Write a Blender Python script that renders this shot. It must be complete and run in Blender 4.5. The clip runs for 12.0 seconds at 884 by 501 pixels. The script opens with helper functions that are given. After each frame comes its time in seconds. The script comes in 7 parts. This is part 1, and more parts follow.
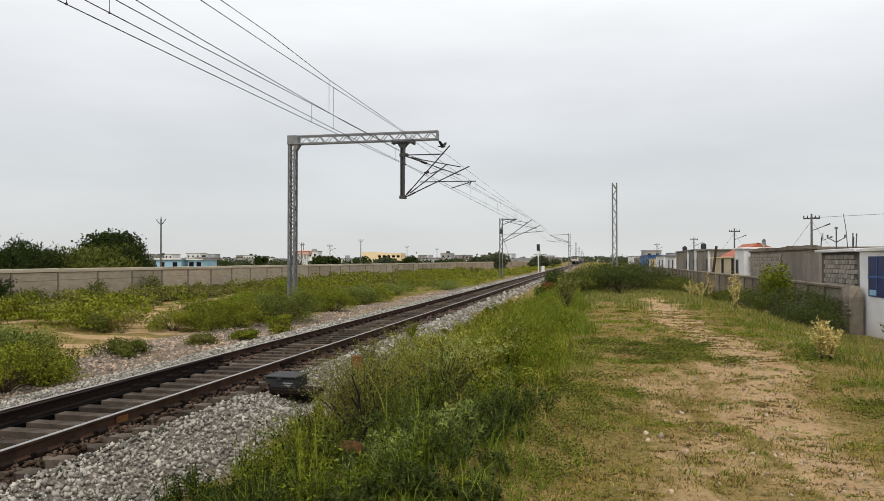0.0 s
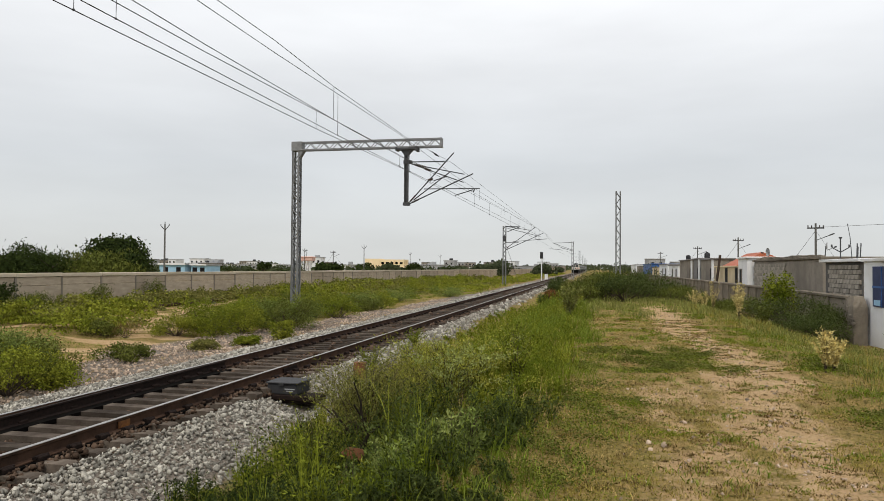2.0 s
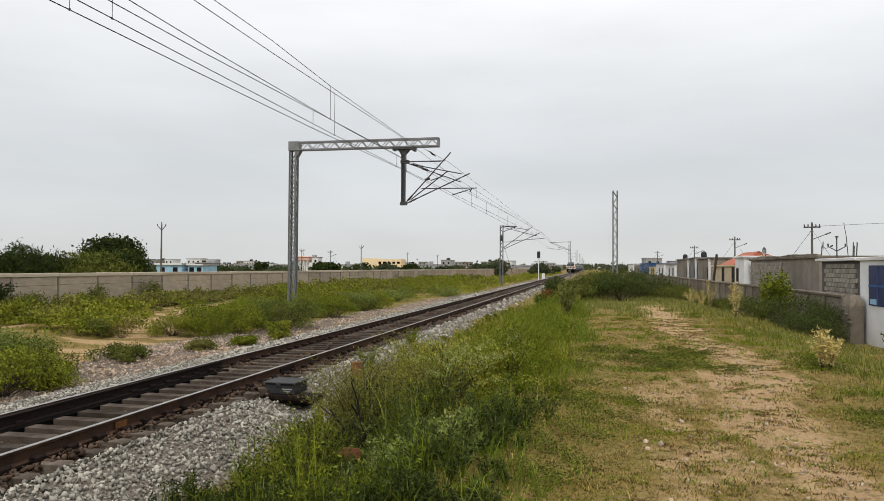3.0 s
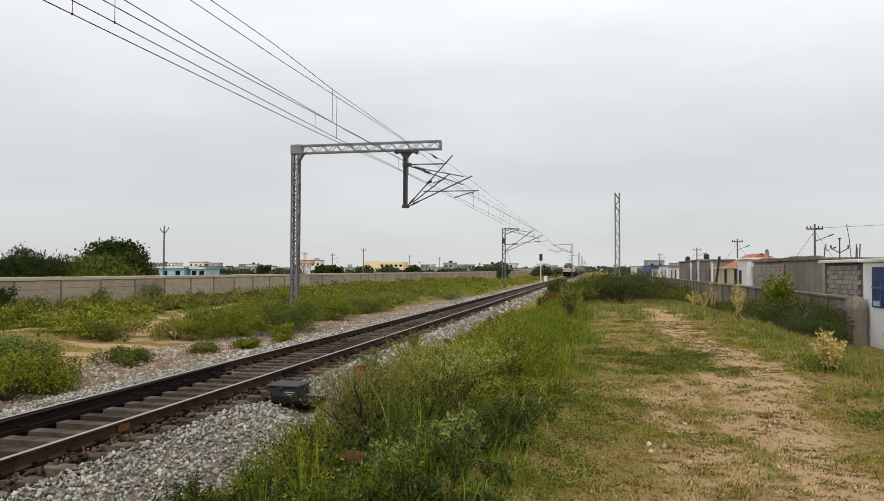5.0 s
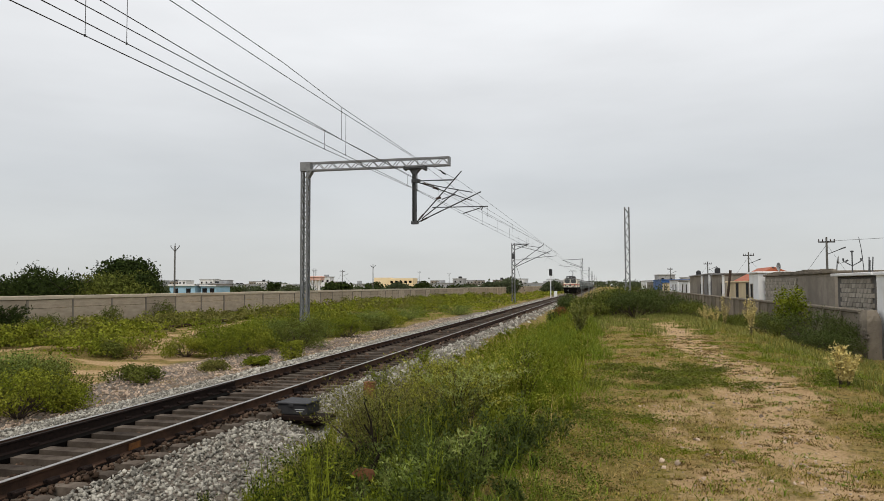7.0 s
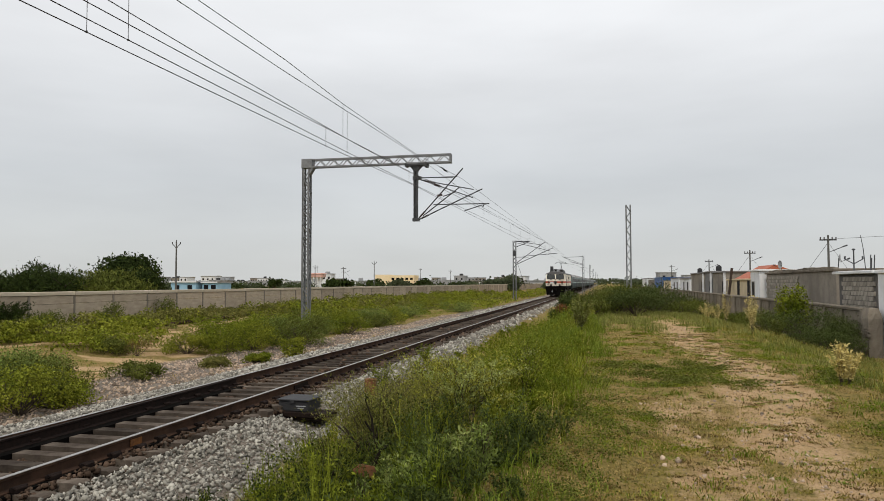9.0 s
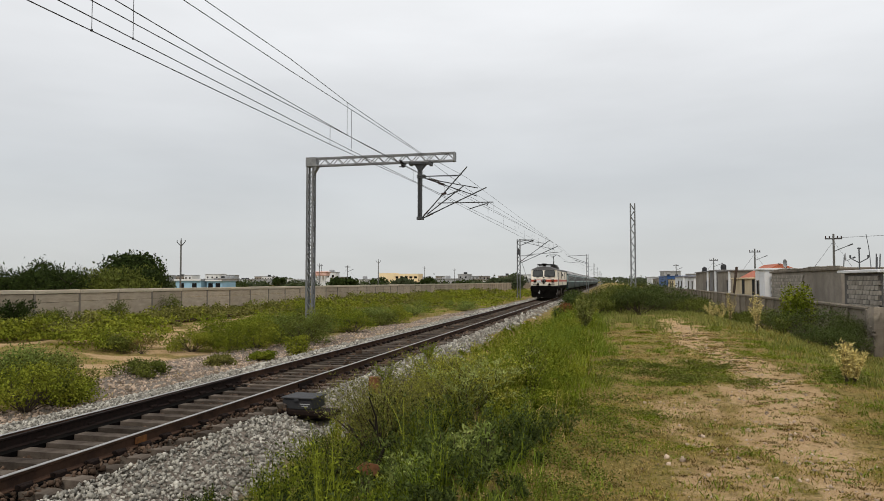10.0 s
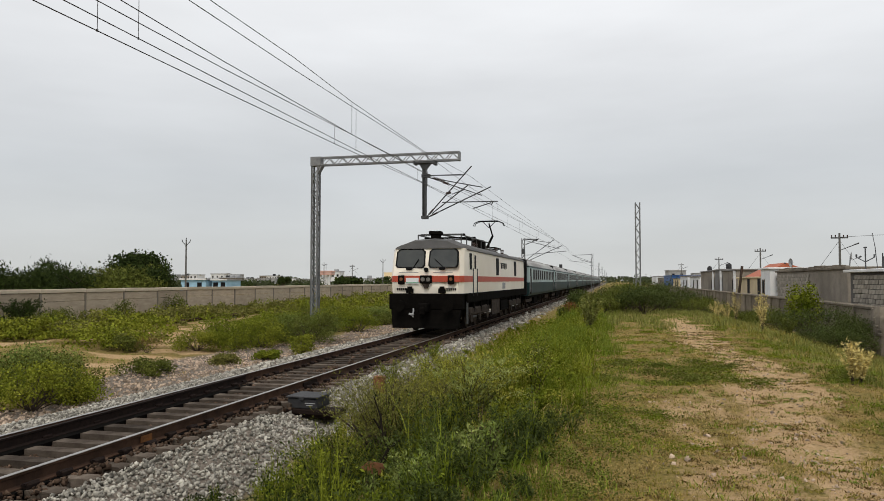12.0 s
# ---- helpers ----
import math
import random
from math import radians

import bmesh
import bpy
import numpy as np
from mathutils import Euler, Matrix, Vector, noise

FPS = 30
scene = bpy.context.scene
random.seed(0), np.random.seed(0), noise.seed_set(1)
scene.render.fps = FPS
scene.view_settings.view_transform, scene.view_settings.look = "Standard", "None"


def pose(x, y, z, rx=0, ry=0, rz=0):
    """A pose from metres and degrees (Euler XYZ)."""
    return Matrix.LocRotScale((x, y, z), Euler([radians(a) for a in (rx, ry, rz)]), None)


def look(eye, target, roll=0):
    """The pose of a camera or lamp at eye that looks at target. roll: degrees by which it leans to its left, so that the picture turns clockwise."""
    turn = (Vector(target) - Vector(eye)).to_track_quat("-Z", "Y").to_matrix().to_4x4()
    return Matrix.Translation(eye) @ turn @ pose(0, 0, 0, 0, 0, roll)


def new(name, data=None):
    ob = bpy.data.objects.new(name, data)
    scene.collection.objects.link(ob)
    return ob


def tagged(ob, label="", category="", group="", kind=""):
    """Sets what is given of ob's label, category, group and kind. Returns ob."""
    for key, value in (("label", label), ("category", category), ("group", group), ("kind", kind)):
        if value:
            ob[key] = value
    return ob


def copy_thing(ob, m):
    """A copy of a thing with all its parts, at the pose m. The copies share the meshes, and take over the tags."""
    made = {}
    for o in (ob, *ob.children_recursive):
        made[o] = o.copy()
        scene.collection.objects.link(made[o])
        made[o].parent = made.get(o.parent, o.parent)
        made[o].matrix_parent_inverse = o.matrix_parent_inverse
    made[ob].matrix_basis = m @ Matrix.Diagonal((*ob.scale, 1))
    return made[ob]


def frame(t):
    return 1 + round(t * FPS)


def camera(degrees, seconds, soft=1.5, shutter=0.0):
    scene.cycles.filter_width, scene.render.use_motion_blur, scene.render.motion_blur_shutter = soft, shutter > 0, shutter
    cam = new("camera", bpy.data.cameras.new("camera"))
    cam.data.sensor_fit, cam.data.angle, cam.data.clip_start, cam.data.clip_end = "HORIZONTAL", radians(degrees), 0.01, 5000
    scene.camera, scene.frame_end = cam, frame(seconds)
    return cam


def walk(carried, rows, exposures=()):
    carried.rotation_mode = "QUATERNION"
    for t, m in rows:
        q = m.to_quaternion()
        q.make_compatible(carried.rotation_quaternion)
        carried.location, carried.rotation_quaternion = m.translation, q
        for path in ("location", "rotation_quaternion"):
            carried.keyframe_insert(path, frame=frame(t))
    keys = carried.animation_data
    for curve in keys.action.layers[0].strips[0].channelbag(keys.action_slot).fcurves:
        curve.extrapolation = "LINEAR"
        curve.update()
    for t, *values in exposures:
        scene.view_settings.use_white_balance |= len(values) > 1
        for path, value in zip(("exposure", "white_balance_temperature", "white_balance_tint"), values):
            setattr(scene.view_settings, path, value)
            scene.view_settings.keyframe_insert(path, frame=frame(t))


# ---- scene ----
# Axes: x to the right of the line, y along the railway, z above the rail heads.
TRACK_X, EYE_Z = -7.22, 2.10
cam = camera(63.8, 12.0, soft=0.8)
# seconds, heading, tilt, lean of the hand-held camera
TURNS = [
    (0.0, 11.74, 0.78, -0.02), (0.5, 11.87, 0.92, -0.16), (1.0, 11.97, 1.26, -0.22), (1.5, 11.84, 1.30, -0.44),
    (2.0, 12.00, 1.35, -0.43), (2.5, 11.95, 1.44, -0.32), (3.0, 11.77, 1.32, -0.34), (5.0, 11.95, 1.54, -0.20),
    (5.5, 12.01, 1.42, -0.10), (6.0, 12.03, 1.60, -0.02), (6.5, 12.37, 2.13, 0.0), (7.0, 12.71, 2.82, 0.19),
    (9.0, 12.81, 2.59, 0.07), (9.5, 13.22, 2.43, -0.06), (10.0, 13.14, 2.47, 0.0), (10.5, 13.20, 2.45, 0.10),
    (11.0, 13.35, 2.53, 0.01), (11.5, 13.41, 2.36, 0.09), (12.0, 13.51, 2.41, 0.0)]
walk(cam, [(t, pose(0, 0, EYE_Z, 90 + tilt, 0, head) @ pose(0, 0, 0, 0, 0, -lean)) for t, head, tilt, lean in TURNS],
     exposures=[(0.0, 0.06), (6.0, 0.04), (6.5, 0.04), (7.0, -0.07), (9.0, -0.08), (12.0, -0.10)])

# ---- overcast sky and a veiled sun ----
world = bpy.data.worlds.new("overcast_sky")
scene.world = world
world.use_nodes = True
wn, wl = world.node_tree.nodes, world.node_tree.links
wn.clear()
sky = wn.new("ShaderNodeTexSky")
sky.sky_type, sky.sun_disc = "NISHITA", False
sky.sun_elevation, sky.sun_rotation = radians(54), radians(183)
sky_dim = wn.new("ShaderNodeVectorMath"); sky_dim.operation = "SCALE"; sky_dim.inputs["Scale"].default_value = 0.10
coord = wn.new("ShaderNodeTexCoord")
sep = wn.new("ShaderNodeSeparateXYZ")
ramp = wn.new("ShaderNodeValToRGB")
ramp.color_ramp.elements[0].position, ramp.color_ramp.elements[0].color = 0.0, (0.69, 0.705, 0.70, 1)
ramp.color_ramp.elements[1].position, ramp.color_ramp.elements[1].color = 0.6, (1.05, 1.055, 1.07, 1)
mid = ramp.color_ramp.elements.new(0.14); mid.color = (0.665, 0.69, 0.71, 1)
mid = ramp.color_ramp.elements.new(0.30); mid.color = (0.91, 0.925, 0.945, 1)
squash = wn.new("ShaderNodeMapping"); squash.inputs["Scale"].default_value = (1.2, 1.2, 5.0)
cloud = wn.new("ShaderNodeTexNoise"); cloud.inputs["Scale"].default_value = 1.6; cloud.inputs["Detail"].default_value = 5
cloud_amount = wn.new("ShaderNodeMapRange")
cloud_amount.inputs["From Min"].default_value, cloud_amount.inputs["From Max"].default_value = 0.3, 0.7
cloud_amount.inputs["To Min"].default_value, cloud_amount.inputs["To Max"].default_value = 0.90, 1.08
tone = wn.new("ShaderNodeVectorMath"); tone.operation = "SCALE"
veil = wn.new("ShaderNodeMix"); veil.data_type = "RGBA"; veil.inputs[0].default_value = 0.94
bg = wn.new("ShaderNodeBackground"); bg.inputs["Strength"].default_value = 1.0
out = wn.new("ShaderNodeOutputWorld")
wl.new(coord.outputs["Generated"], sep.inputs[0]); wl.new(sep.outputs["Z"], ramp.inputs[0])
wl.new(coord.outputs["Generated"], squash.inputs[0]); wl.new(squash.outputs[0], cloud.inputs["Vector"])
wl.new(cloud.outputs[0], cloud_amount.inputs[0]); wl.new(ramp.outputs[0], tone.inputs[0])
wl.new(cloud_amount.outputs[0], tone.inputs["Scale"]); wl.new(sky.outputs[0], sky_dim.inputs[0])
wl.new(sky_dim.outputs[0], veil.inputs["A"]); wl.new(tone.outputs[0], veil.inputs["B"])
wl.new(veil.outputs["Result"], bg.inputs[0]); wl.new(bg.outputs[0], out.inputs[0])

sun_data = bpy.data.lights.new("sun", "SUN")
sun_data.energy, sun_data.angle, sun_data.color = 1.5, radians(11), (1.0, 0.93, 0.81)
sun = new("sun", sun_data)
sun.matrix_world = look((-2, -38, 52), (0, 0, 0))

# ---- materials ----


def mat(name, col, col2=None, scale=4.0, rough=0.8, metal=0.0, bump=0.0, bump_scale=40.0, island=0.0, through_light=0.0,
        grime=None, spec=0.22, stretch=(1, 1, 1), piece=0.0):
    """Two tones mixed by noise at two scales, a bump, and a change from piece to piece."""
    m = bpy.data.materials.new(name)
    m.use_nodes = True
    nt, ln = m.node_tree.nodes, m.node_tree.links
    b = nt["Principled BSDF"]
    b.inputs["Roughness"].default_value, b.inputs["Metallic"].default_value = rough, metal
    b.inputs["Specular IOR Level"].default_value = spec
    tc = nt.new("ShaderNodeTexCoord")
    mp = nt.new("ShaderNodeMapping"); mp.inputs["Scale"].default_value = stretch
    ln.new(tc.outputs["Object"], mp.inputs[0])
    n1 = nt.new("ShaderNodeTexNoise"); n1.inputs["Scale"].default_value = scale; n1.inputs["Detail"].default_value = 6
    n1.inputs["Roughness"].default_value = 0.65
    ln.new(mp.outputs[0], n1.inputs["Vector"])
    rp = nt.new("ShaderNodeMapRange"); rp.inputs["From Min"].default_value, rp.inputs["From Max"].default_value = 0.33, 0.67
    ln.new(n1.outputs[0], rp.inputs[0])
    mx = nt.new("ShaderNodeMix"); mx.data_type = "RGBA"
    c2 = col2 or tuple(c * 0.8 for c in col)
    mx.inputs["A"].default_value, mx.inputs["B"].default_value = (*col, 1), (*c2, 1)
    ln.new(rp.outputs[0], mx.inputs[0])
    last = mx.outputs["Result"]
    if grime:
        n3 = nt.new("ShaderNodeTexNoise"); n3.inputs["Scale"].default_value = scale * 0.23; n3.inputs["Detail"].default_value = 8
        ln.new(mp.outputs[0], n3.inputs["Vector"])
        r3 = nt.new("ShaderNodeMapRange"); r3.inputs["From Min"].default_value, r3.inputs["From Max"].default_value = 0.48, 0.72
        r3.inputs["To Max"].default_value = 0.8
        ln.new(n3.outputs[0], r3.inputs[0])
        m3 = nt.new("ShaderNodeMix"); m3.data_type = "RGBA"; m3.inputs["B"].default_value = (*grime, 1)
        ln.new(r3.outputs[0], m3.inputs[0]); ln.new(last, m3.inputs["A"])
        last = m3.outputs["Result"]
    if island or piece:
        if island:
            src = nt.new("ShaderNodeNewGeometry").outputs["Random Per Island"]
        else:
            src = nt.new("ShaderNodeObjectInfo").outputs["Random"]
        amount = island or piece
        r4 = nt.new("ShaderNodeMapRange")
        r4.inputs["To Min"].default_value, r4.inputs["To Max"].default_value = 1 - amount, 1 + amount
        ln.new(src, r4.inputs[0])
        v = nt.new("ShaderNodeVectorMath"); v.operation = "SCALE"
        ln.new(last, v.inputs[0]); ln.new(r4.outputs[0], v.inputs["Scale"])
        last = v.outputs[0]
    ln.new(last, b.inputs["Base Color"])
    if bump:
        n2 = nt.new("ShaderNodeTexNoise"); n2.inputs["Scale"].default_value = bump_scale; n2.inputs["Detail"].default_value = 4
        ln.new(mp.outputs[0], n2.inputs["Vector"])
        bp = nt.new("ShaderNodeBump"); bp.inputs["Strength"].default_value = bump; bp.inputs["Distance"].default_value = 0.02
        ln.new(n2.outputs[0], bp.inputs["Height"]); ln.new(bp.outputs[0], b.inputs["Normal"])
    if through_light:
        tr = nt.new("ShaderNodeBsdfTranslucent"); sh = nt.new("ShaderNodeMixShader")
        sh.inputs[0].default_value = through_light
        ln.new(last, tr.inputs[0]); ln.new(b.outputs[0], sh.inputs[1]); ln.new(tr.outputs[0], sh.inputs[2])
        ln.new(sh.outputs[0], nt["Material Output"].inputs[0])
    return m


def leaf_mat(name, a, b, spread=0.35):
    return mat(name, a, b, scale=0.9, rough=0.8, island=spread, through_light=0.20, spec=0.04)


M_RAILTOP = mat("worn_rail_steel", (0.42, 0.40, 0.38), (0.30, 0.27, 0.25), 6, 0.32, 0.9)
M_RAIL = mat("rusty_rail_steel", (0.082, 0.046, 0.030), (0.036, 0.022, 0.016), 3, 0.85, 0.0, 0.4, 60, spec=0.08)
M_SLEEPER = mat("weathered_concrete_sleeper", (0.150, 0.124, 0.100), (0.062, 0.048, 0.038), 3.5, 0.9, 0, 0.5, 50, piece=0.45, grime=(0.026, 0.020, 0.016), spec=0.05)
M_CLIP = mat("rusty_clip_iron", (0.024, 0.015, 0.012), (0.012, 0.009, 0.008), 14, 0.85, 0.1, spec=0.08)
M_STONE = mat("ballast_stone", (0.40, 0.378, 0.328), (0.23, 0.216, 0.184), 2.2, 0.9, 0, 0.3, 90, island=0.55, spec=0.05)
M_STONE_BROWN = mat("oil_stained_ballast", (0.120, 0.080, 0.056), (0.044, 0.030, 0.022), 1.6, 0.9, 0, 0.3, 90, island=0.7, spec=0.04)
M_GRAVEL = mat("reddish_gravel", (0.47, 0.365, 0.275), (0.29, 0.222, 0.17), 1.4, 0.95, 0, 0.3, 90, island=0.5, spec=0.05)
M_GALV = mat("galvanised_steel", (0.25, 0.255, 0.26), (0.17, 0.175, 0.18), 3, 0.55, 0.35, 0.1, 60)
M_GALV_DARK = mat("dull_grey_steel", (0.085, 0.088, 0.092), (0.05, 0.052, 0.055), 4, 0.6, 0.3)
M_WIRE = mat("dark_copper_wire", (0.05, 0.047, 0.045), (0.035, 0.033, 0.032), 3, 0.6, 0.3)
M_INSUL = mat("brown_porcelain", (0.05, 0.025, 0.018), (0.03, 0.018, 0.014), 9, 0.3)
M_WALL = mat("weathered_concrete_wall", (0.49, 0.405, 0.305), (0.35, 0.285, 0.215), 1.6, 0.93, 0, 0.6, 18, grime=(0.19, 0.152, 0.115), piece=0.16, spec=0.04, stretch=(1, 0.7, 2.4))
M_COPING = mat("pale_cement_coping", (0.62, 0.535, 0.41), (0.46, 0.39, 0.30), 1.5, 0.92, 0, 0.4, 20, piece=0.08, spec=0.04)
M_POST = mat("concrete_post", (0.27, 0.235, 0.19), (0.185, 0.16, 0.13), 2.5, 0.92, 0, 0.4, 25, piece=0.15, spec=0.05)
M_POLE = mat("grey_weathered_pole", (0.15, 0.148, 0.14), (0.10, 0.098, 0.094), 2.5, 0.9, 0, 0.3, 25, spec=0.06)
M_OLDWALL = mat("old_rain_stained_cement", (0.25, 0.215, 0.17), (0.15, 0.13, 0.105), 1.8, 0.95, 0, 0.6, 20, piece=0.2, grime=(0.085, 0.075, 0.062), spec=0.04)
M_BLOCK = mat("grey_concrete_block", (0.38, 0.345, 0.29), (0.27, 0.24, 0.20), 3, 0.95, 0, 0.6, 30, piece=0.2, grime=(0.19, 0.168, 0.14), spec=0.05)
M_MORTAR = mat("dark_mortar", (0.14, 0.13, 0.12), (0.10, 0.093, 0.085), 4, 0.95, 0, 0.4, 30)
M_PLASTER = mat("rough_cement_plaster", (0.31, 0.275, 0.228), (0.22, 0.194, 0.16), 1.5, 0.93, 0, 0.4, 24, grime=(0.17, 0.148, 0.125), spec=0.05)
M_WHITE = mat("white_limewash", (0.83, 0.83, 0.83), (0.72, 0.72, 0.72), 1.0, 0.85, 0, 0.2, 16, grime=(0.58, 0.56, 0.53))
M_CREAM = mat("cream_wall_paint", (0.68, 0.56, 0.36), (0.58, 0.47, 0.30), 0.8, 0.85, 0, 0.2, 16)
M_YELLOW = mat("pale_yellow_wall_paint", (0.86, 0.70, 0.45), (0.78, 0.62, 0.38), 0.3, 0.85)
M_BLUE = mat("light_blue_wall_paint", (0.34, 0.54, 0.68), (0.27, 0.45, 0.60), 0.5, 0.85)
M_TARP = mat("blue_tarpaulin", (0.05, 0.13, 0.33), (0.035, 0.09, 0.25), 1.5, 0.55)
M_INDIGO = mat("dark_blue_shutter_paint", (0.030, 0.040, 0.115), (0.02, 0.028, 0.08), 2.5, 0.5)
M_RED = mat("brick_red_roof_sheet", (0.42, 0.13, 0.07), (0.33, 0.10, 0.055), 2, 0.7)
M_DARK = mat("dark_opening", (0.012, 0.012, 0.013), (0.008, 0.008, 0.009), 3, 0.7, spec=0.1)
M_ASB = mat("grey_cement_sheet", (0.24, 0.23, 0.22), (0.15, 0.143, 0.135), 2, 0.9, 0, 0.3, 20, stretch=(1, 4, 1))
M_HAZE_WHITE = mat("sunbleached_white_paint", (0.76, 0.77, 0.78), (0.64, 0.65, 0.66), 0.2, 0.9)
M_HAZE_GREY = mat("grey_town_wall", (0.38, 0.385, 0.39), (0.29, 0.295, 0.30), 0.2, 0.9)
M_TOWER = mat("faded_red_tower_paint", (0.56, 0.30, 0.25), (0.68, 0.50, 0.44), 0.5, 0.85)
M_LOCO = mat("cream_white_locomotive_paint", (0.88, 0.82, 0.71), (0.80, 0.74, 0.63), 0.8, 0.42, 0, 0, 20, grime=(0.70, 0.62, 0.49))
M_LOCO_RED = mat("orange_red_band_paint", (0.50, 0.095, 0.055), (0.42, 0.075, 0.045), 2, 0.45)
M_LOCO_ROOF = mat("sooty_grey_roof_paint", (0.075, 0.074, 0.072), (0.045, 0.044, 0.043), 1.2, 0.6, grime=(0.10, 0.09, 0.078))
M_BLACK = mat("oily_black_underframe", (0.004, 0.0037, 0.0035), (0.008, 0.007, 0.006), 4, 0.95, spec=0.02)
M_BOGIE = mat("brown_dusted_bogie_steel", (0.075, 0.058, 0.046), (0.020, 0.016, 0.014), 5, 0.85, 0.0, spec=0.08)
M_GLASS = mat("dark_windscreen_glass", (0.035, 0.039, 0.037), (0.05, 0.054, 0.05), 2, 0.10, 0, spec=0.5)
M_RUBBER = mat("black_rubber_seal", (0.008, 0.008, 0.008), (0.006, 0.006, 0.006), 8, 0.8, spec=0.08)
M_LAMP = mat("clear_lamp_lens", (0.20, 0.19, 0.17), (0.10, 0.095, 0.09), 8, 0.15)
M_GREEN = mat("green_plate_paint", (0.05, 0.30, 0.14), (0.04, 0.25, 0.11), 6, 0.5)
M_COACH_LOW = mat("dark_teal_coach_paint", (0.028, 0.058, 0.060), (0.018, 0.040, 0.042), 0.8, 0.6, grime=(0.04, 0.05, 0.05), spec=0.12)
M_COACH_BAND = mat("pale_blue_coach_paint", (0.42, 0.52, 0.525), (0.31, 0.40, 0.405), 0.8, 0.5, grime=(0.17, 0.22, 0.225))
M_COACH_ROOF = mat("dusty_pale_coach_roof", (0.40, 0.40, 0.39), (0.28, 0.278, 0.27), 0.7, 0.75, grime=(0.20, 0.19, 0.18))
M_BOX = mat("charcoal_painted_box", (0.022, 0.022, 0.024), (0.036, 0.036, 0.038), 5, 0.65, 0.0, 0.15, 40, spec=0.3)
M_MARK = mat("orange_marker_paint", (0.24, 0.095, 0.025), (0.09, 0.04, 0.018), 14, 0.75)
M_RUST_BROWN = mat("rust_brown_surface", (0.26, 0.11, 0.05), (0.14, 0.065, 0.035), 8, 0.85)
M_BARK = mat("grey_brown_bark", (0.075, 0.055, 0.042), (0.045, 0.034, 0.027), 8, 0.95, 0, 0.6, 40)
M_TWIG = mat("black_dead_wood", (0.022, 0.017, 0.013), (0.012, 0.010, 0.008), 12, 0.95, 0, 0.5, 60, spec=0.03)
M_FEATHER = mat("black_crow_feather", (0.012, 0.012, 0.014), (0.02, 0.02, 0.022), 20, 0.6)
L_LUSH = leaf_mat("lush_green_leaf", (0.104, 0.142, 0.012), (0.190, 0.205, 0.022), 0.55)
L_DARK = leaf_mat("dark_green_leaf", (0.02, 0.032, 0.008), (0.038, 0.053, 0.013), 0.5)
L_SHRUB = leaf_mat("olive_green_leaf", (0.075, 0.095, 0.018), (0.13, 0.14, 0.03), 0.55)
L_FEATHERY = leaf_mat("feathery_yellow_green_leaf", (0.175, 0.190, 0.022), (0.335, 0.315, 0.055), 0.55)
L_DUSTY = leaf_mat("dusty_olive_fine_leaf", (0.125, 0.130, 0.030), (0.20, 0.185, 0.055), 0.5)
L_PALE = leaf_mat("pale_green_leaf", (0.22, 0.265, 0.070), (0.34, 0.36, 0.12), 0.4)
L_WEED = leaf_mat("fresh_green_leaf", (0.120, 0.165, 0.034), (0.195, 0.23, 0.06), 0.45)
L_SCRUB = leaf_mat("scrub_green_leaf", (0.128, 0.160, 0.015), (0.230, 0.232, 0.030), 0.5)
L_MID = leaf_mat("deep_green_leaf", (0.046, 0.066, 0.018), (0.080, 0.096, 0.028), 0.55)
L_DRY = leaf_mat("straw_yellow_leaf", (0.66, 0.56, 0.24), (0.50, 0.40, 0.14))
# far foliage: the haze of distance is mixed into this lighter, greyer green
L_FAR = leaf_mat("hazed_green_leaf", (0.055, 0.070, 0.035), (0.085, 0.100, 0.052))
L_BANK = leaf_mat("pale_bank_grass_blade", (0.145, 0.168, 0.036), (0.255, 0.250, 0.080), 0.45)
L_RUST = leaf_mat("rust_brown_leaf", (0.20, 0.085, 0.030), (0.12, 0.06, 0.03))
L_GRASS = leaf_mat("green_grass_blade", (0.115, 0.168, 0.018), (0.215, 0.250, 0.038), 0.5)
L_TURF = leaf_mat("short_turf_blade", (0.17, 0.155, 0.026), (0.33, 0.255, 0.065), 0.5)
L_DEAD = leaf_mat("dead_brown_grass_blade", (0.185, 0.118, 0.040), (0.105, 0.074, 0.026), 0.5)
L_STRAW = leaf_mat("dry_grass_blade", (0.47, 0.345, 0.135), (0.31, 0.225, 0.085), 0.5)

# ---- mesh helpers ----


def part(name, bm, material, parent=None, label=""):
    me = bpy.data.meshes.new(name)
    bm.normal_update()
    bm.to_mesh(me); bm.free()
    me.materials.append(material)
    ob = new(name, me)
    ob.parent = parent
    return tagged(ob, label)


def thing(name, x, y, z, label, category, group="", kind="", rz=0.0):
    e = new(name)
    e.empty_display_size = 0.2
    e.matrix_basis = pose(x, y, z, 0, 0, rz)
    return tagged(e, label, category, group, kind)


def box(bm, x0, x1, y0, y1, z0, z1, bev=0.0):
    m = Matrix.LocRotScale(((x0 + x1) / 2, (y0 + y1) / 2, (z0 + z1) / 2), None, (abs(x1 - x0), abs(y1 - y0), abs(z1 - z0)))
    r = bmesh.ops.create_cube(bm, size=1, matrix=m)
    if bev:
        es = list({e for v in r["verts"] for e in v.link_edges})
        bmesh.ops.bevel(bm, geom=es, offset=bev, segments=1, affect="EDGES")
    return bm


def boxes(*rows, bev=0.0):
    bm = bmesh.new()
    for r in rows:
        box(bm, *r, bev=bev)
    return bm


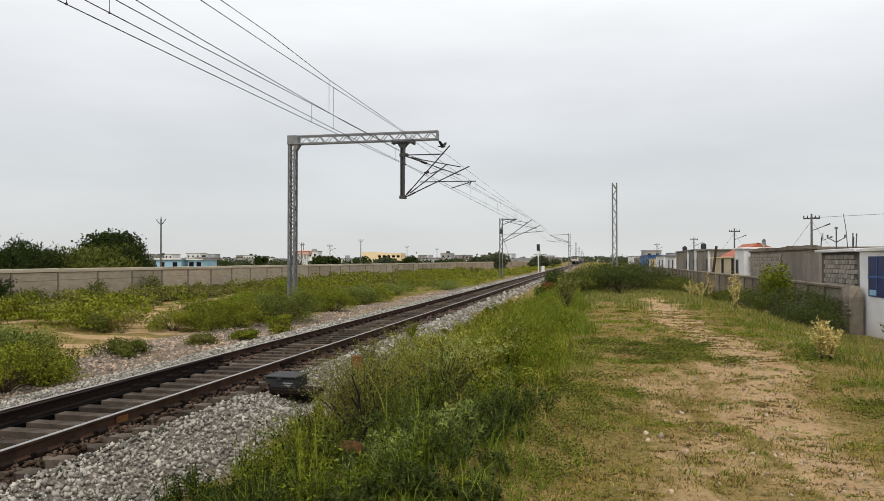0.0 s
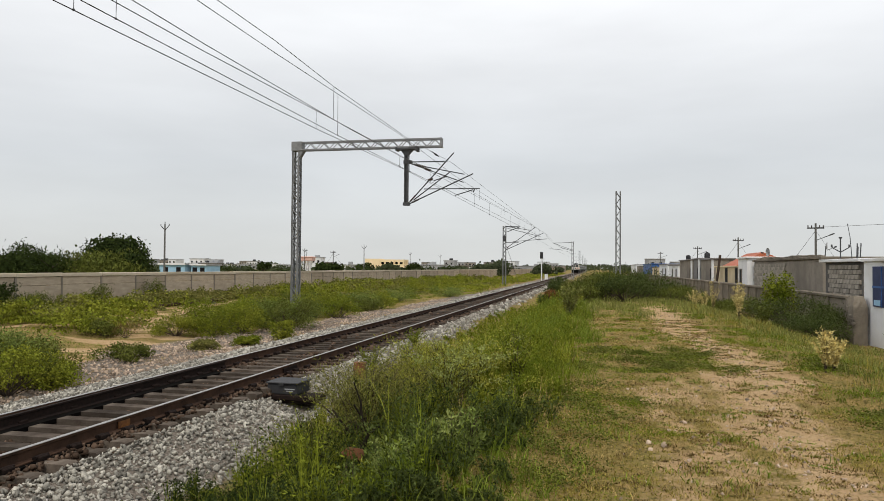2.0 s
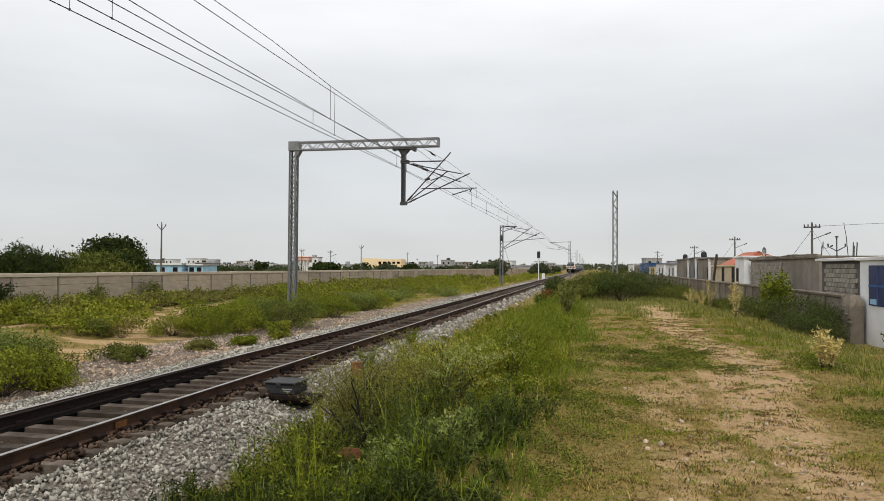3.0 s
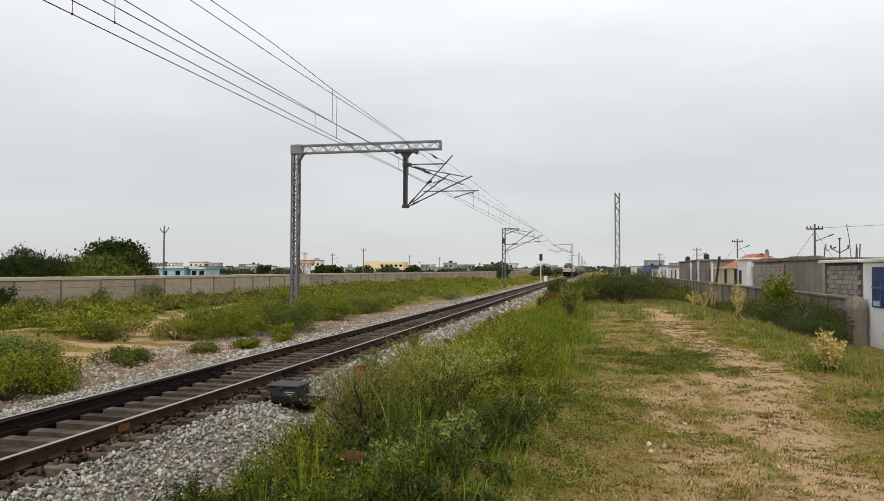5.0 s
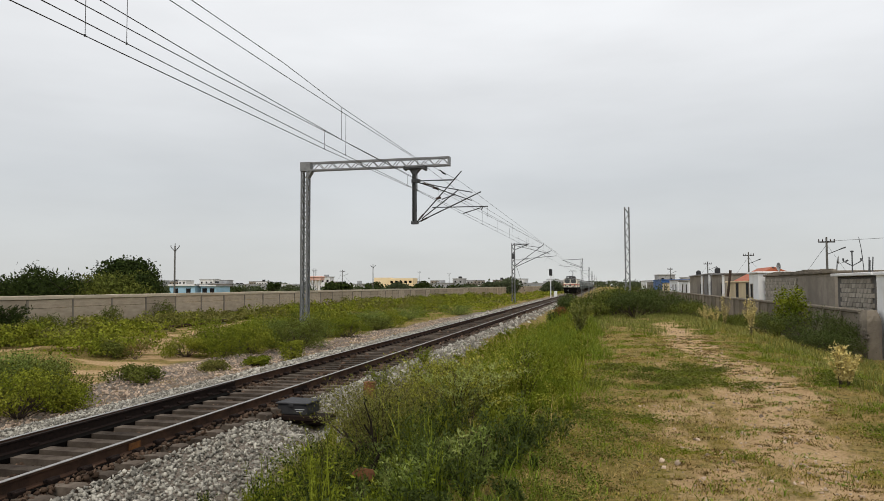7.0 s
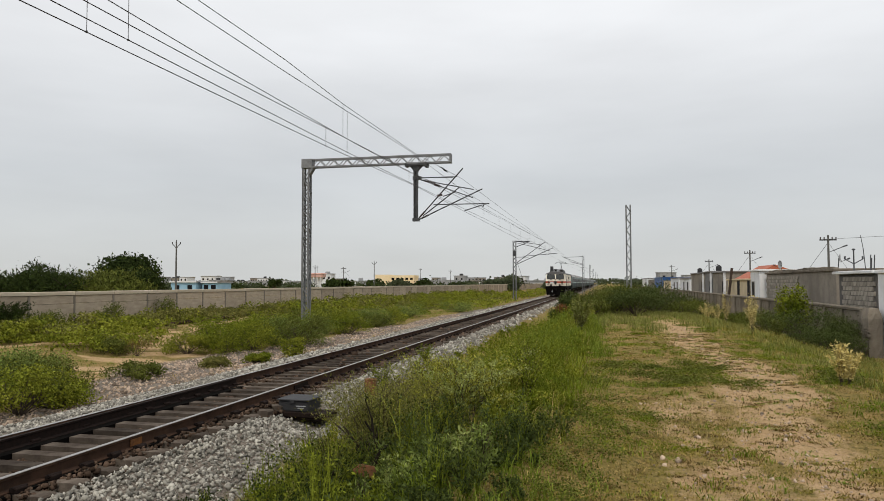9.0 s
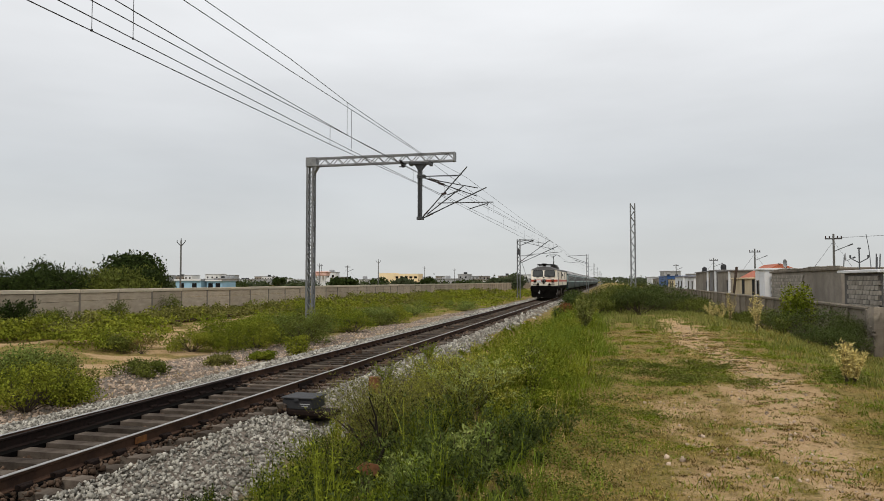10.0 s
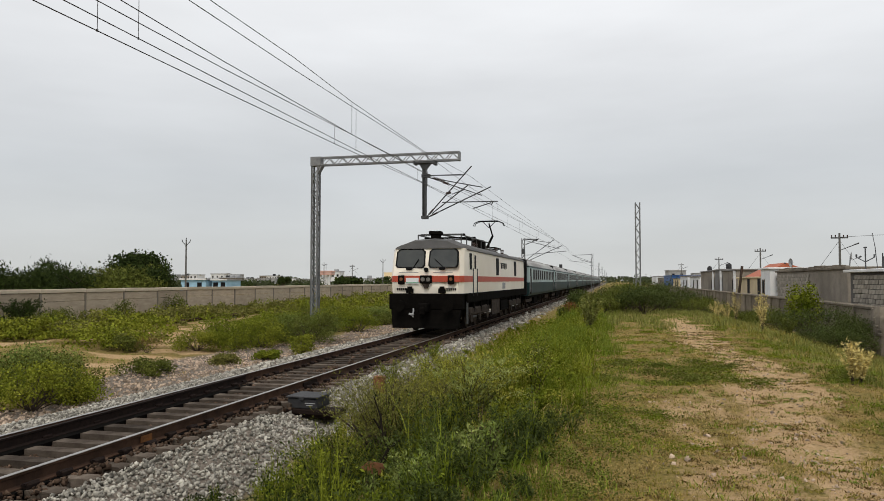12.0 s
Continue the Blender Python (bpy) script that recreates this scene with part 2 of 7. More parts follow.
def rod(bm, a, b, r, n=6, r2=None):
    a, b = Vector(a), Vector(b)
    d = b - a
    m = Matrix.Translation((a + b) / 2) @ d.to_track_quat("Z", "Y").to_matrix().to_4x4()
    bmesh.ops.create_cone(bm, cap_ends=True, segments=n, radius1=r, radius2=r if r2 is None else r2, depth=d.length, matrix=m)
    return bm


def rods(*rows, n=6):
    bm = bmesh.new()
    for a, b, r in rows:
        rod(bm, a, b, r, n)
    return bm


def loft(rings, cap=True, closed=True):
    """A skin over rings of equally many points."""
    bm = bmesh.new()
    vs = [[bm.verts.new(p) for p in ring] for ring in rings]
    k = len(rings[0])
    for a, b in zip(vs, vs[1:]):
        for i in range(k if closed else k - 1):
            bm.faces.new((a[i], a[(i + 1) % k], b[(i + 1) % k], b[i]))
    if cap:
        bm.faces.new(vs[0][::-1]); bm.faces.new(vs[-1])
    bmesh.ops.recalc_face_normals(bm, faces=bm.faces)
    return bm


def prism(profile, y0, y1):
    return loft([[(x, y, z) for x, z in profile] for y in (y0, y1)])


def mirrored(half):
    """Points of the right half, bottom to top, closed round to the left."""
    return list(half) + [(-p[0], *p[1:]) for p in reversed(half) if abs(p[0]) > 1e-6]


def np_mesh(name, v, f, material, parent=None):
    v, f = np.asarray(v, np.float32), np.asarray(f, np.int32)
    me = bpy.data.meshes.new(name)
    me.vertices.add(len(v)); me.vertices.foreach_set("co", v.ravel())
    k = f.shape[1]
    me.loops.add(f.size); me.loops.foreach_set("vertex_index", f.ravel())
    me.polygons.add(len(f))
    me.polygons.foreach_set("loop_start", np.arange(0, f.size, k, dtype=np.int32))
    me.polygons.foreach_set("loop_total", np.full(len(f), k, np.int32))
    me.update(calc_edges=True)
    me.validate()
    me.materials.append(material)
    ob = new(name, me)
    ob.parent = parent
    return ob


def smooth_noise(x, y, s, seed=0):
    """Cheap smooth noise in -1..1 from crossed waves."""
    r = np.random.RandomState(seed)
    t = 0
    for k in range(5):
        a, p, q = r.uniform(0, 6.28), r.uniform(0, 6.28), r.uniform(0.6, 1.7)
        t = t + np.sin((x * np.cos(a) + y * np.sin(a)) * q * 6.28 / s + p)
    return t / 3.2


def blades(pts, h, w, lean, rs):
    """Bent blades of grass: five points and three faces each."""
    n = len(pts)
    a = rs.uniform(0, 6.28, n)
    side = np.stack([np.cos(a), np.sin(a), np.zeros(n)], 1) * w[:, None]
    b = rs.uniform(0, 6.28, n)
    out_ = np.stack([np.cos(b), np.sin(b), np.zeros(n)], 1) * (lean * h)[:, None]
    up = np.zeros((n, 3)); up[:, 2] = h
    m = pts + up * 0.6 + out_ * 0.35
    v = np.stack([pts - side, pts + side, m - side * 0.7, m + side * 0.7, pts + up * (1 - 0.3 * lean[:, None]) + out_], 1).reshape(-1, 3)
    f = (np.arange(n)[:, None, None] * 5 + np.array([[0, 1, 3], [0, 3, 2], [2, 3, 4]])[None]).reshape(-1, 3)
    return v, f


def leaves(pts, dirs, length, width, rs, facing=None):
    """Small pointed leaves, folded a little along the middle: four points and two faces each; facing is the way their flat sides look."""
    n = len(pts)
    d = dirs / (np.linalg.norm(dirs, axis=1)[:, None] + 1e-9)
    r = rs.normal(size=(n, 3)) if facing is None else facing + 0.45 * rs.normal(size=(n, 3))
    s = np.cross(d, r); s /= np.linalg.norm(s, axis=1)[:, None] + 1e-9
    nn = np.cross(d, s)
    L, W = length[:, None], width[:, None]
    v = np.stack([pts, pts + d * L * 0.5 + s * W + nn * W * 0.35, pts + d * L, pts + d * L * 0.5 - s * W + nn * W * 0.35], 1).reshape(-1, 3)
    f = (np.arange(n)[:, None, None] * 4 + np.array([[0, 1, 2], [0, 2, 3]])[None]).reshape(-1, 3)
    return v, f


STONE_V = np.array([(x, y, z) for z in (-1, 1) for y in (-1, 1) for x in (-1, 1)], float) * 0.5
STONE_F = np.array([(0, 2, 3), (0, 3, 1), (4, 5, 7), (4, 7, 6), (0, 1, 5), (0, 5, 4), (2, 6, 7), (2, 7, 3), (0, 4, 6), (0, 6, 2), (1, 3, 7), (1, 7, 5)])


def stones(pts, size, rs):
    """Angular broken stones, each a skewed eight-cornered lump."""
    n = len(pts)
    v = STONE_V[None] + rs.uniform(-0.24, 0.24, (n, 8, 3))
    v = v * (size[:, None] * rs.uniform(0.38, 1.3, (n, 3)))[:, None, :]
    q = rs.normal(size=(n, 4)); q /= np.linalg.norm(q, axis=1)[:, None]
    a, b, c, d = q.T
    R = np.stack([1 - 2 * (c * c + d * d), 2 * (b * c - a * d), 2 * (b * d + a * c), 2 * (b * c + a * d), 1 - 2 * (b * b + d * d), 2 * (c * d - a * b),
                  2 * (b * d - a * c), 2 * (c * d + a * b), 1 - 2 * (b * b + c * c)], 1).reshape(n, 3, 3)
    v = np.einsum("nij,nkj->nki", R, v) + pts[:, None, :]
    f = np.arange(n)[:, None, None] * 8 + STONE_F[None]
    return v.reshape(-1, 3), f.reshape(-1, 3)


def joined(chunks):
    v, f, k = [], [], 0
    for a, b in chunks:
        v.append(a); f.append(b + k); k += len(a)
    return np.concatenate(v), np.concatenate(f)


# ---- ground ----


def smooth(e0, e1, x):
    t = np.clip((x - e0) / (e1 - e0), 0, 1)
    return t * t * (3 - 2 * t)


def ground_z(x, y, rough_=True):
    x, y = np.asarray(x, float), np.asarray(y, float)
    d = np.abs(x - TRACK_X)
    left = -0.62 + 0.26 * smooth(-15, -25, x)
    # the footpath bank beside the line, which runs out farther along
    bank = 0.50 * smooth(64, 30, y) - 0.35 * smooth(30, 64, y)
    right = -0.66 + (bank + 0.66) * smooth(-4.0, -0.9, x)
    right = right + (-0.75 - right) * smooth(3.6, 9.2, x)
    z = np.where(x < TRACK_X, left, right)
    shoulder = np.interp(d, [0, 1.30, 1.38, 1.6, 2.75, 3.0], [-0.31, -0.31, -0.22, -0.27, -0.66, -0.9])
    shoulder = np.where(x < TRACK_X, np.interp(d, [0, 1.30, 1.38, 2.3, 3.3, 3.6], [-0.31, -0.31, -0.22, -0.25, -0.62, -0.9]), shoulder)
    z = np.maximum(z, shoulder)
    # the ballast is dug away round the point machine
    z = z - 0.17 * np.exp(-(((x + 5.45) / 0.55) ** 2 + ((y - 12.2) / 0.8) ** 2) ** 2)
    # low crests across the bank top
    top = smooth(-1.0, -0.2, x) * smooth(4.6, 3.4, x)
    z = z + top * 0.055 * (smooth(8.6, 11.0, y) - smooth(11.0, 11.9, y) + 0.8 * (smooth(13.0, 15.0, y) - smooth(15.0, 16.0, y)))
    if rough_:
        off = smooth(2.4, 3.6, d)
        z = z + off * (0.07 * smooth_noise(x, y, 7, 1) + 0.03 * smooth_noise(x, y, 1.7, 2) + 0.012 * smooth_noise(x, y, 0.6, 3))
    return z


def sandy_lane(y):
    """Where the sandy lane west of the line runs."""
    return np.interp(y, [14, 20, 24, 30, 38, 45, 70, 110], [-14.5, -15.0, -16.5, -20.0, -22.8, -24.3, -17.5, -15])


def bank_edge(y):
    """Where the trodden bank top ends and the overgrown slope begins."""
    return np.interp(y, [4, 5.3, 7.5, 9.3, 13.7, 18.7, 30], [-0.62, -0.45, -0.32, -0.28, -0.2, 0.0, 0.1])


def mats(x, y):
    """Belts of thick dark weed across the bank top, behind each low crest."""
    n = 0.35 * smooth_noise(x, y, 1.3, 141)
    m1 = smooth(11.0, 11.4, y) * smooth(14.6, 13.4, y + n) * smooth(2.3, 1.9, x + n) * smooth(-0.9, -0.3, x)
    m2 = smooth(2.5, 2.9, x + n) * smooth(7.0, 7.6, y) * smooth(9.6, 9.0, y + n)
    m3 = smooth(2.75, 3.1, x + n) * smooth(11.1, 11.6, y) * smooth(13.6, 12.8, y + n)
    m4 = 0.35 * smooth(6.4, 6.0, y + n) * smooth(5.0, 5.4, y) * smooth(1.3, 1.0, np.abs(x - 0.9) + n)
    m5 = 0.9 * smooth(0.75, 0.25, np.abs(x - bank_edge(y) - 0.1 + n)) * smooth(16, 12, y)
    broken = np.clip(0.5 + 1.1 * smooth_noise(x, y, 0.55, 143) + 0.5 * smooth_noise(x, y, 1.7, 144), 0, 1)
    return np.clip(np.maximum.reduce([m1, m2, m3, m4, m5]), 0, 1) * broken


def bare(x, y):
    """How far the soil lies bare: 1 on the trodden path and on the sandy tracks."""
    path = np.interp(y, [0, 5.41, 5.91, 6.75, 8.17, 10.6, 13.57, 17.07, 20.86, 26.87, 40], [1.86, 1.86, 1.86, 1.85, 1.87, 2.24, 2.45, 2.14, 2.28, 2.46, 2.8])
    w = np.interp(y, [0, 5.41, 5.91, 6.75, 8.17, 10.6, 13.57, 17.07, 20.86, 26.87, 40], [0.31, 0.31, 0.32, 0.37, 0.48, 0.67, 0.42, 0.49, 0.6, 0.61, 0.8])
    e = smooth_noise(x, y, 2.1, 5) * 0.35 + smooth_noise(x, y, 0.7, 6) * 0.25
    p = np.clip(1.45 - np.abs(x - path) / w + e * 1.0, 0, 1) * smooth(36, 28, y)
    # half-worn turf west of the path, up to the crest that crosses the bank
    worn = np.clip(0.22 - np.abs(x - 1.2) / 4.0 + e * 0.9, 0, 0.6) * smooth(30, 20, y)
    worn = np.maximum(worn, np.clip(0.42 + e * 0.9, 0, 0.62) * smooth(10.7, 10.3, y + 0.5 * e) * smooth(-0.25, 0.9, x) * smooth(3.0, 2.2, x))
    worn = worn * (1 - 0.85 * mats(x, y))
    lane = sandy_lane(y)
    s = np.clip(1.0 - np.abs(x - lane) / 1.9 + e * 2.4, 0, 1) * smooth(12, 16, y) * smooth(54, 46, y)
    lane2 = np.interp(y, [18, 24, 29, 38], [-24, -22.2, -20.6, -21])
    s2 = np.clip(1.0 - np.abs(x - lane2) / 0.7 + e, 0, 1) * smooth(16, 20, y) * smooth(40, 34, y)
    return np.clip(np.maximum.reduce([p, worn, s, s2]), 0, 1)


def gravel_here(x, y):
    d = np.abs(x - TRACK_X)
    e = smooth_noise(x, y, 1.9, 8) * 0.25
    reach = np.where(x < TRACK_X, np.interp(y, [0, 13, 16, 19, 25, 30, 45, 80], [4.6, 4.8, 6.0, 7.4, 7.6, 6.2, 6.0, 5.0]), np.interp(y, [0, 6, 8, 11, 15, 22, 32], [2.6, 2.6, 2.7, 2.65, 2.55, 2.35, 2.2]))
    return np.clip((reach + e - d) / 0.25, 0, 1)


def build_ground():
    xs = np.concatenate([[-4000, -1500, -600, -300, -160, -100, -70, -50, -40, -33], np.arange(-30, -14, 0.6), np.arange(-14, -1.5, 0.22), np.arange(-1.5, 4.7, 0.08), np.arange(4.7, 8.5, 0.22),
                         np.arange(8.5, 16, 0.8), [20, 30, 50, 90, 160, 300, 600, 1500, 4000]])
    ys = np.concatenate([[-600, -200, -80, -30, -12, -4], np.arange(0, 3.2, 0.3), np.arange(3.2, 15, 0.1), np.arange(15, 34, 0.2), np.arange(34, 70, 0.7), np.arange(70, 160, 4),
                         [180, 220, 280, 360, 480, 700, 1100, 2000, 4800]])
    gx, gy = np.meshgrid(xs, ys)
    gz = ground_z(gx, gy)
    far = smooth(60, 200, np.hypot(gx - TRACK_X, 0))
    gz = gz * (1 - far) + far * -0.6
    v = np.stack([gx, gy, gz], -1).reshape(-1, 3)
    nx, ny = len(xs), len(ys)
    i = (np.arange(ny - 1)[:, None] * nx + np.arange(nx - 1)[None]).ravel()
    f = np.stack([i, i + 1, i + nx + 1, i + nx], 1)
    m = bpy.data.materials.new("grassy_soil")
    m.use_nodes = True
    nt, ln = m.node_tree.nodes, m.node_tree.links
    b = nt["Principled BSDF"]; b.inputs["Roughness"].default_value = 0.95; b.inputs["Specular IOR Level"].default_value = 0.03
    tc = nt.new("ShaderNodeTexCoord")

    def noise_at(scale, detail=6):
        n = nt.new("ShaderNodeTexNoise"); n.inputs["Scale"].default_value = scale; n.inputs["Detail"].default_value = detail
        n.inputs["Roughness"].default_value = 0.7
        ln.new(tc.outputs["Object"], n.inputs["Vector"]); return n.outputs[0]

    def fit_range(src, a, c):
        r = nt.new("ShaderNodeMapRange"); r.inputs["From Min"].default_value, r.inputs["From Max"].default_value = a, c
        ln.new(src, r.inputs[0]); return r.outputs[0]

    def blend(fac, a, c):
        x = nt.new("ShaderNodeMix"); x.data_type = "RGBA"
        ln.new(fac, x.inputs[0])
        for k, s in (("A", a), ("B", c)):
            if isinstance(s, tuple):
                x.inputs[k].default_value = (*s, 1)
            else:
                ln.new(s, x.inputs[k])
        return x.outputs["Result"]

    def attr(n):
        a = nt.new("ShaderNodeAttribute"); a.attribute_name = n; return a.outputs["Fac"]
    green = blend(fit_range(noise_at(0.5), 0.35, 0.65), (0.150, 0.128, 0.036), (0.27, 0.205, 0.075))
    green = blend(fit_range(noise_at(3.5), 0.45, 0.68), green, (0.34, 0.225, 0.095))
    green = blend(fit_range(noise_at(13, 5), 0.50, 0.62), green, (0.075, 0.064, 0.018))
    green = blend(fit_range(noise_at(31, 4), 0.54, 0.68), green, (0.36, 0.255, 0.105))
    sand = blend(fit_range(noise_at(2.2), 0.35, 0.65), (0.40, 0.262, 0.140), (0.52, 0.365, 0.21))
    sand = blend(fit_range(noise_at(28, 3), 0.52, 0.7), sand, (0.28, 0.185, 0.105))
    sand = blend(fit_range(noise_at(7, 5), 0.54, 0.66), sand, (0.20, 0.15, 0.07))
    sand = blend(fit_range(noise_at(55, 3), 0.54, 0.64), sand, (0.33, 0.245, 0.10))
    rock = blend(fit_range(noise_at(24, 4), 0.35, 0.65), (0.11, 0.094, 0.078), (0.275, 0.235, 0.195))
    # the turf ends in ragged crisp edges on the trodden soil
    ragged = nt.new("ShaderNodeMath"); ragged.operation = "MULTIPLY_ADD"; ragged.inputs[1].default_value = 0.9
    ln.new(noise_at(8, 6), ragged.inputs[0]); ln.new(attr("bare"), ragged.inputs[2])
    c = blend(fit_range(ragged.outputs[0], 0.72, 1.02), green, sand)
    c = blend(attr("gravel"), c, rock)
    ln.new(c, b.inputs["Base Color"])
    bp = nt.new("ShaderNodeBump"); bp.inputs["Strength"].default_value = 0.9; bp.inputs["Distance"].default_value = 0.05
    ln.new(noise_at(22, 5), bp.inputs["Height"]); ln.new(bp.outputs[0], b.inputs["Normal"])
    ob = np_mesh("ground", v, f, m)
    for name, val in (("bare", bare(v[:, 0], v[:, 1])), ("gravel", gravel_here(v[:, 0], v[:, 1]))):
        a = ob.data.attributes.new(name, "FLOAT", "POINT")
        a.data.foreach_set("value", val.astype(np.float32))
    ob.data.polygons.foreach_set("use_smooth", np.ones(len(f), bool))
    return tagged(ob, "grassy ground with a trodden bare-earth path and sandy patches", "ground", kind="structure")


build_ground()

# ---- railway track ----


def build_track():
    track = thing("railway_track", TRACK_X, 0, 0, "single broad-gauge railway track with rusty rails on concrete sleepers", "railway track", kind="structure")
    web = mirrored([(0.068, -0.172), (0.068, -0.160), (0.012, -0.140), (0.010, -0.045), (0.034, -0.032), (0.034, -0.006)])
    for s in (-0.86, 0.86):
        r = part("rail", prism([(x + s, z) for x, z in web], -40, 900), M_RAIL, track, "rust-brown steel rail")
        part("rail_head", boxes((s - 0.032, s + 0.032, -40, 900, -0.0055, 0.0)), M_RAILTOP, r, "worn shiny running surface")
    ring = [(-1.36, -0.36), (1.36, -0.36), (1.36, -0.195), (1.33, -0.176), (-1.33, -0.176), (-1.36, -0.195)]
    sl = prism(ring, -0.11, 0.11)
    me = bpy.data.meshes.new("sleeper"); sl.to_mesh(me); sl.free(); me.materials.append(M_SLEEPER)
    cl = bmesh.new()
    for s in (-0.86, 0.86):
        for k in (-1, 1):
            box(cl, s + k * 0.095 - 0.055, s + k * 0.095 + 0.055, -0.085, 0.085, -0.178, -0.115, 0.012)
            rod(cl, (s + k * 0.105, -0.10, -0.12), (s + k * 0.105, 0.10, -0.12), 0.016, 6)
    cm = bpy.data.meshes.new("rail_clip"); cl.to_mesh(cm); cl.free(); cm.materials.append(M_CLIP)
    rs = np.random.RandomState(4)
    step, y = 0.52, 3.0 - 0.52 * 20
    rest = []
    k = 0
    while y < 420:
        if k < 299:
            o = new("sleeper", me); o.parent = track
            o.matrix_basis = pose(rs.uniform(-0.03, 0.03), y + rs.uniform(-0.02, 0.02), rs.uniform(-0.006, 0.002), 0, 0, rs.uniform(-0.7, 0.7))
            if y < 60:
                c = new("rail_clip", cm); c.parent = o
        else:
            rest.append(y)
        y += step; k += 1
    bm = bmesh.new()
    for y in rest[::2]:
        box(bm, -1.36, 1.36, y - 0.12, y + 0.12, -0.26, -0.178)
    tagged(part("far_sleepers", bm, M_SLEEPER, track), kind="stuff")
    # the switch in the near stretch: blade beside the far rail, dark slide plates under both rails
    blade = [(x * 0.8, z) for x, z in web]
    part("switch_blade", loft([[(x - 0.86 + off, y, z - 0.004) for x, z in blade] for y, off in ((-10, 0.34), (3, 0.19), (9, 0.13), (14.5, 0.075))]), M_CLIP, track, "black greased switch blade")
    part("slide_plate", boxes((-0.99, -0.52, -10, 14.4, -0.245, -0.174)), M_BLACK, track, "black greased slide plate")
    part("slide_plate", boxes((0.76, 0.99, -10, 12.5, -0.30, -0.174)), M_BLACK, track)
    # painted mark on the web of the near rail, fishplates at a joint
    part("paint_mark", boxes((0.886, 0.897, 8.62, 8.86, -0.135, -0.045)), M_MARK, track, "faded orange paint mark on the rail web")
    part("fishplate", boxes((0.875, 0.90, 13.9, 14.6, -0.13, -0.05), bev=0.006), M_CLIP, track)
    return track


def bed_points(n, x0, x1, y0, y1, rs, power=1.0):
    x = rs.uniform(x0, x1, n)
    y = y0 + (y1 - y0) * rs.uniform(0, 1, n) ** power
    return x, y


def build_ballast():
    rs = np.random.RandomState(11)
    chunks = []
    for n, y0, y1, size in ((38000, 3.5, 16, 0.038), (12000, 16, 40, 0.068), (4500, 40, 110, 0.14)):
        x, y = bed_points(n, TRACK_X - 4.0, TRACK_X + 3.1, y0, y1, rs, 1.15)
        d = np.abs(x - TRACK_X)
        on = (gravel_here(x, y) > rs.uniform(0.05, 0.95, n)) & (d > 1.12) & (d < np.where(x < TRACK_X, 3.3, 3.1)) & ~((np.abs(x + 5.7) < 0.62) & (np.abs(y - 12.6) < 0.34))
        x, y = x[on], y[on]
        z = ground_z(x, y) + rs.uniform(-0.01, 0.03, len(x))
        chunks.append(stones(np.stack([x, y, z], 1), size * rs.uniform(0.6, 1.3, len(x)), rs))
    tagged(np_mesh("ballast", *joined(chunks), M_STONE), "loose grey crushed-stone ballast along the rails", "ballast", kind="stuff")
    chunks = []
    for n, y0, y1, size in ((6500, 3.0, 18, 0.06), (2000, 18, 70, 0.11)):
        x, y = bed_points(n, TRACK_X - 1.42, TRACK_X + 1.42, y0, y1, rs, 1.1)
        z = -0.285 + (0.035 + 0.06 * smooth_noise(x, y, 1.4, 151)) * smooth(10.5, 15.0, y) + rs.uniform(-0.02, 0.03, len(x))
        chunks.append(stones(np.stack([x, y, z], 1), size * rs.uniform(0.6, 1.2, len(x)), rs))
    # oil-stained stones heaped over the sleeper ends
    for n, y0, y1, size in ((1600, 3.0, 18, 0.045), (400, 18, 70, 0.09)):
        x, y = bed_points(n, 0.95, 1.2, y0, y1, rs, 1.1)
        x = TRACK_X + x * rs.choice([-1, 1], len(x))
        z = -0.170 - 0.04 * (np.abs(x - TRACK_X) > 1.36) + rs.uniform(-0.03, 0.015, len(x))
        chunks.append(stones(np.stack([x, y, z], 1), size * rs.uniform(0.6, 1.2, len(x)), rs))
    tagged(np_mesh("ballast_between_rails", *joined(chunks), M_STONE_BROWN), "rust-stained brown ballast between the sleepers", "ballast", kind="stuff")
    x, y = bed_points(15000, TRACK_X - 8.4, TRACK_X - 3.2, 9, 60, rs, 1.4)
    on = gravel_here(x, y) > rs.uniform(0.05, 0.95, len(x))
    x, y = x[on], y[on]
    tagged(np_mesh("gravel", *stones(np.stack([x, y, ground_z(x, y) + 0.01], 1), 0.05 * rs.uniform(0.5, 1.4, len(x)), rs), M_GRAVEL),
           "scattered reddish gravel beside the ballast", "gravel", kind="stuff")


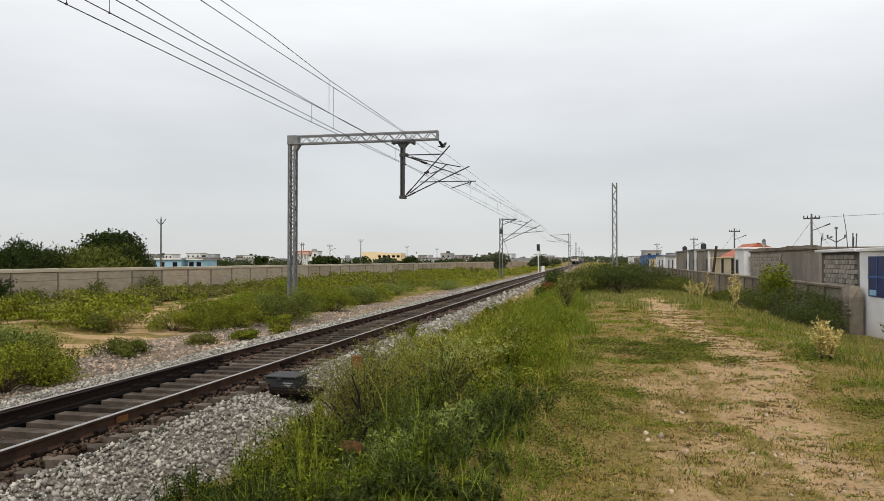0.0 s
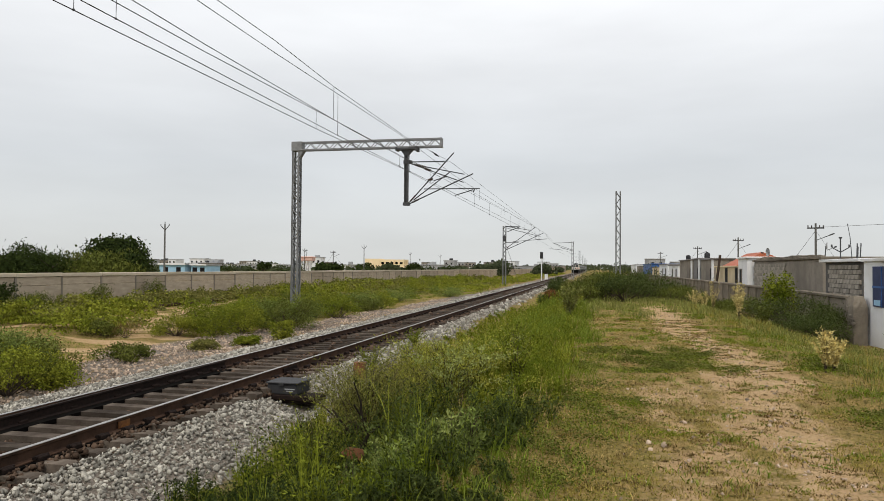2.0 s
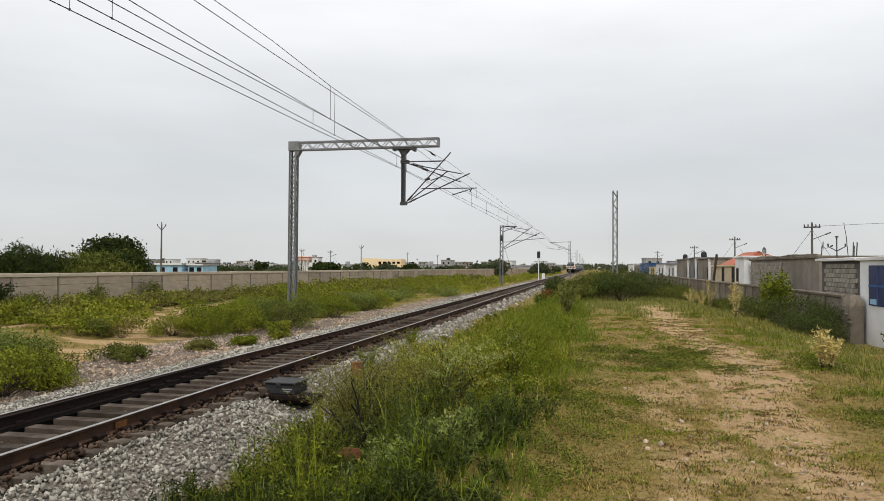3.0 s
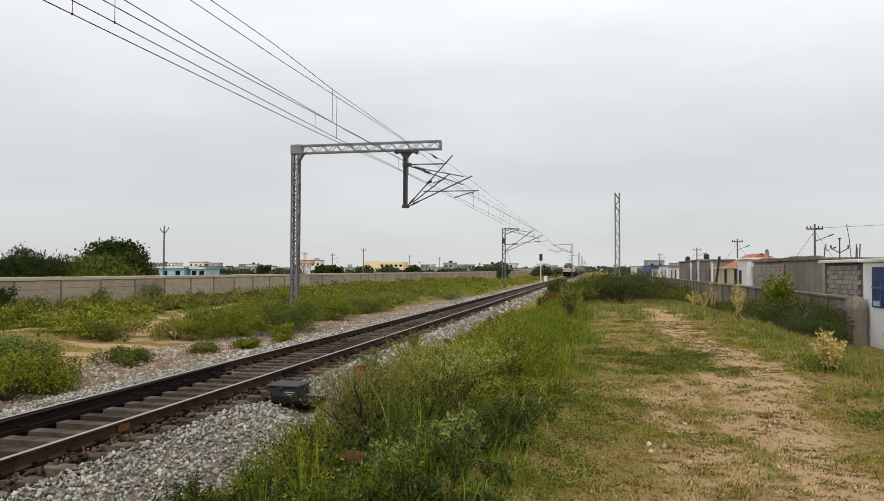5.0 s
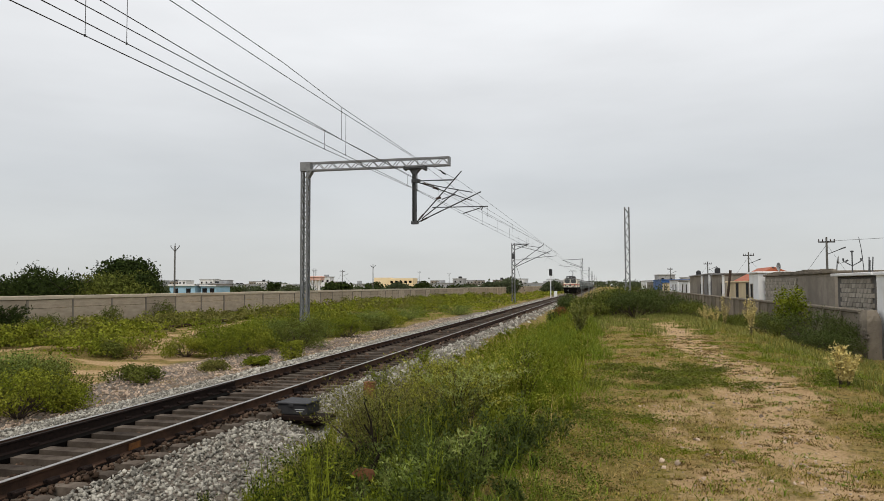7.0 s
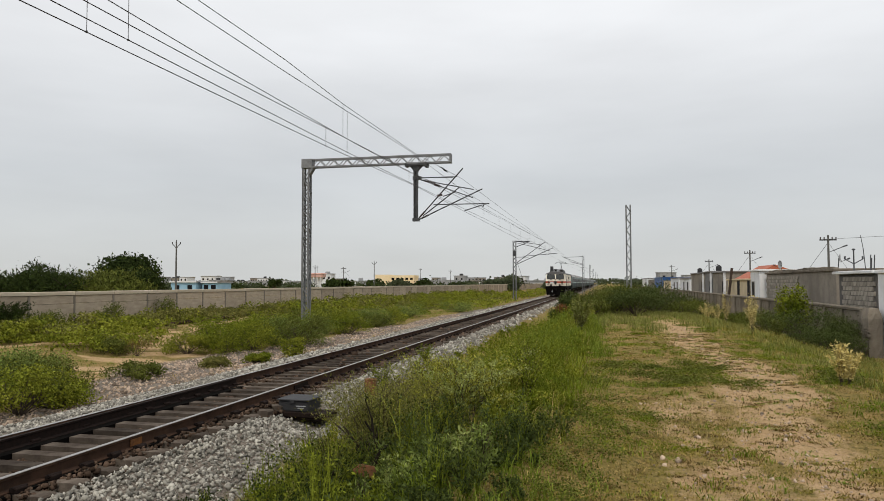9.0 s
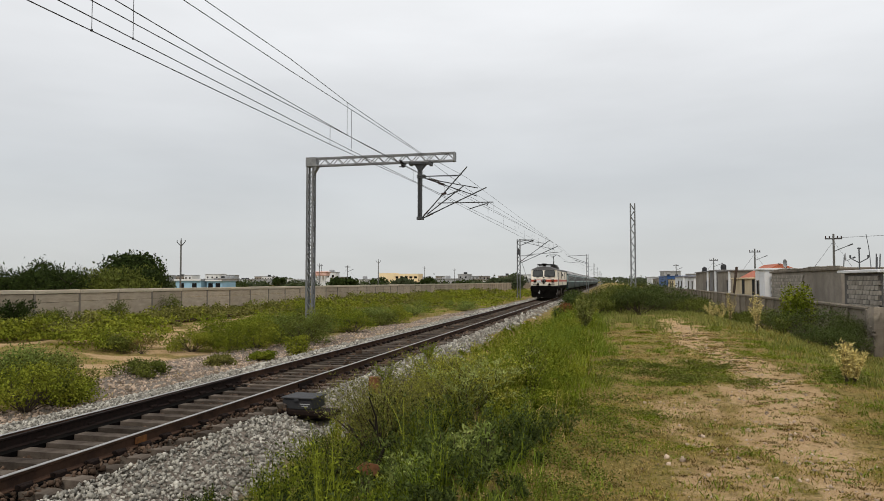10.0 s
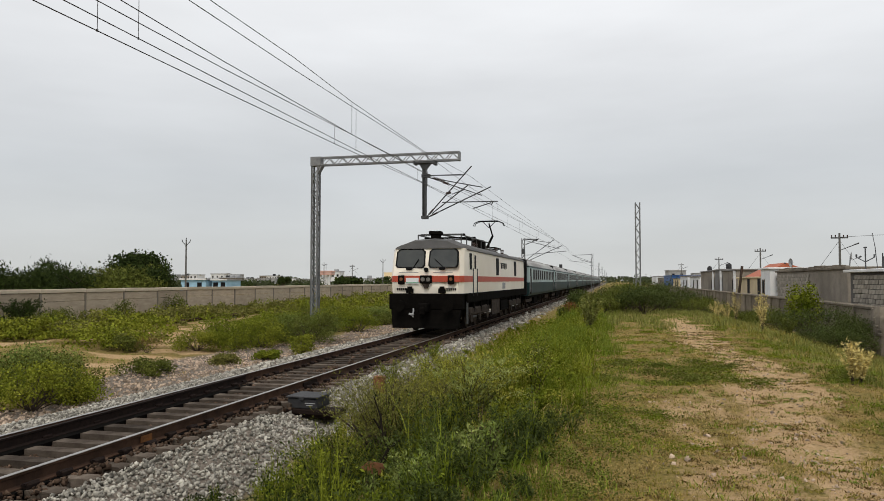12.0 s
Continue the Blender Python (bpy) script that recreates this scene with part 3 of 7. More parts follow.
def build_trackside():
    # dark metal junction box on its base frame
    b = thing("trackside_box", -5.62, 12.6, -0.43, "low charcoal metal equipment box on a base frame beside the rail", "equipment box", rz=-3)
    part("base_frame", boxes((-1.15, 0.62, -0.30, 0.34, 0.0, 0.10), (-1.25, 0.72, -0.36, -0.26, 0.06, 0.15), bev=0.012), M_CLIP, b)
    part("lettering", boxes((0.06, 0.26, -0.2855, -0.282, 0.245, 0.262), (0.09, 0.22, -0.2855, -0.282, 0.21, 0.224)), M_HAZE_GREY, b, "unreadable pale stencil lines")
    part("box_body", boxes((-0.30, 0.30, -0.28, 0.28, 0.15, 0.34), (-0.26, 0.26, -0.22, 0.22, 0.09, 0.16), bev=0.015), M_BOX, b)
    part("lid", boxes((-0.325, 0.325, -0.31, 0.31, 0.343, 0.375), (-0.05, 0.05, -0.325, -0.305, 0.30, 0.36), bev=0.012), M_BOX, b, "slightly overhanging sheet lid")
    part("point_rod", rods(((-1.2, -0.05, 0.12), (-0.3, -0.05, 0.16), 0.025), ((-1.25, 0.12, 0.10), (-0.3, 0.12, 0.14), 0.02)), M_CLIP, b)
    s = thing("marker_stub", -5.15, 15.4, float(ground_z(-5.15, 15.4)) - 0.05, "short brown concrete marker stub in the grass", "marker")
    part("stub", boxes((-0.13, 0.13, -0.09, 0.09, 0, 0.42), bev=0.02), M_RUST_BROWN, s)
    # thin plate on an added stake stands in for a dried brown leaf
    p = thing("broken_plate", -2.2, 6.42, float(ground_z(-2.2, 6.42)) - 0.08, "thin rust-brown plate standing in for a dried leaf in the weeds", "scrap metal", rz=25)
    part("plate", prism([(-0.12, 0.34), (-0.06, 0.28), (0.06, 0.26), (0.10, 0.30), (0.09, 0.36), (0.02, 0.375), (-0.05, 0.39)], -0.006, 0.006), M_RUST_BROWN, p)
    part("stake", rods(((-0.10, 0, -0.05), (-0.04, 0.02, 0.34), 0.016)), M_BARK, p)


build_track()
build_ballast()
build_trackside()

# ---- overhead line ----
BOOM_Y = 36.0


def lattice(bm, w, d, h, step, r=0.024):
    """Zigzag bracing on the four faces between corner angles."""
    z, k = 0.0, 1
    while z < h - step * 0.5:
        z2 = min(z + step, h)
        for s in (-1, 1):
            rod(bm, (-w * k, s * d, z), (w * k, s * d, z2), r, 4)
            rod(bm, (s * w, -d * k, z), (s * w, d * k, z2), r, 4)
        z, k = z2, -k


def lattice_mast(name, x, y, base, top, w, label, step=0.42):
    m = thing(name, x, y, base, label, "mast", "railway masts")
    h = top - base
    for sx in (-1, 1):
        for sy in (-1, 1):
            part("corner_angle", boxes((sx * w - 0.05, sx * w + 0.05, sy * w - 0.012, sy * w + 0.012, 0, h), (sx * (w + 0.038) - 0.012, sx * (w + 0.038) + 0.012, sy * w - 0.05, sy * w + 0.05, 0, h)), M_GALV, m)
    if y > 90:
        bm = bmesh.new(); lattice(bm, w, w, h, step)
        tagged(part("bracing", bm, M_GALV_DARK, m), kind="stuff")
        return m, h
    # near masts: every brace a piece of its own, four shared shapes and their mirror images
    shapes = []
    for k in (1, -1):
        for s in (-1, 1):
            for a, c in (((-w * k, s * w, 0), (w * k, s * w, step)), ((s * w, -w * k, 0), (s * w, w * k, step))):
                bm = rods((a, c, 0.030), n=4)
                me = bpy.data.meshes.new("brace"); bm.to_mesh(me); bm.free(); me.materials.append(M_GALV)
                shapes.append(me)
    for i in range(int(h / step)):
        for me in shapes[:4] if i % 2 == 0 else shapes[4:]:
            o = new("brace", me); o.parent = m
            o.matrix_basis = pose(0, 0, i * step)
    return m, h


def cantilever(m, ox, oz, top_in, tip, reg, oy=0.0, far=False):
    """Bracket tubes in the mast's space: strut from the foot (ox, oz) up to tip, stay from top_in to tip, registration tube."""
    r = 0.032 if not far else 0.045
    part("bracket_tube", rods(((ox, oy * 0.3, oz), (tip[0], oy, tip[1]), r), n=7), M_GALV_DARK, m)
    part("stay_tube", rods(((top_in[0], oy * 0.3, top_in[1]), (tip[0] - 0.5 * (1 if tip[0] > ox else -1), oy, tip[1] - 0.45), r * 0.75)), M_GALV_DARK, m)
    part("registration_tube", rods(((reg[0], oy, reg[1]), (reg[2], oy, reg[3]), r * 0.8)), M_GALV_DARK, m)
    bm = bmesh.new()
    a, b = Vector((ox, oy * 0.3, oz)), Vector((tip[0], oy, tip[1]))
    for k in range(5):
        rod(bm, a.lerp(b, 0.05 + k * 0.022), a.lerp(b, 0.064 + k * 0.022), 0.052, 8)
    part("insulator", bm, M_INSUL, m)


def build_near_mast():
    bz = -0.7
    m, h = lattice_mast("cantilever_mast", -15.75, BOOM_Y, bz, 8.35, 0.155, "tall galvanised lattice mast with a boom reaching over the track")
    part("footing", boxes((-0.4, 0.4, -0.4, 0.4, -0.2, 0.35), bev=0.03), M_PLASTER, m)
    t = 8.36 - bz
    part("head_box", boxes((-0.24, 0.36, -0.22, 0.22, t - 0.02, t + 0.48), bev=0.01), M_GALV, m, "plated corner head of the mast")
    gus = loft([[(0.16, y, t - 0.45), (0.44, y, t - 0.02), (0.16, y, t - 0.02)] for y in (-0.17, 0.17)])
    part("gusset", gus, M_GALV, m)
    x0, x1 = 0.36, 8.05
    for zz in (t + 0.02, t + 0.42):
        for yy in (-0.18, 0.18):
            part("boom_chord", boxes((x0, x1, yy - 0.035, yy + 0.035, zz - 0.035, zz + 0.035)), M_GALV, m)
    part("boom_end", boxes((x1 - 0.06, x1 + 0.02, -0.21, 0.21, t - 0.02, t + 0.46)), M_GALV, m)
    n = 20
    for k in range(n):
        p, q = x0 + (x1 - x0) * k / n, x0 + (x1 - x0) * (k + 1) / n
        za, zb = (t + 0.02, t + 0.42) if k % 2 == 0 else (t + 0.42, t + 0.02)
        for yy in (-0.18, 0.18):
            part("boom_brace", rods(((p, yy, za), (q, yy, zb), 0.022), n=4), M_GALV, m)
    # drop arm hanging from the boom
    dx = 6.15
    dt, db = 8.30 - bz, 5.36 - bz
    part("hanger_plate", boxes((dx - 0.50, dx + 0.62, -0.2, 0.2, dt - 0.06, dt + 0.06), (dx - 0.55, dx - 0.44, -0.22, 0.22, dt - 0.10, dt + 0.10),
                               (dx + 0.52, dx + 0.66, -0.22, 0.22, dt - 0.14, dt + 0.10), bev=0.01), M_GALV_DARK, m)
    part("hanger_cone", loft([[(dx - 0.28, -0.12, dt - 0.06), (dx + 0.36, -0.12, dt - 0.06), (dx + 0.36, 0.12, dt - 0.06), (dx - 0.28, 0.12, dt - 0.06)],
                              [(dx - 0.10, -0.10, dt - 0.34), (dx + 0.11, -0.10, dt - 0.34), (dx + 0.11, 0.10, dt - 0.34), (dx - 0.10, 0.10, dt - 0.34)]]), M_GALV_DARK, m)
    part("drop_arm", boxes((dx - 0.10, dx - 0.045, -0.09, 0.09, db, dt - 0.3), (dx + 0.055, dx + 0.11, -0.09, 0.09, db, dt - 0.3),
                           (dx - 0.045, dx + 0.055, -0.012, 0.012, db, dt - 0.3)), M_GALV_DARK, m, "channel drop arm under the boom")
    part("arm_foot", boxes((dx - 0.15, dx + 0.2, -0.12, 0.12, db - 0.04, db + 0.12), bev=0.01), M_GALV_DARK, m)
    for zz in (7.55, 7.65):
        part("clamp", boxes((dx - 0.14, dx + 0.30, -0.12, 0.12, zz - bz - 0.035, zz - bz + 0.035)), M_GALV_DARK, m)

    def P(x, z):
        return (x + 15.75, z - bz)
    f = P(-9.45, 5.42)
    cantilever(m, *f, P(-9.45, 7.60), P(-7.0, 7.98), (*P(-8.05, 6.55), *P(-7.35, 6.78)), -0.35)
    cantilever(m, *f, P(-9.45, 7.56), P(-6.10, 6.98), (*P(-8.72, 6.22), *P(-5.75, 6.20)), 0.35)
    part("bracket_tube", rods((( *P(-9.2, 5.60)[:1], 0.0, P(-9.2, 5.60)[1]), (P(-7.25, 7.05)[0], 0.0, P(-7.25, 7.05)[1]), 0.03)), M_GALV_DARK, m)
    part("stay_tube", rods(((P(-9.45, 7.62)[0], 0, P(-9.45, 7.62)[1]), (P(-7.35, 7.58)[0], -0.2, P(-7.35, 7.58)[1]), 0.022)), M_GALV_DARK, m)
    part("stay_tube", rods(((P(-9.3, 7.5)[0], 0.1, P(-9.3, 7.5)[1]), (P(-6.55, 6.95)[0], 0.3, P(-6.55, 6.95)[1]), 0.026)), M_GALV_DARK, m)
    bm = bmesh.new()
    for k in range(7):
        a, b = Vector((P(-9.1, 7.48)[0], 0.05, P(-9.1, 7.48)[1])), Vector((P(-8.55, 7.32)[0], 0.12, P(-8.55, 7.32)[1]))
        rod(bm, a.lerp(b, k / 7), a.lerp(b, (k + 0.55) / 7), 0.07, 8)
    part("stay_insulator", bm, M_INSUL, m)
    part("insulator", rods(((P(-8.62, 7.25)[0], 0.1, P(-8.62, 7.25)[1]), (P(-8.32, 7.16)[0], 0.1, P(-8.32, 7.16)[1]), 0.06)), M_INSUL, m)
    part("insulator", rods(((P(-8.38, 6.62)[0], -0.2, P(-8.38, 6.62)[1]), (P(-8.12, 6.66)[0], -0.2, P(-8.12, 6.66)[1]), 0.06)), M_INSUL, m)
    part("steady_arm", rods(((P(-6.1, 6.14)[0], 0.35, P(-6.1, 6.14)[1]), (P(-7.05, 5.86)[0], 0.35, P(-7.05, 5.86)[1]), 0.026),
                            ((P(-6.0, 6.2)[0], 0.35, P(-6.0, 6.2)[1]), (P(-6.1, 6.02)[0], 0.35, P(-6.1, 6.02)[1]), 0.03)), M_GALV_DARK, m)


def build_far_masts():
    lattice_mast("lattice_mast", 1.99, 59.0, -0.7, 8.35, 0.165, "bare galvanised lattice mast without arms among bushes", 0.5)
    m, h = lattice_mast("portal_mast", -12.6, 103, -0.7, 8.2, 0.2, "galvanised lattice mast carrying two bracket arms", 0.6)
    cantilever(m, 0.2, 5.4, (0.2, 8.6), (5.6, 7.8), (1.2, 6.6, 6.2, 7.0), far=True)
    cantilever(m, 0.2, 5.6, (0.2, 8.8), (4.4, 8.7), (0.2, 6.5, 2.0, 6.5), oy=0.6, far=True)
    part("top_bar", rods(((0, 0, h - 0.1), (2.2, 0.2, h - 0.15), 0.07), ((2.2, 0.2, h - 0.15), (0.3, 0.1, h - 0.9), 0.05)), M_GALV_DARK, m)
    part("balance_weight", boxes((-0.2, 0.2, -0.32, -0.22, 6.6, 7.4)), M_GALV_DARK, m)
    part("guy", rods(((0.3, 0, 6.0), (1.6, 6, 0.0), 0.02)), M_WIRE, m)
    for y in (158, 240, 312, 410, 520):
        m, h = lattice_mast("track_mast", -4.33, y, -0.7, 7.95, 0.19, "slim grey steel mast with a bracket arm over the track", 0.9)
        w = 1.0 + (y - 158) / 250
        if y > 200:
            part("arm", rods(((0, 0, h - 1.2), (-3.0, 0, h - 0.9), 0.03)), M_GALV_DARK, m)
            continue
        part("arm", rods(((0, 0, h - 0.2), (-4.2, 0, h - 0.35), 0.045 * w), ((0, 0, h - 1.9), (-4.2, 0, h - 0.35), 0.04 * w),
                         ((0, 0, h - 2.1), (-2.6, 0, h - 1.3), 0.045 * w), ((-2.0, 0, h - 1.9), (-5.0, 0, h - 1.55), 0.035 * w)), M_GALV_DARK, m)


def wire(parent, name, pts, r):
    for a, b in zip(pts, pts[1:]):
        part(name, rods((a, b, r), n=5), M_WIRE, parent)


def build_wires():
    line = thing("overhead_line", 0, 0, 0, "three pairs of dark overhead contact and catenary wires", "overhead wire")
    beyond = [103, 158, 240, 312, 410, 520]

    def run(name, nodes, later, r=0.0085):
        # nodes: (y, z) of the span overhead; later: (x, z) at the masts beyond
        pts = [(-7.13, -45, nodes[0][1] - 0.05)] + [(-7.13, y, z) for y, z in nodes] + [(x, y, z) for y, (x, z) in zip(beyond, later)]
        wire(line, name, pts, r)
    run("contact_wire", [(7.4, 5.66), (12.0, 5.68), (17.7, 5.72), (26.6, 5.87), (36.0, 5.86)], [(-6.9, 5.7), (-7.4, 5.7), (-7.0, 5.7), (-7.4, 5.7), (-7.0, 5.7), (-7.2, 5.7)])
    run("contact_wire", [(8.0, 5.86), (12.0, 5.85), (19.1, 5.84), (36.0, 5.98)], [(-7.3, 6.6), (-12.4, 7.4)])
    run("catenary_wire", [(8.5, 6.10), (12.0, 6.11), (18.8, 6.22), (26.3, 6.32), (36.0, 6.60)], [(-6.6, 7.0), (-7.3, 6.9), (-7.1, 6.9), (-7.4, 6.9), (-7.0, 6.9), (-7.2, 6.9)])
    run("catenary_wire", [(9.0, 6.30), (12.0, 6.25), (19.9, 6.22), (25.7, 6.28), (36.0, 6.45)], [(-8.2, 8.0), (-12.4, 8.1)])
    run("catenary_wire", [(10.8, 6.98), (15.0, 6.98), (19.0, 7.02), (26.0, 7.10), (36.0, 6.92)], [(-7.0, 7.3), (-8.4, 7.5), (-8.0, 7.5), (-8.2, 7.5), (-8.0, 7.5), (-8.2, 7.5)])
    run("catenary_wire", [(11.5, 7.24), (15.0, 7.26), (18.8, 7.15), (26.7, 7.15), (36.0, 7.50)], [(-8.2, 8.1), (-8.6, 7.7), (-8.4, 7.6), (-8.4, 7.6), (-8.4, 7.6), (-8.4, 7.6)])
    drops = [(8.58, 5.67, 6.3), (9.48, 5.855, 6.98), (17.5, 5.72, 6.24), (18.76, 6.22, 7.15), (19.1, 5.84, 7.02), (25.75, 5.86, 6.3), (27.2, 5.88, 7.1), (31.0, 5.87, 6.5)]
    for k in range(9):
        y = 43 + k * 6.5
        drops.append((y, 5.83, 6.66))
        if k % 2 == 0:
            drops.append((y + 2, 6.48, 7.1))
    for y, a, b in drops:
        part("dropper", rods(((-7.13, y, a), (-7.13, y, b), 0.006), n=4), M_WIRE, line)
        part("dropper_clip", boxes((-7.142, -7.118, y - 0.01, y + 0.01, a - 0.016, a + 0.016)), M_GALV_DARK, line)


def build_signal():
    s = thing("colour_light_signal", -10.55, 150, -0.65, "dark railway signal head on a slim white-banded post with a ladder", "railway signal")
    part("post", rods(((0, 0, 0), (0, 0, 4.9), 0.10)), M_HAZE_WHITE, s)
    part("signal_head", boxes((-0.26, 0.26, -0.2, 0.2, 4.75, 6.0), (-0.33, 0.33, 0.2, 0.24, 4.7, 6.1), bev=0.05), M_BOX, s)
    part("ladder", rods(((0.22, 0.5, 0), (0.22, 0.3, 4.8), 0.02), ((0.5, 0.5, 0), (0.5, 0.3, 4.8), 0.02)), M_GALV, s)
    part("relay_case", boxes((0.7, 1.3, -0.4, 0.4, 0.0, 1.5), bev=0.05), M_HAZE_WHITE, s)
    h = thing("gate_hut", -15.5, 265, -0.6, "small cream lineside hut with a flat roof", "hut")
    part("wall", boxes((-1.6, 1.6, -1.5, 1.5, 0, 2.7)), M_CREAM, h)
    part("roof", boxes((-1.8, 1.8, -1.8, 1.8, 2.7, 2.9)), M_PLASTER, h)
    part("door", boxes((-0.5, 0.5, -1.56, -1.5, 0, 2.0)), M_DARK, h)


build_near_mast()
build_far_masts()
build_wires()
build_signal()

# ---- train ----


def wheelset(bm, y, r, g=0.86):
    rod(bm, (-g, y, r), (g, y, r), 0.09, 8)
    for s in (-1, 1):
        rod(bm, (s * (g - 0.06), y, r), (s * (g + 0.06), y, r), r, 18)
        rod(bm, (s * (g + 0.06), y, r), (s * (g + 0.16), y, r), 0.14, 10)


def build_locomotive():
    L = thing("electric_locomotive", TRACK_X, 360, 0, "cream-white electric locomotive with an orange-red band and sooty roof", "locomotive")
    yb = 19.6

    def ring(pts):
        return mirrored(pts)
    body = loft([ring([(1.33, 0.20, 1.58), (1.36, 0.12, 2.30), (1.33, 0.45, 3.40)]),
                 ring([(1.48, 0.42, 1.58), (1.50, 0.36, 2.30), (1.46, 0.65, 3.40)]),
                 ring([(1.52, 0.9, 1.58), (1.53, 0.9, 2.30), (1.50, 1.0, 3.40)]),
                 ring([(1.52, yb, 1.58), (1.53, yb, 2.30), (1.50, yb, 3.36)])])
    part("body", body, M_LOCO, L, "cream-white welded body shell")
    roof = loft([ring([(1.36, 0.38, 3.38), (1.30, 0.46, 3.46), (0.75, 0.64, 3.68), (0.0, 0.68, 3.74)]),
                 ring([(1.54, 1.0, 3.38), (1.46, 1.1, 3.49), (0.80, 1.4, 3.79), (0.0, 1.5, 3.85)]),
                 ring([(1.54, 2.6, 3.36), (1.46, 2.6, 3.47), (0.95, 2.8, 3.68), (0.0, 2.9, 3.76)]),
                 ring([(1.54, yb - 0.02, 3.33), (1.46, yb - 0.02, 3.45), (0.95, yb - 0.02, 3.63), (0.0, yb - 0.02, 3.69)])])
    part("roof", roof, M_LOCO_ROOF, L, "sooty dark grey roof")
    # orange-red band all round, 4 mm proud
    band = loft([ring([(1.365, 0.125, 2.04), (1.367, 0.112, 2.28)]), ring([(1.506, 0.366, 2.04), (1.506, 0.352, 2.28)]),
                 ring([(1.536, 0.9, 2.04), (1.536, 0.9, 2.28)]), ring([(1.536, yb, 2.04), (1.536, yb, 2.28)])], cap=True)
    part("red_band", band, M_LOCO_RED, L, "orange-red waist band")
    for s in (-1, 1):
        cx = 0.68 * s

        def screen(gr, dy):
            o = []
            for dx, z in ((-0.54, 2.60), (-0.62, 2.70), (-0.60, 3.26), (-0.48, 3.37), (0.48, 3.37), (0.60, 3.26), (0.62, 2.70), (0.54, 2.60)):
                zz = 2.98 + (z - 2.98) * gr
                o.append((cx + dx * gr, 0.12 + 0.30 * (zz - 2.30) - dy, zz))
            return o
        part("windscreen_seal", loft([screen(1.0, -0.02), screen(1.0, 0.015)]), M_RUBBER, L)
        part("windscreen", loft([screen(0.9, -0.02), screen(0.9, 0.022)]), M_GLASS, L, "dark sloping windscreen pane")
        part("wiper", rods(((cx + 0.1, 0.17, 2.55), (cx - 0.35 * s, 0.24, 2.95), 0.016)), M_RUBBER, L)
        part("wiper_motor", boxes((cx - 0.16, cx + 0.1, 0.12, 0.2, 2.52, 2.60), bev=0.02), M_RUBBER, L)
        part("tail_lamp", boxes((s * 1.02 - 0.13, s * 1.02 + 0.13, 0.07, 0.16, 1.94, 2.30), bev=0.02), M_BLACK, L)
        part("lamp_lens", rods(((s * 1.02, 0.065, 2.15), (s * 1.02, 0.085, 2.15), 0.07), n=12), M_RUST_BROWN, L)
        part("bumper_lamp", boxes((s * 0.66 - 0.13, s * 0.66 + 0.13, 0.0, 0.2, 1.60, 1.78), (s * 0.66 - 0.08, s * 0.66 + 0.08, 0.02, 0.2, 1.78, 1.86)), M_BLACK, L)
        part("number_bars", boxes(*[(s * 1.02 - 0.20 + k * 0.085, s * 1.02 - 0.14 + k * 0.085, 0.150, 0.175, 1.70, 1.80) for k in range(5)]), M_BLACK, L, "row of plain dark bars")
        part("buffer", rods(((s * 0.98, -0.42, 1.10), (s * 0.98, -0.36, 1.10), 0.24), ((s * 0.98, -0.36, 1.10), (s * 0.98, 0.3, 1.10), 0.11), n=14), M_BLACK, L)
        part("front_handrail", rods(((s * 1.30, 0.02, 1.62), (s * 1.30, 0.05, 2.0), 0.015)), M_LOCO, L)
        # sides
        X = s * 1.533

        def panel(name, y0, y1, z0, z1, m, d=0.012, lab="", bev=0.0):
            a, b = (X - 0.03, X + d) if s > 0 else (X - d, X + 0.03)
            return part(name, boxes((a, b, y0, y1, z0, z1), bev=bev), m, L, lab)
        panel("cab_side_window", 1.40, 1.80, 2.55, 3.22, M_DARK, 0.004, "narrow cab side window")
        door = panel("cab_door", 2.15, 2.85, 1.62, 3.24, M_LOCO, 0.006)
        panel("door_window", 2.32, 2.68, 2.58, 3.16, M_DARK, 0.012)
        for yy in (2.05, 2.95):
            panel("grab_rail", yy - 0.012, yy + 0.012, 1.45, 2.6, M_GALV_DARK, 0.03)
        for y0 in (8.2, 14.9):
            panel("louvre", y0, y0 + 0.75, 2.36, 3.22, M_DARK, 0.01, "tall dark ventilation louvre")
        for k in range(4):
            panel("lettering", 9.66 + k * 0.55, 10.16 + k * 0.55, 2.985, 3.02, M_LOCO_ROOF, 0.005, "plain dark bars of a painted inscription")
            panel("lettering", 9.78 + k * 0.55, 9.86 + k * 0.55, 2.70, 2.985, M_LOCO_ROOF, 0.005)
            panel("lettering", 10.0 + k * 0.55, 10.06 + k * 0.55, 2.74, 2.985, M_LOCO_ROOF, 0.005)
        panel("emblem", 10.2, 11.2, 1.66, 1.98, M_HAZE_GREY, 0.004, "square painted emblem")
        panel("solebar", 0.8, yb, 1.20, 1.575, M_BLACK, 0.02, "black solebar under the body")
        panel("gutter", 0.9, yb, 3.325, 3.365, M_LOCO_ROOF, 0.02)
        for y0 in (1.4, 13.2):
            panel("bogie_frame", y0, y0 + 4.9, 0.62, 0.98, M_BOGIE, -0.16, "dusty bogie side frame", 0.06)
            for k in range(3):
                panel("axlebox", y0 + 0.3 + k * 1.95, y0 + 0.75 + k * 1.95, 0.36, 0.78, M_BOGIE, -0.08, bev=0.05)
                panel("spring", y0 + 0.95 + k * 1.7, y0 + 1.2 + k * 1.7, 0.75, 1.2, M_BLACK, -0.10)
        panel("sand_pipe", 0.75, 1.15, 0.35, 1.25, M_GALV_DARK, -0.02)
        panel("equipment_case", 6.9, 9.3, 0.45, 1.2, M_BOGIE, -0.06, "under-slung equipment case", 0.05)
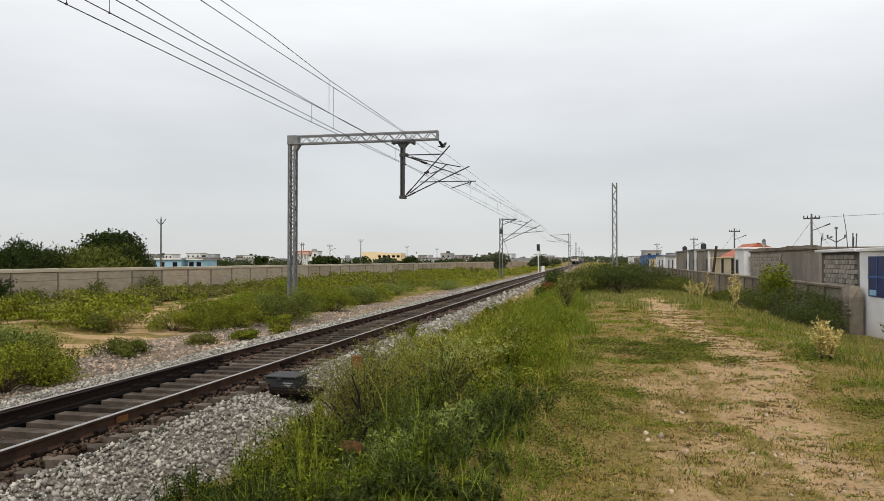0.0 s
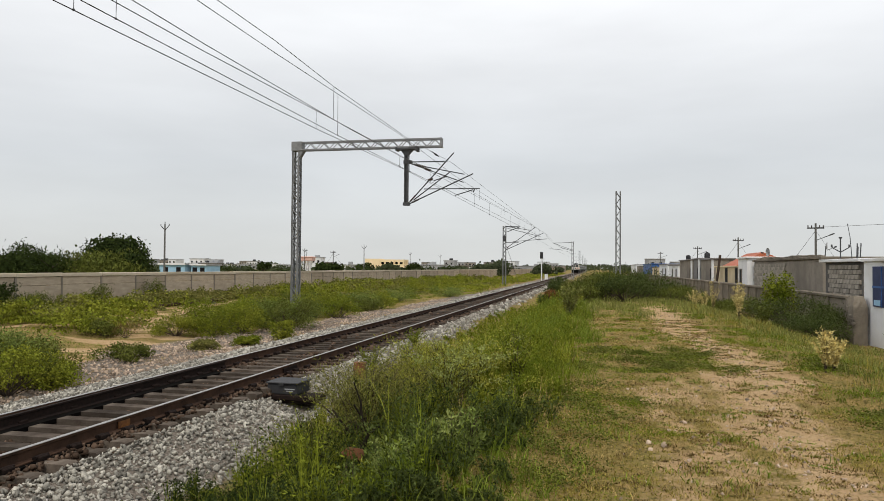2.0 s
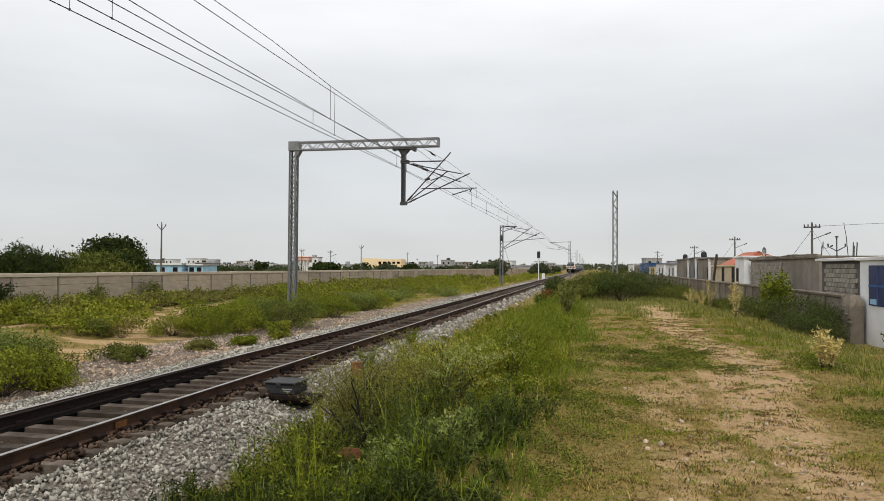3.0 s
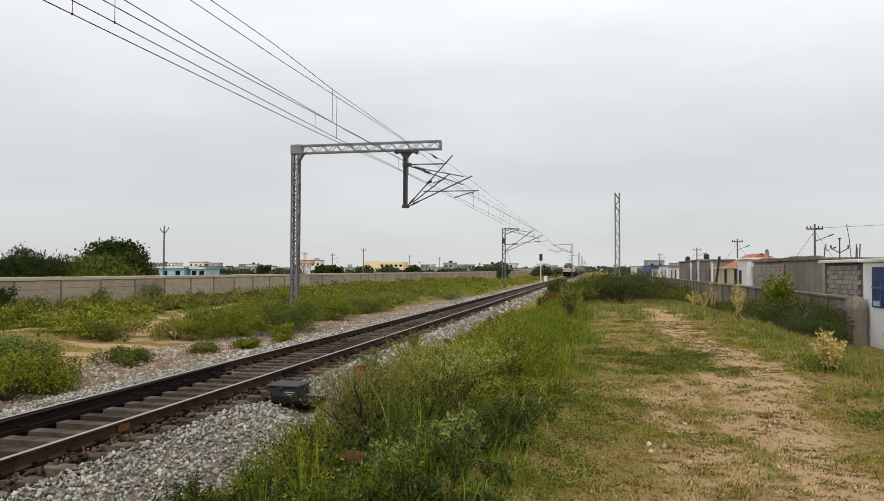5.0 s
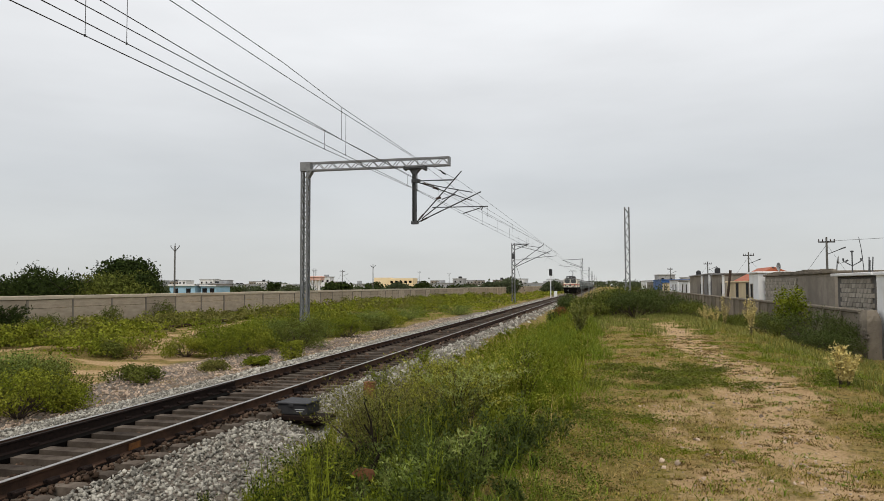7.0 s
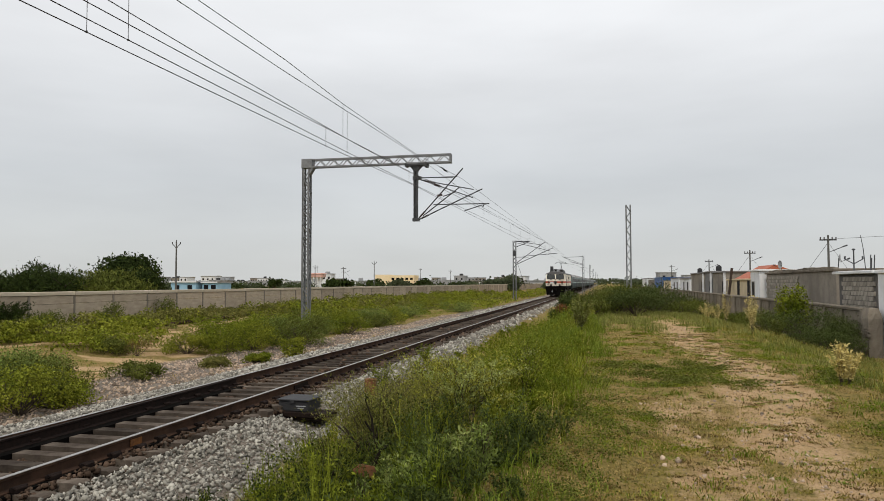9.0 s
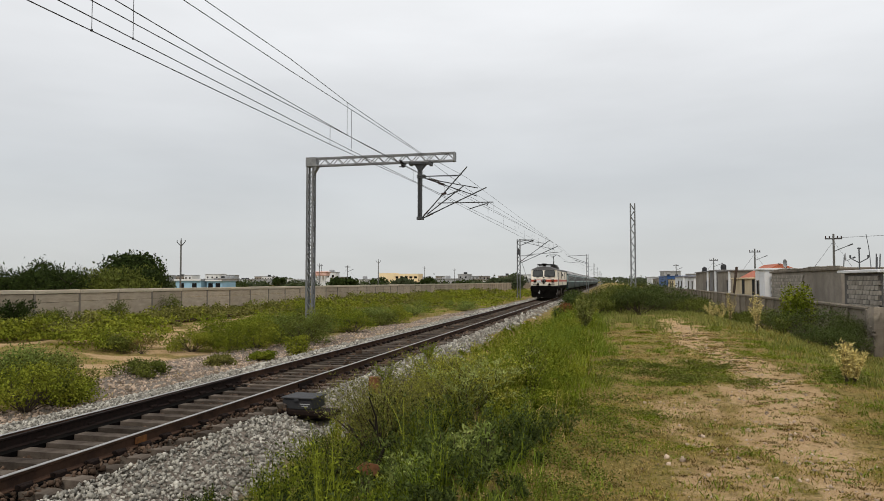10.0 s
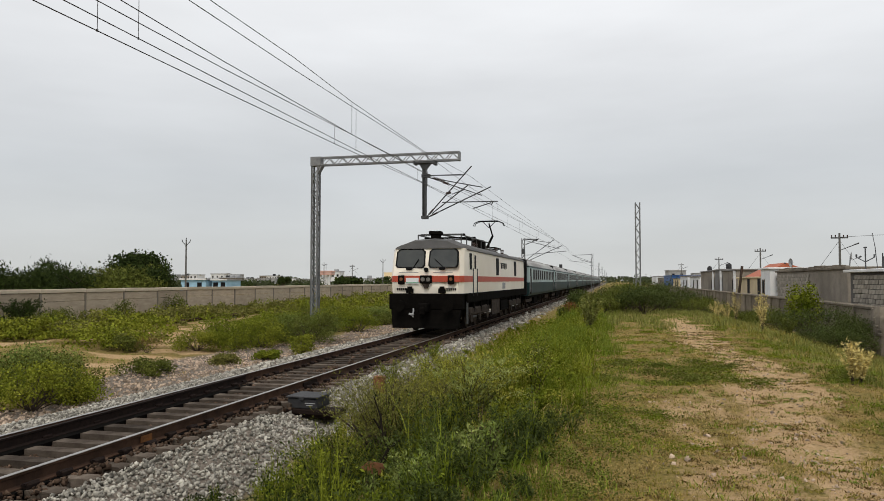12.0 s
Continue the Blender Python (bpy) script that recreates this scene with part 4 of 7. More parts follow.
        panel("air_tank", 9.6, 12.4, 0.55, 1.15, M_BLACK, -0.1, bev=0.12)
        panel("step", 2.1, 2.9, 0.55, 0.62, M_GALV_DARK, -0.0)
    for y0 in (1.75, 3.7, 5.65, 13.6, 15.55, 17.5):
        bm = bmesh.new(); wheelset(bm, y0, 0.546)
        part("wheelset", bm, M_BOGIE, L)
    part("underframe", boxes((-1.35, 1.35, 0.5, yb, 0.95, 1.575)), M_BLACK, L)
    # plain black block in the stretch between the body and the first coach
    part("rear_end", prism(mirrored([(1.50, 1.1), (1.52, 3.2), (1.35, 3.5), (0.8, 3.68), (0.0, 3.72)]), yb, yb + 1.5), M_BLACK, L, "black rear end")
    part("buffer_beam", boxes((-1.5, 1.5, 0.02, 0.5, 0.95, 1.572), bev=0.03), M_BLACK, L)
    part("cattle_guard", loft([[(-1.42, 0.05, 0.95), (1.42, 0.05, 0.95), (1.42, 0.4, 0.95), (-1.42, 0.4, 0.95)],
                               [(-1.30, -0.15, 0.22), (1.30, -0.15, 0.22), (1.30, 0.3, 0.22), (-1.30, 0.3, 0.22)]]), M_BLACK, L, "black cattle guard plate")
    part("coupler", boxes((-0.2, 0.2, -0.45, 0.1, 0.85, 1.2), (-0.1, 0.1, -0.55, -0.4, 0.75, 1.05), bev=0.04), M_BLACK, L)
    part("brake_hose", rods(((-0.45, -0.1, 1.0), (-0.45, -0.18, 0.65), 0.03), ((-0.62, -0.14, 0.78), (-0.42, -0.18, 0.74), 0.045)), M_HAZE_GREY, L)
    part("headlight_box", boxes((-0.24, 0.24, 0.03, 0.16, 1.98, 2.30), bev=0.03), M_BLACK, L)
    for s in (-1, 1):
        part("headlamp", rods(((s * 0.11, 0.015, 2.14), (s * 0.11, 0.05, 2.14), 0.085), n=14), M_LAMP, L)
    part("badge", rods(((0, 0.10, 2.52), (0, 0.18, 2.52), 0.09), n=14), M_RUBBER, L)
    part("chevron", loft([[(x, y, z) for x, z in ((-0.16, 1.98), (0.16, 1.98), (0.06, 1.78), (-0.06, 1.78))] for y in (0.08, 0.16)]), M_BOGIE, L)
    part("name_plate", boxes((-0.82, -0.30, 0.098, 0.13, 1.97, 2.20)), M_HAZE_WHITE, L)
    part("plate_stripe", boxes((-0.82, -0.30, 0.092, 0.12, 1.99, 2.02)), M_GREEN, L, "green stripe under the plate")
    part("front_rail", rods(((-1.1, 0.07, 2.42), (-0.3, 0.07, 2.42), 0.014), ((0.3, 0.07, 2.42), (1.1, 0.07, 2.42), 0.014)), M_HAZE_GREY, L)
    # roof equipment
    part("roof_horn_box", boxes((-0.22, 0.12, 1.75, 2.2, 3.74, 4.12), (-0.30, 0.20, 1.7, 2.25, 4.02, 4.18), bev=0.03), M_BLACK, L)
    rows = []
    for s in (-1, 1):
        rows += [((s * 0.95, 2.4, 4.05), (s * 0.95, 9.5, 4.05), 0.03)]
        rows += [((s * 0.95, 2.4 + k * 1.18, 3.6), (s * 0.95, 2.4 + k * 1.18, 4.05), 0.025) for k in range(7)]
    rows += [((-0.95, 2.4, 4.05), (0.95, 2.4, 4.05), 0.03), ((-0.3, 3.0, 4.15), (0.2, 9.0, 4.15), 0.035), ((-0.95, 6.0, 4.05), (0.95, 6.0, 4.05), 0.03)]
    part("roof_busbar", rods(*rows), M_LOCO_ROOF, L)
    part("lowered_pantograph", rods(((-0.8, 3.0, 3.95), (-0.8, 5.4, 4.02), 0.035), ((0.8, 3.0, 3.95), (0.8, 5.4, 4.02), 0.035), ((-1.0, 5.4, 4.10), (1.0, 5.4, 4.10), 0.04),
                                    ((-1.0, 3.0, 4.10), (1.0, 3.0, 4.10), 0.04)), M_BLACK, L)
    for k, (xx, yy) in enumerate(((-0.5, 6.8), (0.5, 7.4), (0.4, 8.6), (-0.4, 9.6), (0.5, 10.8), (0.0, 12.4), (-0.6, 13.8), (0.6, 13.8), (-0.6, 16.2), (0.6, 16.2))):
        bm = bmesh.new()
        for j in range(4):
            rod(bm, (xx, yy, 3.62 + j * 0.1), (xx, yy, 3.68 + j * 0.1), 0.11, 8)
        part("roof_insulator", bm, M_INSUL, L)
    part("roof_hatch", boxes((-0.75, 0.75, 10.5, 13.0, 3.60, 3.82), (-0.6, 0.6, 16.8, 18.6, 3.60, 3.78), bev=0.05), M_LOCO_ROOF, L)
    part("breaker", boxes((0.1, 0.7, 8.9, 9.7, 3.7, 4.2), bev=0.06), M_BLACK, L)
    pz = 5.66
    P = part("pantograph", rods(((-0.55, 14.0, 4.02), (-0.55, 16.0, 4.02), 0.04), ((0.55, 14.0, 4.02), (0.55, 16.0, 4.02), 0.04), ((-0.55, 14.0, 4.02), (0.55, 14.0, 4.02), 0.04),
                                ((-0.55, 16.0, 4.02), (0.55, 16.0, 4.02), 0.04), ((0, 14.3, 4.05), (0, 16.3, 4.85), 0.07), ((0, 16.3, 4.85), (0, 15.0, pz - 0.15), 0.045)), M_BLACK, L, "raised single-arm pantograph")
    for dy in (-0.22, 0.22):
        part("collector_strip", rods(((-0.55, 15.0 + dy, pz), (0.55, 15.0 + dy, pz), 0.03), ((0.55, 15.0 + dy, pz), (0.85, 15.0 + dy, pz - 0.12), 0.025),
                                     ((-0.55, 15.0 + dy, pz), (-0.85, 15.0 + dy, pz - 0.12), 0.025), ((0.85, 15.0 + dy, pz - 0.12), (0.92, 15.0 + dy, pz - 0.3), 0.02),
                                     ((-0.85, 15.0 + dy, pz - 0.12), (-0.92, 15.0 + dy, pz - 0.3), 0.02)), M_BLACK, P)
    part("collector_frame", rods(((-0.4, 14.78, pz), (-0.4, 15.22, pz), 0.02), ((0.4, 14.78, pz), (0.4, 15.22, pz), 0.02), ((-0.4, 15.0, pz), (0, 15.0, pz - 0.4), 0.02),
                                 ((0.4, 15.0, pz), (0, 15.0, pz - 0.4), 0.02)), M_BLACK, P)
    return L


def build_coach():
    C = thing("passenger_coach", TRACK_X, 381, 0, "dark teal and pale blue passenger coach with a dusty grey roof", "railway coach", "coaches of the train")
    y0, y1 = 0.5, 21.8
    part("lower_body", prism(mirrored([(1.52, 1.02), (1.60, 1.2), (1.62, 1.96)]), y0, y1), M_COACH_LOW, C)
    part("window_band", prism(mirrored([(1.622, 1.96), (1.61, 3.00)]), y0, y1), M_COACH_BAND, C)
    part("eaves", prism(mirrored([(1.612, 3.00), (1.57, 3.12)]), y0, y1), M_COACH_LOW, C)
    part("roof", prism(mirrored([(1.575, 3.12), (1.40, 3.38), (0.85, 3.63), (0.0, 3.74)]), y0 - 0.02, y1 + 0.02), M_COACH_ROOF, C)
    wm, fm = bmesh.new(), bmesh.new()
    box(wm, -0.006, 0.010, -0.50, 0.50, 2.16, 2.88)
    me = bpy.data.meshes.new("coach_window"); wm.to_mesh(me); wm.free(); me.materials.append(M_DARK)
    for a, b, c, d in ((-0.54, 0.54, 2.13, 2.16), (-0.54, 0.54, 2.88, 2.91), (-0.54, -0.50, 2.16, 2.88), (0.50, 0.54, 2.16, 2.88)):
        box(fm, -0.012, 0.014, a, b, c, d)
    me2 = bpy.data.meshes.new("window_frame"); fm.to_mesh(me2); fm.free(); me2.materials.append(M_HAZE_GREY)
    for s in (-1, 1):
        for k in range(13):
            if k in (0, 12):
                continue
            w = new("coach_window", me); w.parent = C
            w.matrix_basis = pose(s * 1.622, 1.2 + 0.5 + k * 1.62, 0)
            f = new("window_frame", me2); f.parent = w
        for yy in (1.35, 20.95):
            a, b = (1.60, 1.632) if s > 0 else (-1.632, -1.60)
            part("door", boxes((a, b, yy - 0.36, yy + 0.36, 1.15, 2.95)), M_DARK, C, "open dark doorway")
            part("door_rail", boxes((a + 0.03 * s, b + 0.03 * s, yy - 0.44, yy - 0.40, 1.3, 2.4), (a + 0.03 * s, b + 0.03 * s, yy + 0.40, yy + 0.44, 1.3, 2.4)), M_GALV, C)
            part("steps", boxes((s * 1.40 - 0.12, s * 1.40 + 0.12, yy - 0.4, yy + 0.4, 0.5, 0.56), (s * 1.40 - 0.12, s * 1.40 + 0.12, yy - 0.4, yy + 0.4, 0.8, 0.85)), M_BLACK, C)
        part("bogie_side", boxes((s * 1.12 - 0.08, s * 1.12 + 0.08, 2.0, 5.6, 0.5, 0.85), (s * 1.12 - 0.08, s * 1.12 + 0.08, 16.6, 20.2, 0.5, 0.85), bev=0.05), M_BOGIE, C)
    part("underframe", boxes((-1.3, 1.3, 0.6, 21.7, 0.82, 1.03), (-1.2, 1.2, 7.0, 10.0, 0.35, 0.9), (-1.1, 1.1, 11.5, 14.0, 0.45, 0.9)), M_BLACK, C)
    for y in (2.6, 5.0, 17.2, 19.6):
        bm = bmesh.new(); wheelset(bm, y, 0.457)
        part("wheelset", bm, M_BOGIE, C)
    part("vestibule", boxes((-1.45, 1.45, -0.3, 0.49, 1.1, 3.55), (-1.2, 1.2, 21.83, 22.0, 1.2, 3.5), bev=0.08), M_RUBBER, C)
    for k in range(8):
        for xx in (-0.55, 0.55):
            part("roof_vent", boxes((xx - 0.2, xx + 0.2, 2.5 + k * 2.4, 2.9 + k * 2.4, 3.60, 3.77), bev=0.05), M_COACH_ROOF, C)
    return C


locomotive = build_locomotive()
coaches = [build_coach()]
for _k in range(13):
    coaches.append(copy_thing(coaches[0], pose(TRACK_X, 381 + 22.3 * (_k + 1), 0)))

# ---- boundary walls ----


def shared(name, bm, material):
    me = bpy.data.meshes.new(name); bm.to_mesh(me); bm.free(); me.materials.append(material)
    return me


def put(name, me, parent, m):
    o = new(name, me); o.parent = parent; o.matrix_basis = m
    return o


def build_walls():
    rs = np.random.RandomState(8)
    w = thing("wall_west", -26.7, 0, -0.6, "long weathered concrete panel boundary wall with posts and pale coping", "boundary wall", kind="structure")
    pm = shared("wall_panel", boxes((-0.07, 0.07, -1.435, 1.435, -0.2, 0.78), (-0.062, 0.078, -1.435, 1.435, 0.795, 1.66), (-0.072, 0.068, -1.435, 1.435, 1.675, 2.08), bev=0.012), M_WALL)
    qm = shared("wall_post", boxes((-0.09, 0.10, -0.065, 0.065, -0.2, 2.07), bev=0.012), M_POST)
    cm = shared("coping", boxes((-0.13, 0.13, -1.495, 1.495, 2.083, 2.27), bev=0.02), M_COPING)
    for k in range(-16, 165):
        y = 28.6 + 3 * k
        put("wall_post", qm, w, pose(0, y, 0, rs.uniform(-0.6, 0.6)))
        put("wall_panel", pm, w, pose(rs.uniform(-0.015, 0.015), y + 1.5, rs.uniform(-0.02, 0.01), rs.uniform(-0.25, 0.25)))
        put("coping", cm, w, pose(0, y + 1.5, rs.uniform(-0.015, 0.01), rs.uniform(-0.3, 0.3)))
    e = thing("wall_east", 10.0, 0, -0.8, "grey concrete compound wall ending in a rounded masonry pier", "compound wall", kind="structure")
    pm = shared("wall_panel", boxes((-0.09, 0.09, -1.06, 1.06, -0.3, 1.74), bev=0.01), M_OLDWALL)
    qm = shared("wall_post", boxes((-0.15, 0.11, -0.10, 0.10, -0.3, 1.80), bev=0.015), M_OLDWALL)
    cm = shared("coping", boxes((-0.15, 0.15, -1.14, 1.14, 1.743, 1.90), bev=0.04), M_OLDWALL)
    for k in range(80):
        y = 32.2 + 2.3 * k
        put("wall_post", qm, e, pose(0, y - 1.15, 0, rs.uniform(-0.5, 0.5)))
        put("wall_panel", pm, e, pose(rs.uniform(-0.02, 0.02), y, rs.uniform(-0.03, 0.02), rs.uniform(-0.3, 0.3)))
        put("coping", cm, e, pose(0, y, rs.uniform(-0.02, 0.015), rs.uniform(-0.4, 0.4)))
    # the wall's end: a rough battered pier with a rounded top and a few proud stones
    rings = []
    for k in range(12):
        z = -0.3 + 2.2 * k / 11
        r_ = 1.0 if k < 9 else (0.97, 0.86, 0.62)[k - 9]
        ring_ = []
        for i in range(16):
            t_ = i * math.pi / 8
            cx_, cy_ = math.cos(t_), math.sin(t_)
            q_ = 1.0 / max(abs(cx_), abs(cy_)) ** 0.75
            ring_.append((0.27 * cx_ * q_ * r_ + rs.uniform(-0.014, 0.014), 30.35 + 0.52 * cy_ * q_ * r_ + rs.uniform(-0.02, 0.02), z + rs.uniform(-0.015, 0.015)))
        rings.append(ring_)
    part("pier", loft(rings), M_OLDWALL, e, "rough battered masonry pier")
    for k in range(14):
        z, w_ = rs.uniform(0.05, 1.55), rs.uniform(0.12, 0.24)
        y_ = rs.uniform(29.95, 30.7)
        part("stone_block", boxes((-0.31 + rs.uniform(0, 0.03), -0.2, y_ - w_, y_ + w_ * 0.6, z, z + rs.uniform(0.10, 0.2)), bev=0.03), M_OLDWALL, e)


def block_face(parent, x, y0, y1, z0, z1, seed, bw=0.42, bh=0.21):
    """A face of single concrete blocks with recessed mortar, laid on the plane x, looking towards smaller x."""
    rs = np.random.RandomState(seed)
    me = shared("block", boxes((-0.03, 0.05, -bw / 2 + 0.012, bw / 2 - 0.012, 0.010, bh - 0.010), bev=0.006), M_BLOCK)
    z, row = z0, 0
    while z + bh <= z1 + 0.01:
        y = y0 + bw / 2 + (bw / 2 if row % 2 else 0)
        while y + bw / 2 <= y1 + 0.01:
            put("block", me, parent, pose(x + rs.uniform(-0.012, 0.008), y, z, 0, 0, rs.uniform(-0.8, 0.8)))
            y += bw
        z += bh; row += 1


def house(name, x0, x1, y0, y1, top, m, label, roof=None, roof_over=0.15, roof_m=None, base=-0.8, windows=(), door=None):
    """A low house behind the wall: shell, roof slab, windows (y, z, w, h) on the face that looks to the line."""
    h = thing(name, x0, y0, base, label, "house")
    part("wall", boxes((0, x1 - x0, 0, y1 - y0, -0.2, top - base - 0.14)), m, h)
    part("roof", boxes((-roof_over, x1 - x0 + roof_over, -roof_over, y1 - y0 + roof_over, top - base - 0.137, top - base), bev=0.02), roof_m or M_PLASTER, h)
    for yy, zz, ww, hh in windows:
        w = part("window", boxes((-0.02, 0.05, yy, yy + ww, zz, zz + hh)), M_DARK, h)
        part("window_frame", boxes((-0.05, 0.02, yy - 0.06, yy, zz - 0.06, zz + hh + 0.06), (-0.05, 0.02, yy + ww, yy + ww + 0.06, zz - 0.06, zz + hh + 0.06),
                                   (-0.05, 0.02, yy, yy + ww, zz - 0.06, zz), (-0.05, 0.02, yy, yy + ww, zz + hh, zz + hh + 0.06)), M_POST, w)
    return h


def build_east_houses():
    # limewashed house with a dark blue shutter, nearest
    h = house("whitewashed_house", 10.35, 16, 21.5, 30.55, 2.57, M_WHITE, "whitewashed house with a dark blue window shutter", roof_m=M_WHITE, roof_over=0.10, base=-1.0)
    s = part("shutter", boxes((-0.05, 0.0, 6.3, 8.05, 1.75, 3.25), bev=0.01), M_INDIGO, h, "dark blue double shutter")
    part("shutter_rail", boxes((-0.07, -0.05, 6.3, 8.05, 2.45, 2.52), (-0.07, -0.05, 7.15, 7.20, 1.75, 3.25)), M_TARP, s)
    part("shutter_panel", boxes((-0.06, -0.048, 7.3, 7.9, 1.80, 2.0)), M_BLUE, s)
    # unplastered block shed with a sheet roof
    b = house("block_shed", 11.0, 15.5, 32.6, 37.4, 2.60, M_MORTAR, "unplastered grey concrete-block shed with a thin sheet roof", roof_m=M_WHITE, roof_over=0.25)
    block_face(b, -0.035, 0.1, 4.3, 0.2, 3.2, 3)
    # long block house with broken upper courses
    a = house("block_house", 11.5, 17, 39.6, 55.3, 2.80, M_PLASTER, "long grey block house with a rough flat roof", roof_m=M_OLDWALL, roof_over=0.12)
    block_face(a, -0.035, 7.0, 15.6, 1.4, 3.4, 5)
    rs = np.random.RandomState(2)
    for k in range(26):
        y = 0.2 + k * 0.6
        if rs.rand() < 0.8:
            part("parapet_block", boxes((0.0, 0.2, y, y + 0.5, 3.605, 3.605 + rs.uniform(0.05, 0.16)), bev=0.01), M_OLDWALL, a)
    house("white_annexe", 11.1, 15, 55.7, 59.0, 3.05, M_WHITE, "small whitewashed annexe with one barred window", roof_m=M_WHITE, windows=((1.9, 1.9, 0.7, 1.0),))
    c = house("cream_house", 11.5, 18, 59.3, 71.8, 2.4, M_CREAM, "cream house with a red sheet gable roof", roof_m=M_CREAM, windows=((6.5, 1.8, 1.0, 1.2), (2.0, 1.8, 1.0, 1.2)))
    part("gable_roof", loft([[(0.1, 3.4, 3.205), (5.3, 3.4, 3.205), (2.2, 3.4, 4.35)], [(0.1, 9.6, 3.205), (5.3, 9.6, 3.205), (2.2, 9.6, 4.35)]]), M_RED, c, "low brick-red gable roof")
    part("prop", rods(((-0.5, 9.8, 0.6), (-0.1, 9.6, 4.2), 0.12)), M_BARK, c)
    for y0, y1, top, m, lab in ((73.5, 82, 3.2, M_PLASTER, "bare cement-plastered house"), (82.6, 88, 3.35, M_ASB, "grey sheet-clad shed"), (88.8, 101.5, 3.3, M_PLASTER, "bare cement-plastered house")):
        g = house("cement_house", 11.6, 17, y0, y1, top, m, lab + " behind the compound wall", roof_m=M_ASB, windows=((1.5, 1.9, 0.8, 1.1),))
        part("white_pilaster", boxes((-0.12, 0.0, 0.1, 0.9, 0, top + 0.65)), M_WHITE, g)
    for y0, y1, top, m, lab in ((105, 118, 2.7, M_WHITE, "white"), (120, 134, 2.9, M_HAZE_WHITE, "white"), (137, 150, 2.5, M_CREAM, "cream"), (152, 176, 3.2, M_TARP, "blue-sheeted"),
                                (180, 200, 2.8, M_PLASTER, "grey"), (205, 230, 3.3, M_HAZE_WHITE, "white")):
        house("small_house", 11.8, 19, y0, y1, top, m, lab + " low house beyond the compound wall", roof_m=m if m is M_TARP else M_ASB, windows=((2, 1.7, 1.0, 1.2), (7, 1.7, 1.0, 1.2)))


def satellite_dish(x, y, z, r, rz):
    d = thing("satellite_dish", x, y, z, "small pale satellite dish on a flat roof", "satellite dish", "satellite dishes", rz=rz)
    rings = [[(q * r * math.cos(a), -0.35 * r * (1 - q * q), 0.55 + q * r * math.sin(a)) for a in [k * math.pi / 6 for k in range(12)]] for q in (0.12, 0.5, 0.8, 1.0)]
    rings += [[(p[0], p[1] - 0.015, p[2]) for p in rings[-1]]]
    part("bowl", loft(rings, cap=False), M_HAZE_GREY, d)
    part("post", rods(((0, -0.1, 0), (0, -0.3 * r, 0.55), 0.025)), M_GALV_DARK, d)
    part("feed_arm", rods(((0, 0, 0.55 - r), (0, 0.5 * r + 0.25, 0.5), 0.012), ((0, 0.5 * r + 0.2, 0.47), (0, 0.5 * r + 0.32, 0.53), 0.04)), M_GALV_DARK, d)


def build_roof_clutter():
    for x, y, z, r, rz in ((12.2, 54.4, 2.8, 0.30, 105), (11.9, 40.2, 2.8, 0.22, 250)):
        satellite_dish(x, y, z, r, rz)
    for x, y, z in ((12.6, 84.5, 3.35), (12.4, 99, 3.3), (14, 110, 2.7)):
        t = thing("roof_tank", x, y, z, "dark plastic water tank on a flat roof", "water tank", "roof tanks of the houses")
        part("tank", loft([[(q * math.cos(a), q * math.sin(a), zz) for a in [k * math.pi / 5 for k in range(10)]] for q, zz in ((0.3, 0), (0.31, 0.2), (0.3, 0.5), (0.2, 0.62), (0.1, 0.64))]), M_BOX, t)
        part("lid", rods(((0, 0, 0.64), (0, 0, 0.68), 0.11), n=10), M_BOX, t)


build_walls()
build_east_houses()
build_roof_clutter()

# ---- poles and town ----


def utility_pole(x, y, h, kind_, label):
    p = thing("utility_pole", x, y, -0.6, label, "utility pole", "utility poles")
    part("pole", rod(bmesh.new(), (0, 0, -0.3), (0, 0, h), 0.16, 8, 0.10), M_POLE, p)
    if kind_ == "v":
        part("v_arm", rods(((0, 0, h - 0.9), (-0.75, 0.1, h - 0.2), 0.06), ((0, 0, h - 0.9), (0.75, -0.1, h - 0.2), 0.06), ((-0.75, 0.1, h - 0.2), (-0.75, 0.1, h + 0.05), 0.06),
                           ((0.75, -0.1, h - 0.2), (0.75, -0.1, h + 0.05), 0.06), ((0, 0, h), (0, 0, h + 0.35), 0.06)), M_GALV_DARK, p)
    else:
        part("cross_arm", boxes((-0.85, 0.85, -0.06, 0.06, h - 0.6, h - 0.46)), M_GALV_DARK, p)
        for xx in (-0.78, -0.4, 0.4, 0.78):
            part("insulator", rods(((xx, 0, h - 0.46), (xx, 0, h - 0.22), 0.06)), M_INSUL, p)
        part("lamp_arm", rods(((0, 0, h - 1.9), (1.7, 0, h - 1.2), 0.04), ((1.4, 0, h - 1.32), (1.9, 0, h - 1.12), 0.07)), M_GALV_DARK, p)
        part("guy_wire", rods(((0, 0, h - 0.8), (-3.2, 0, h - 5.4), 0.018), ((0, 0, h - 0.8), (2.6, 1, h - 4.4), 0.014)), M_WIRE, p)
    return p


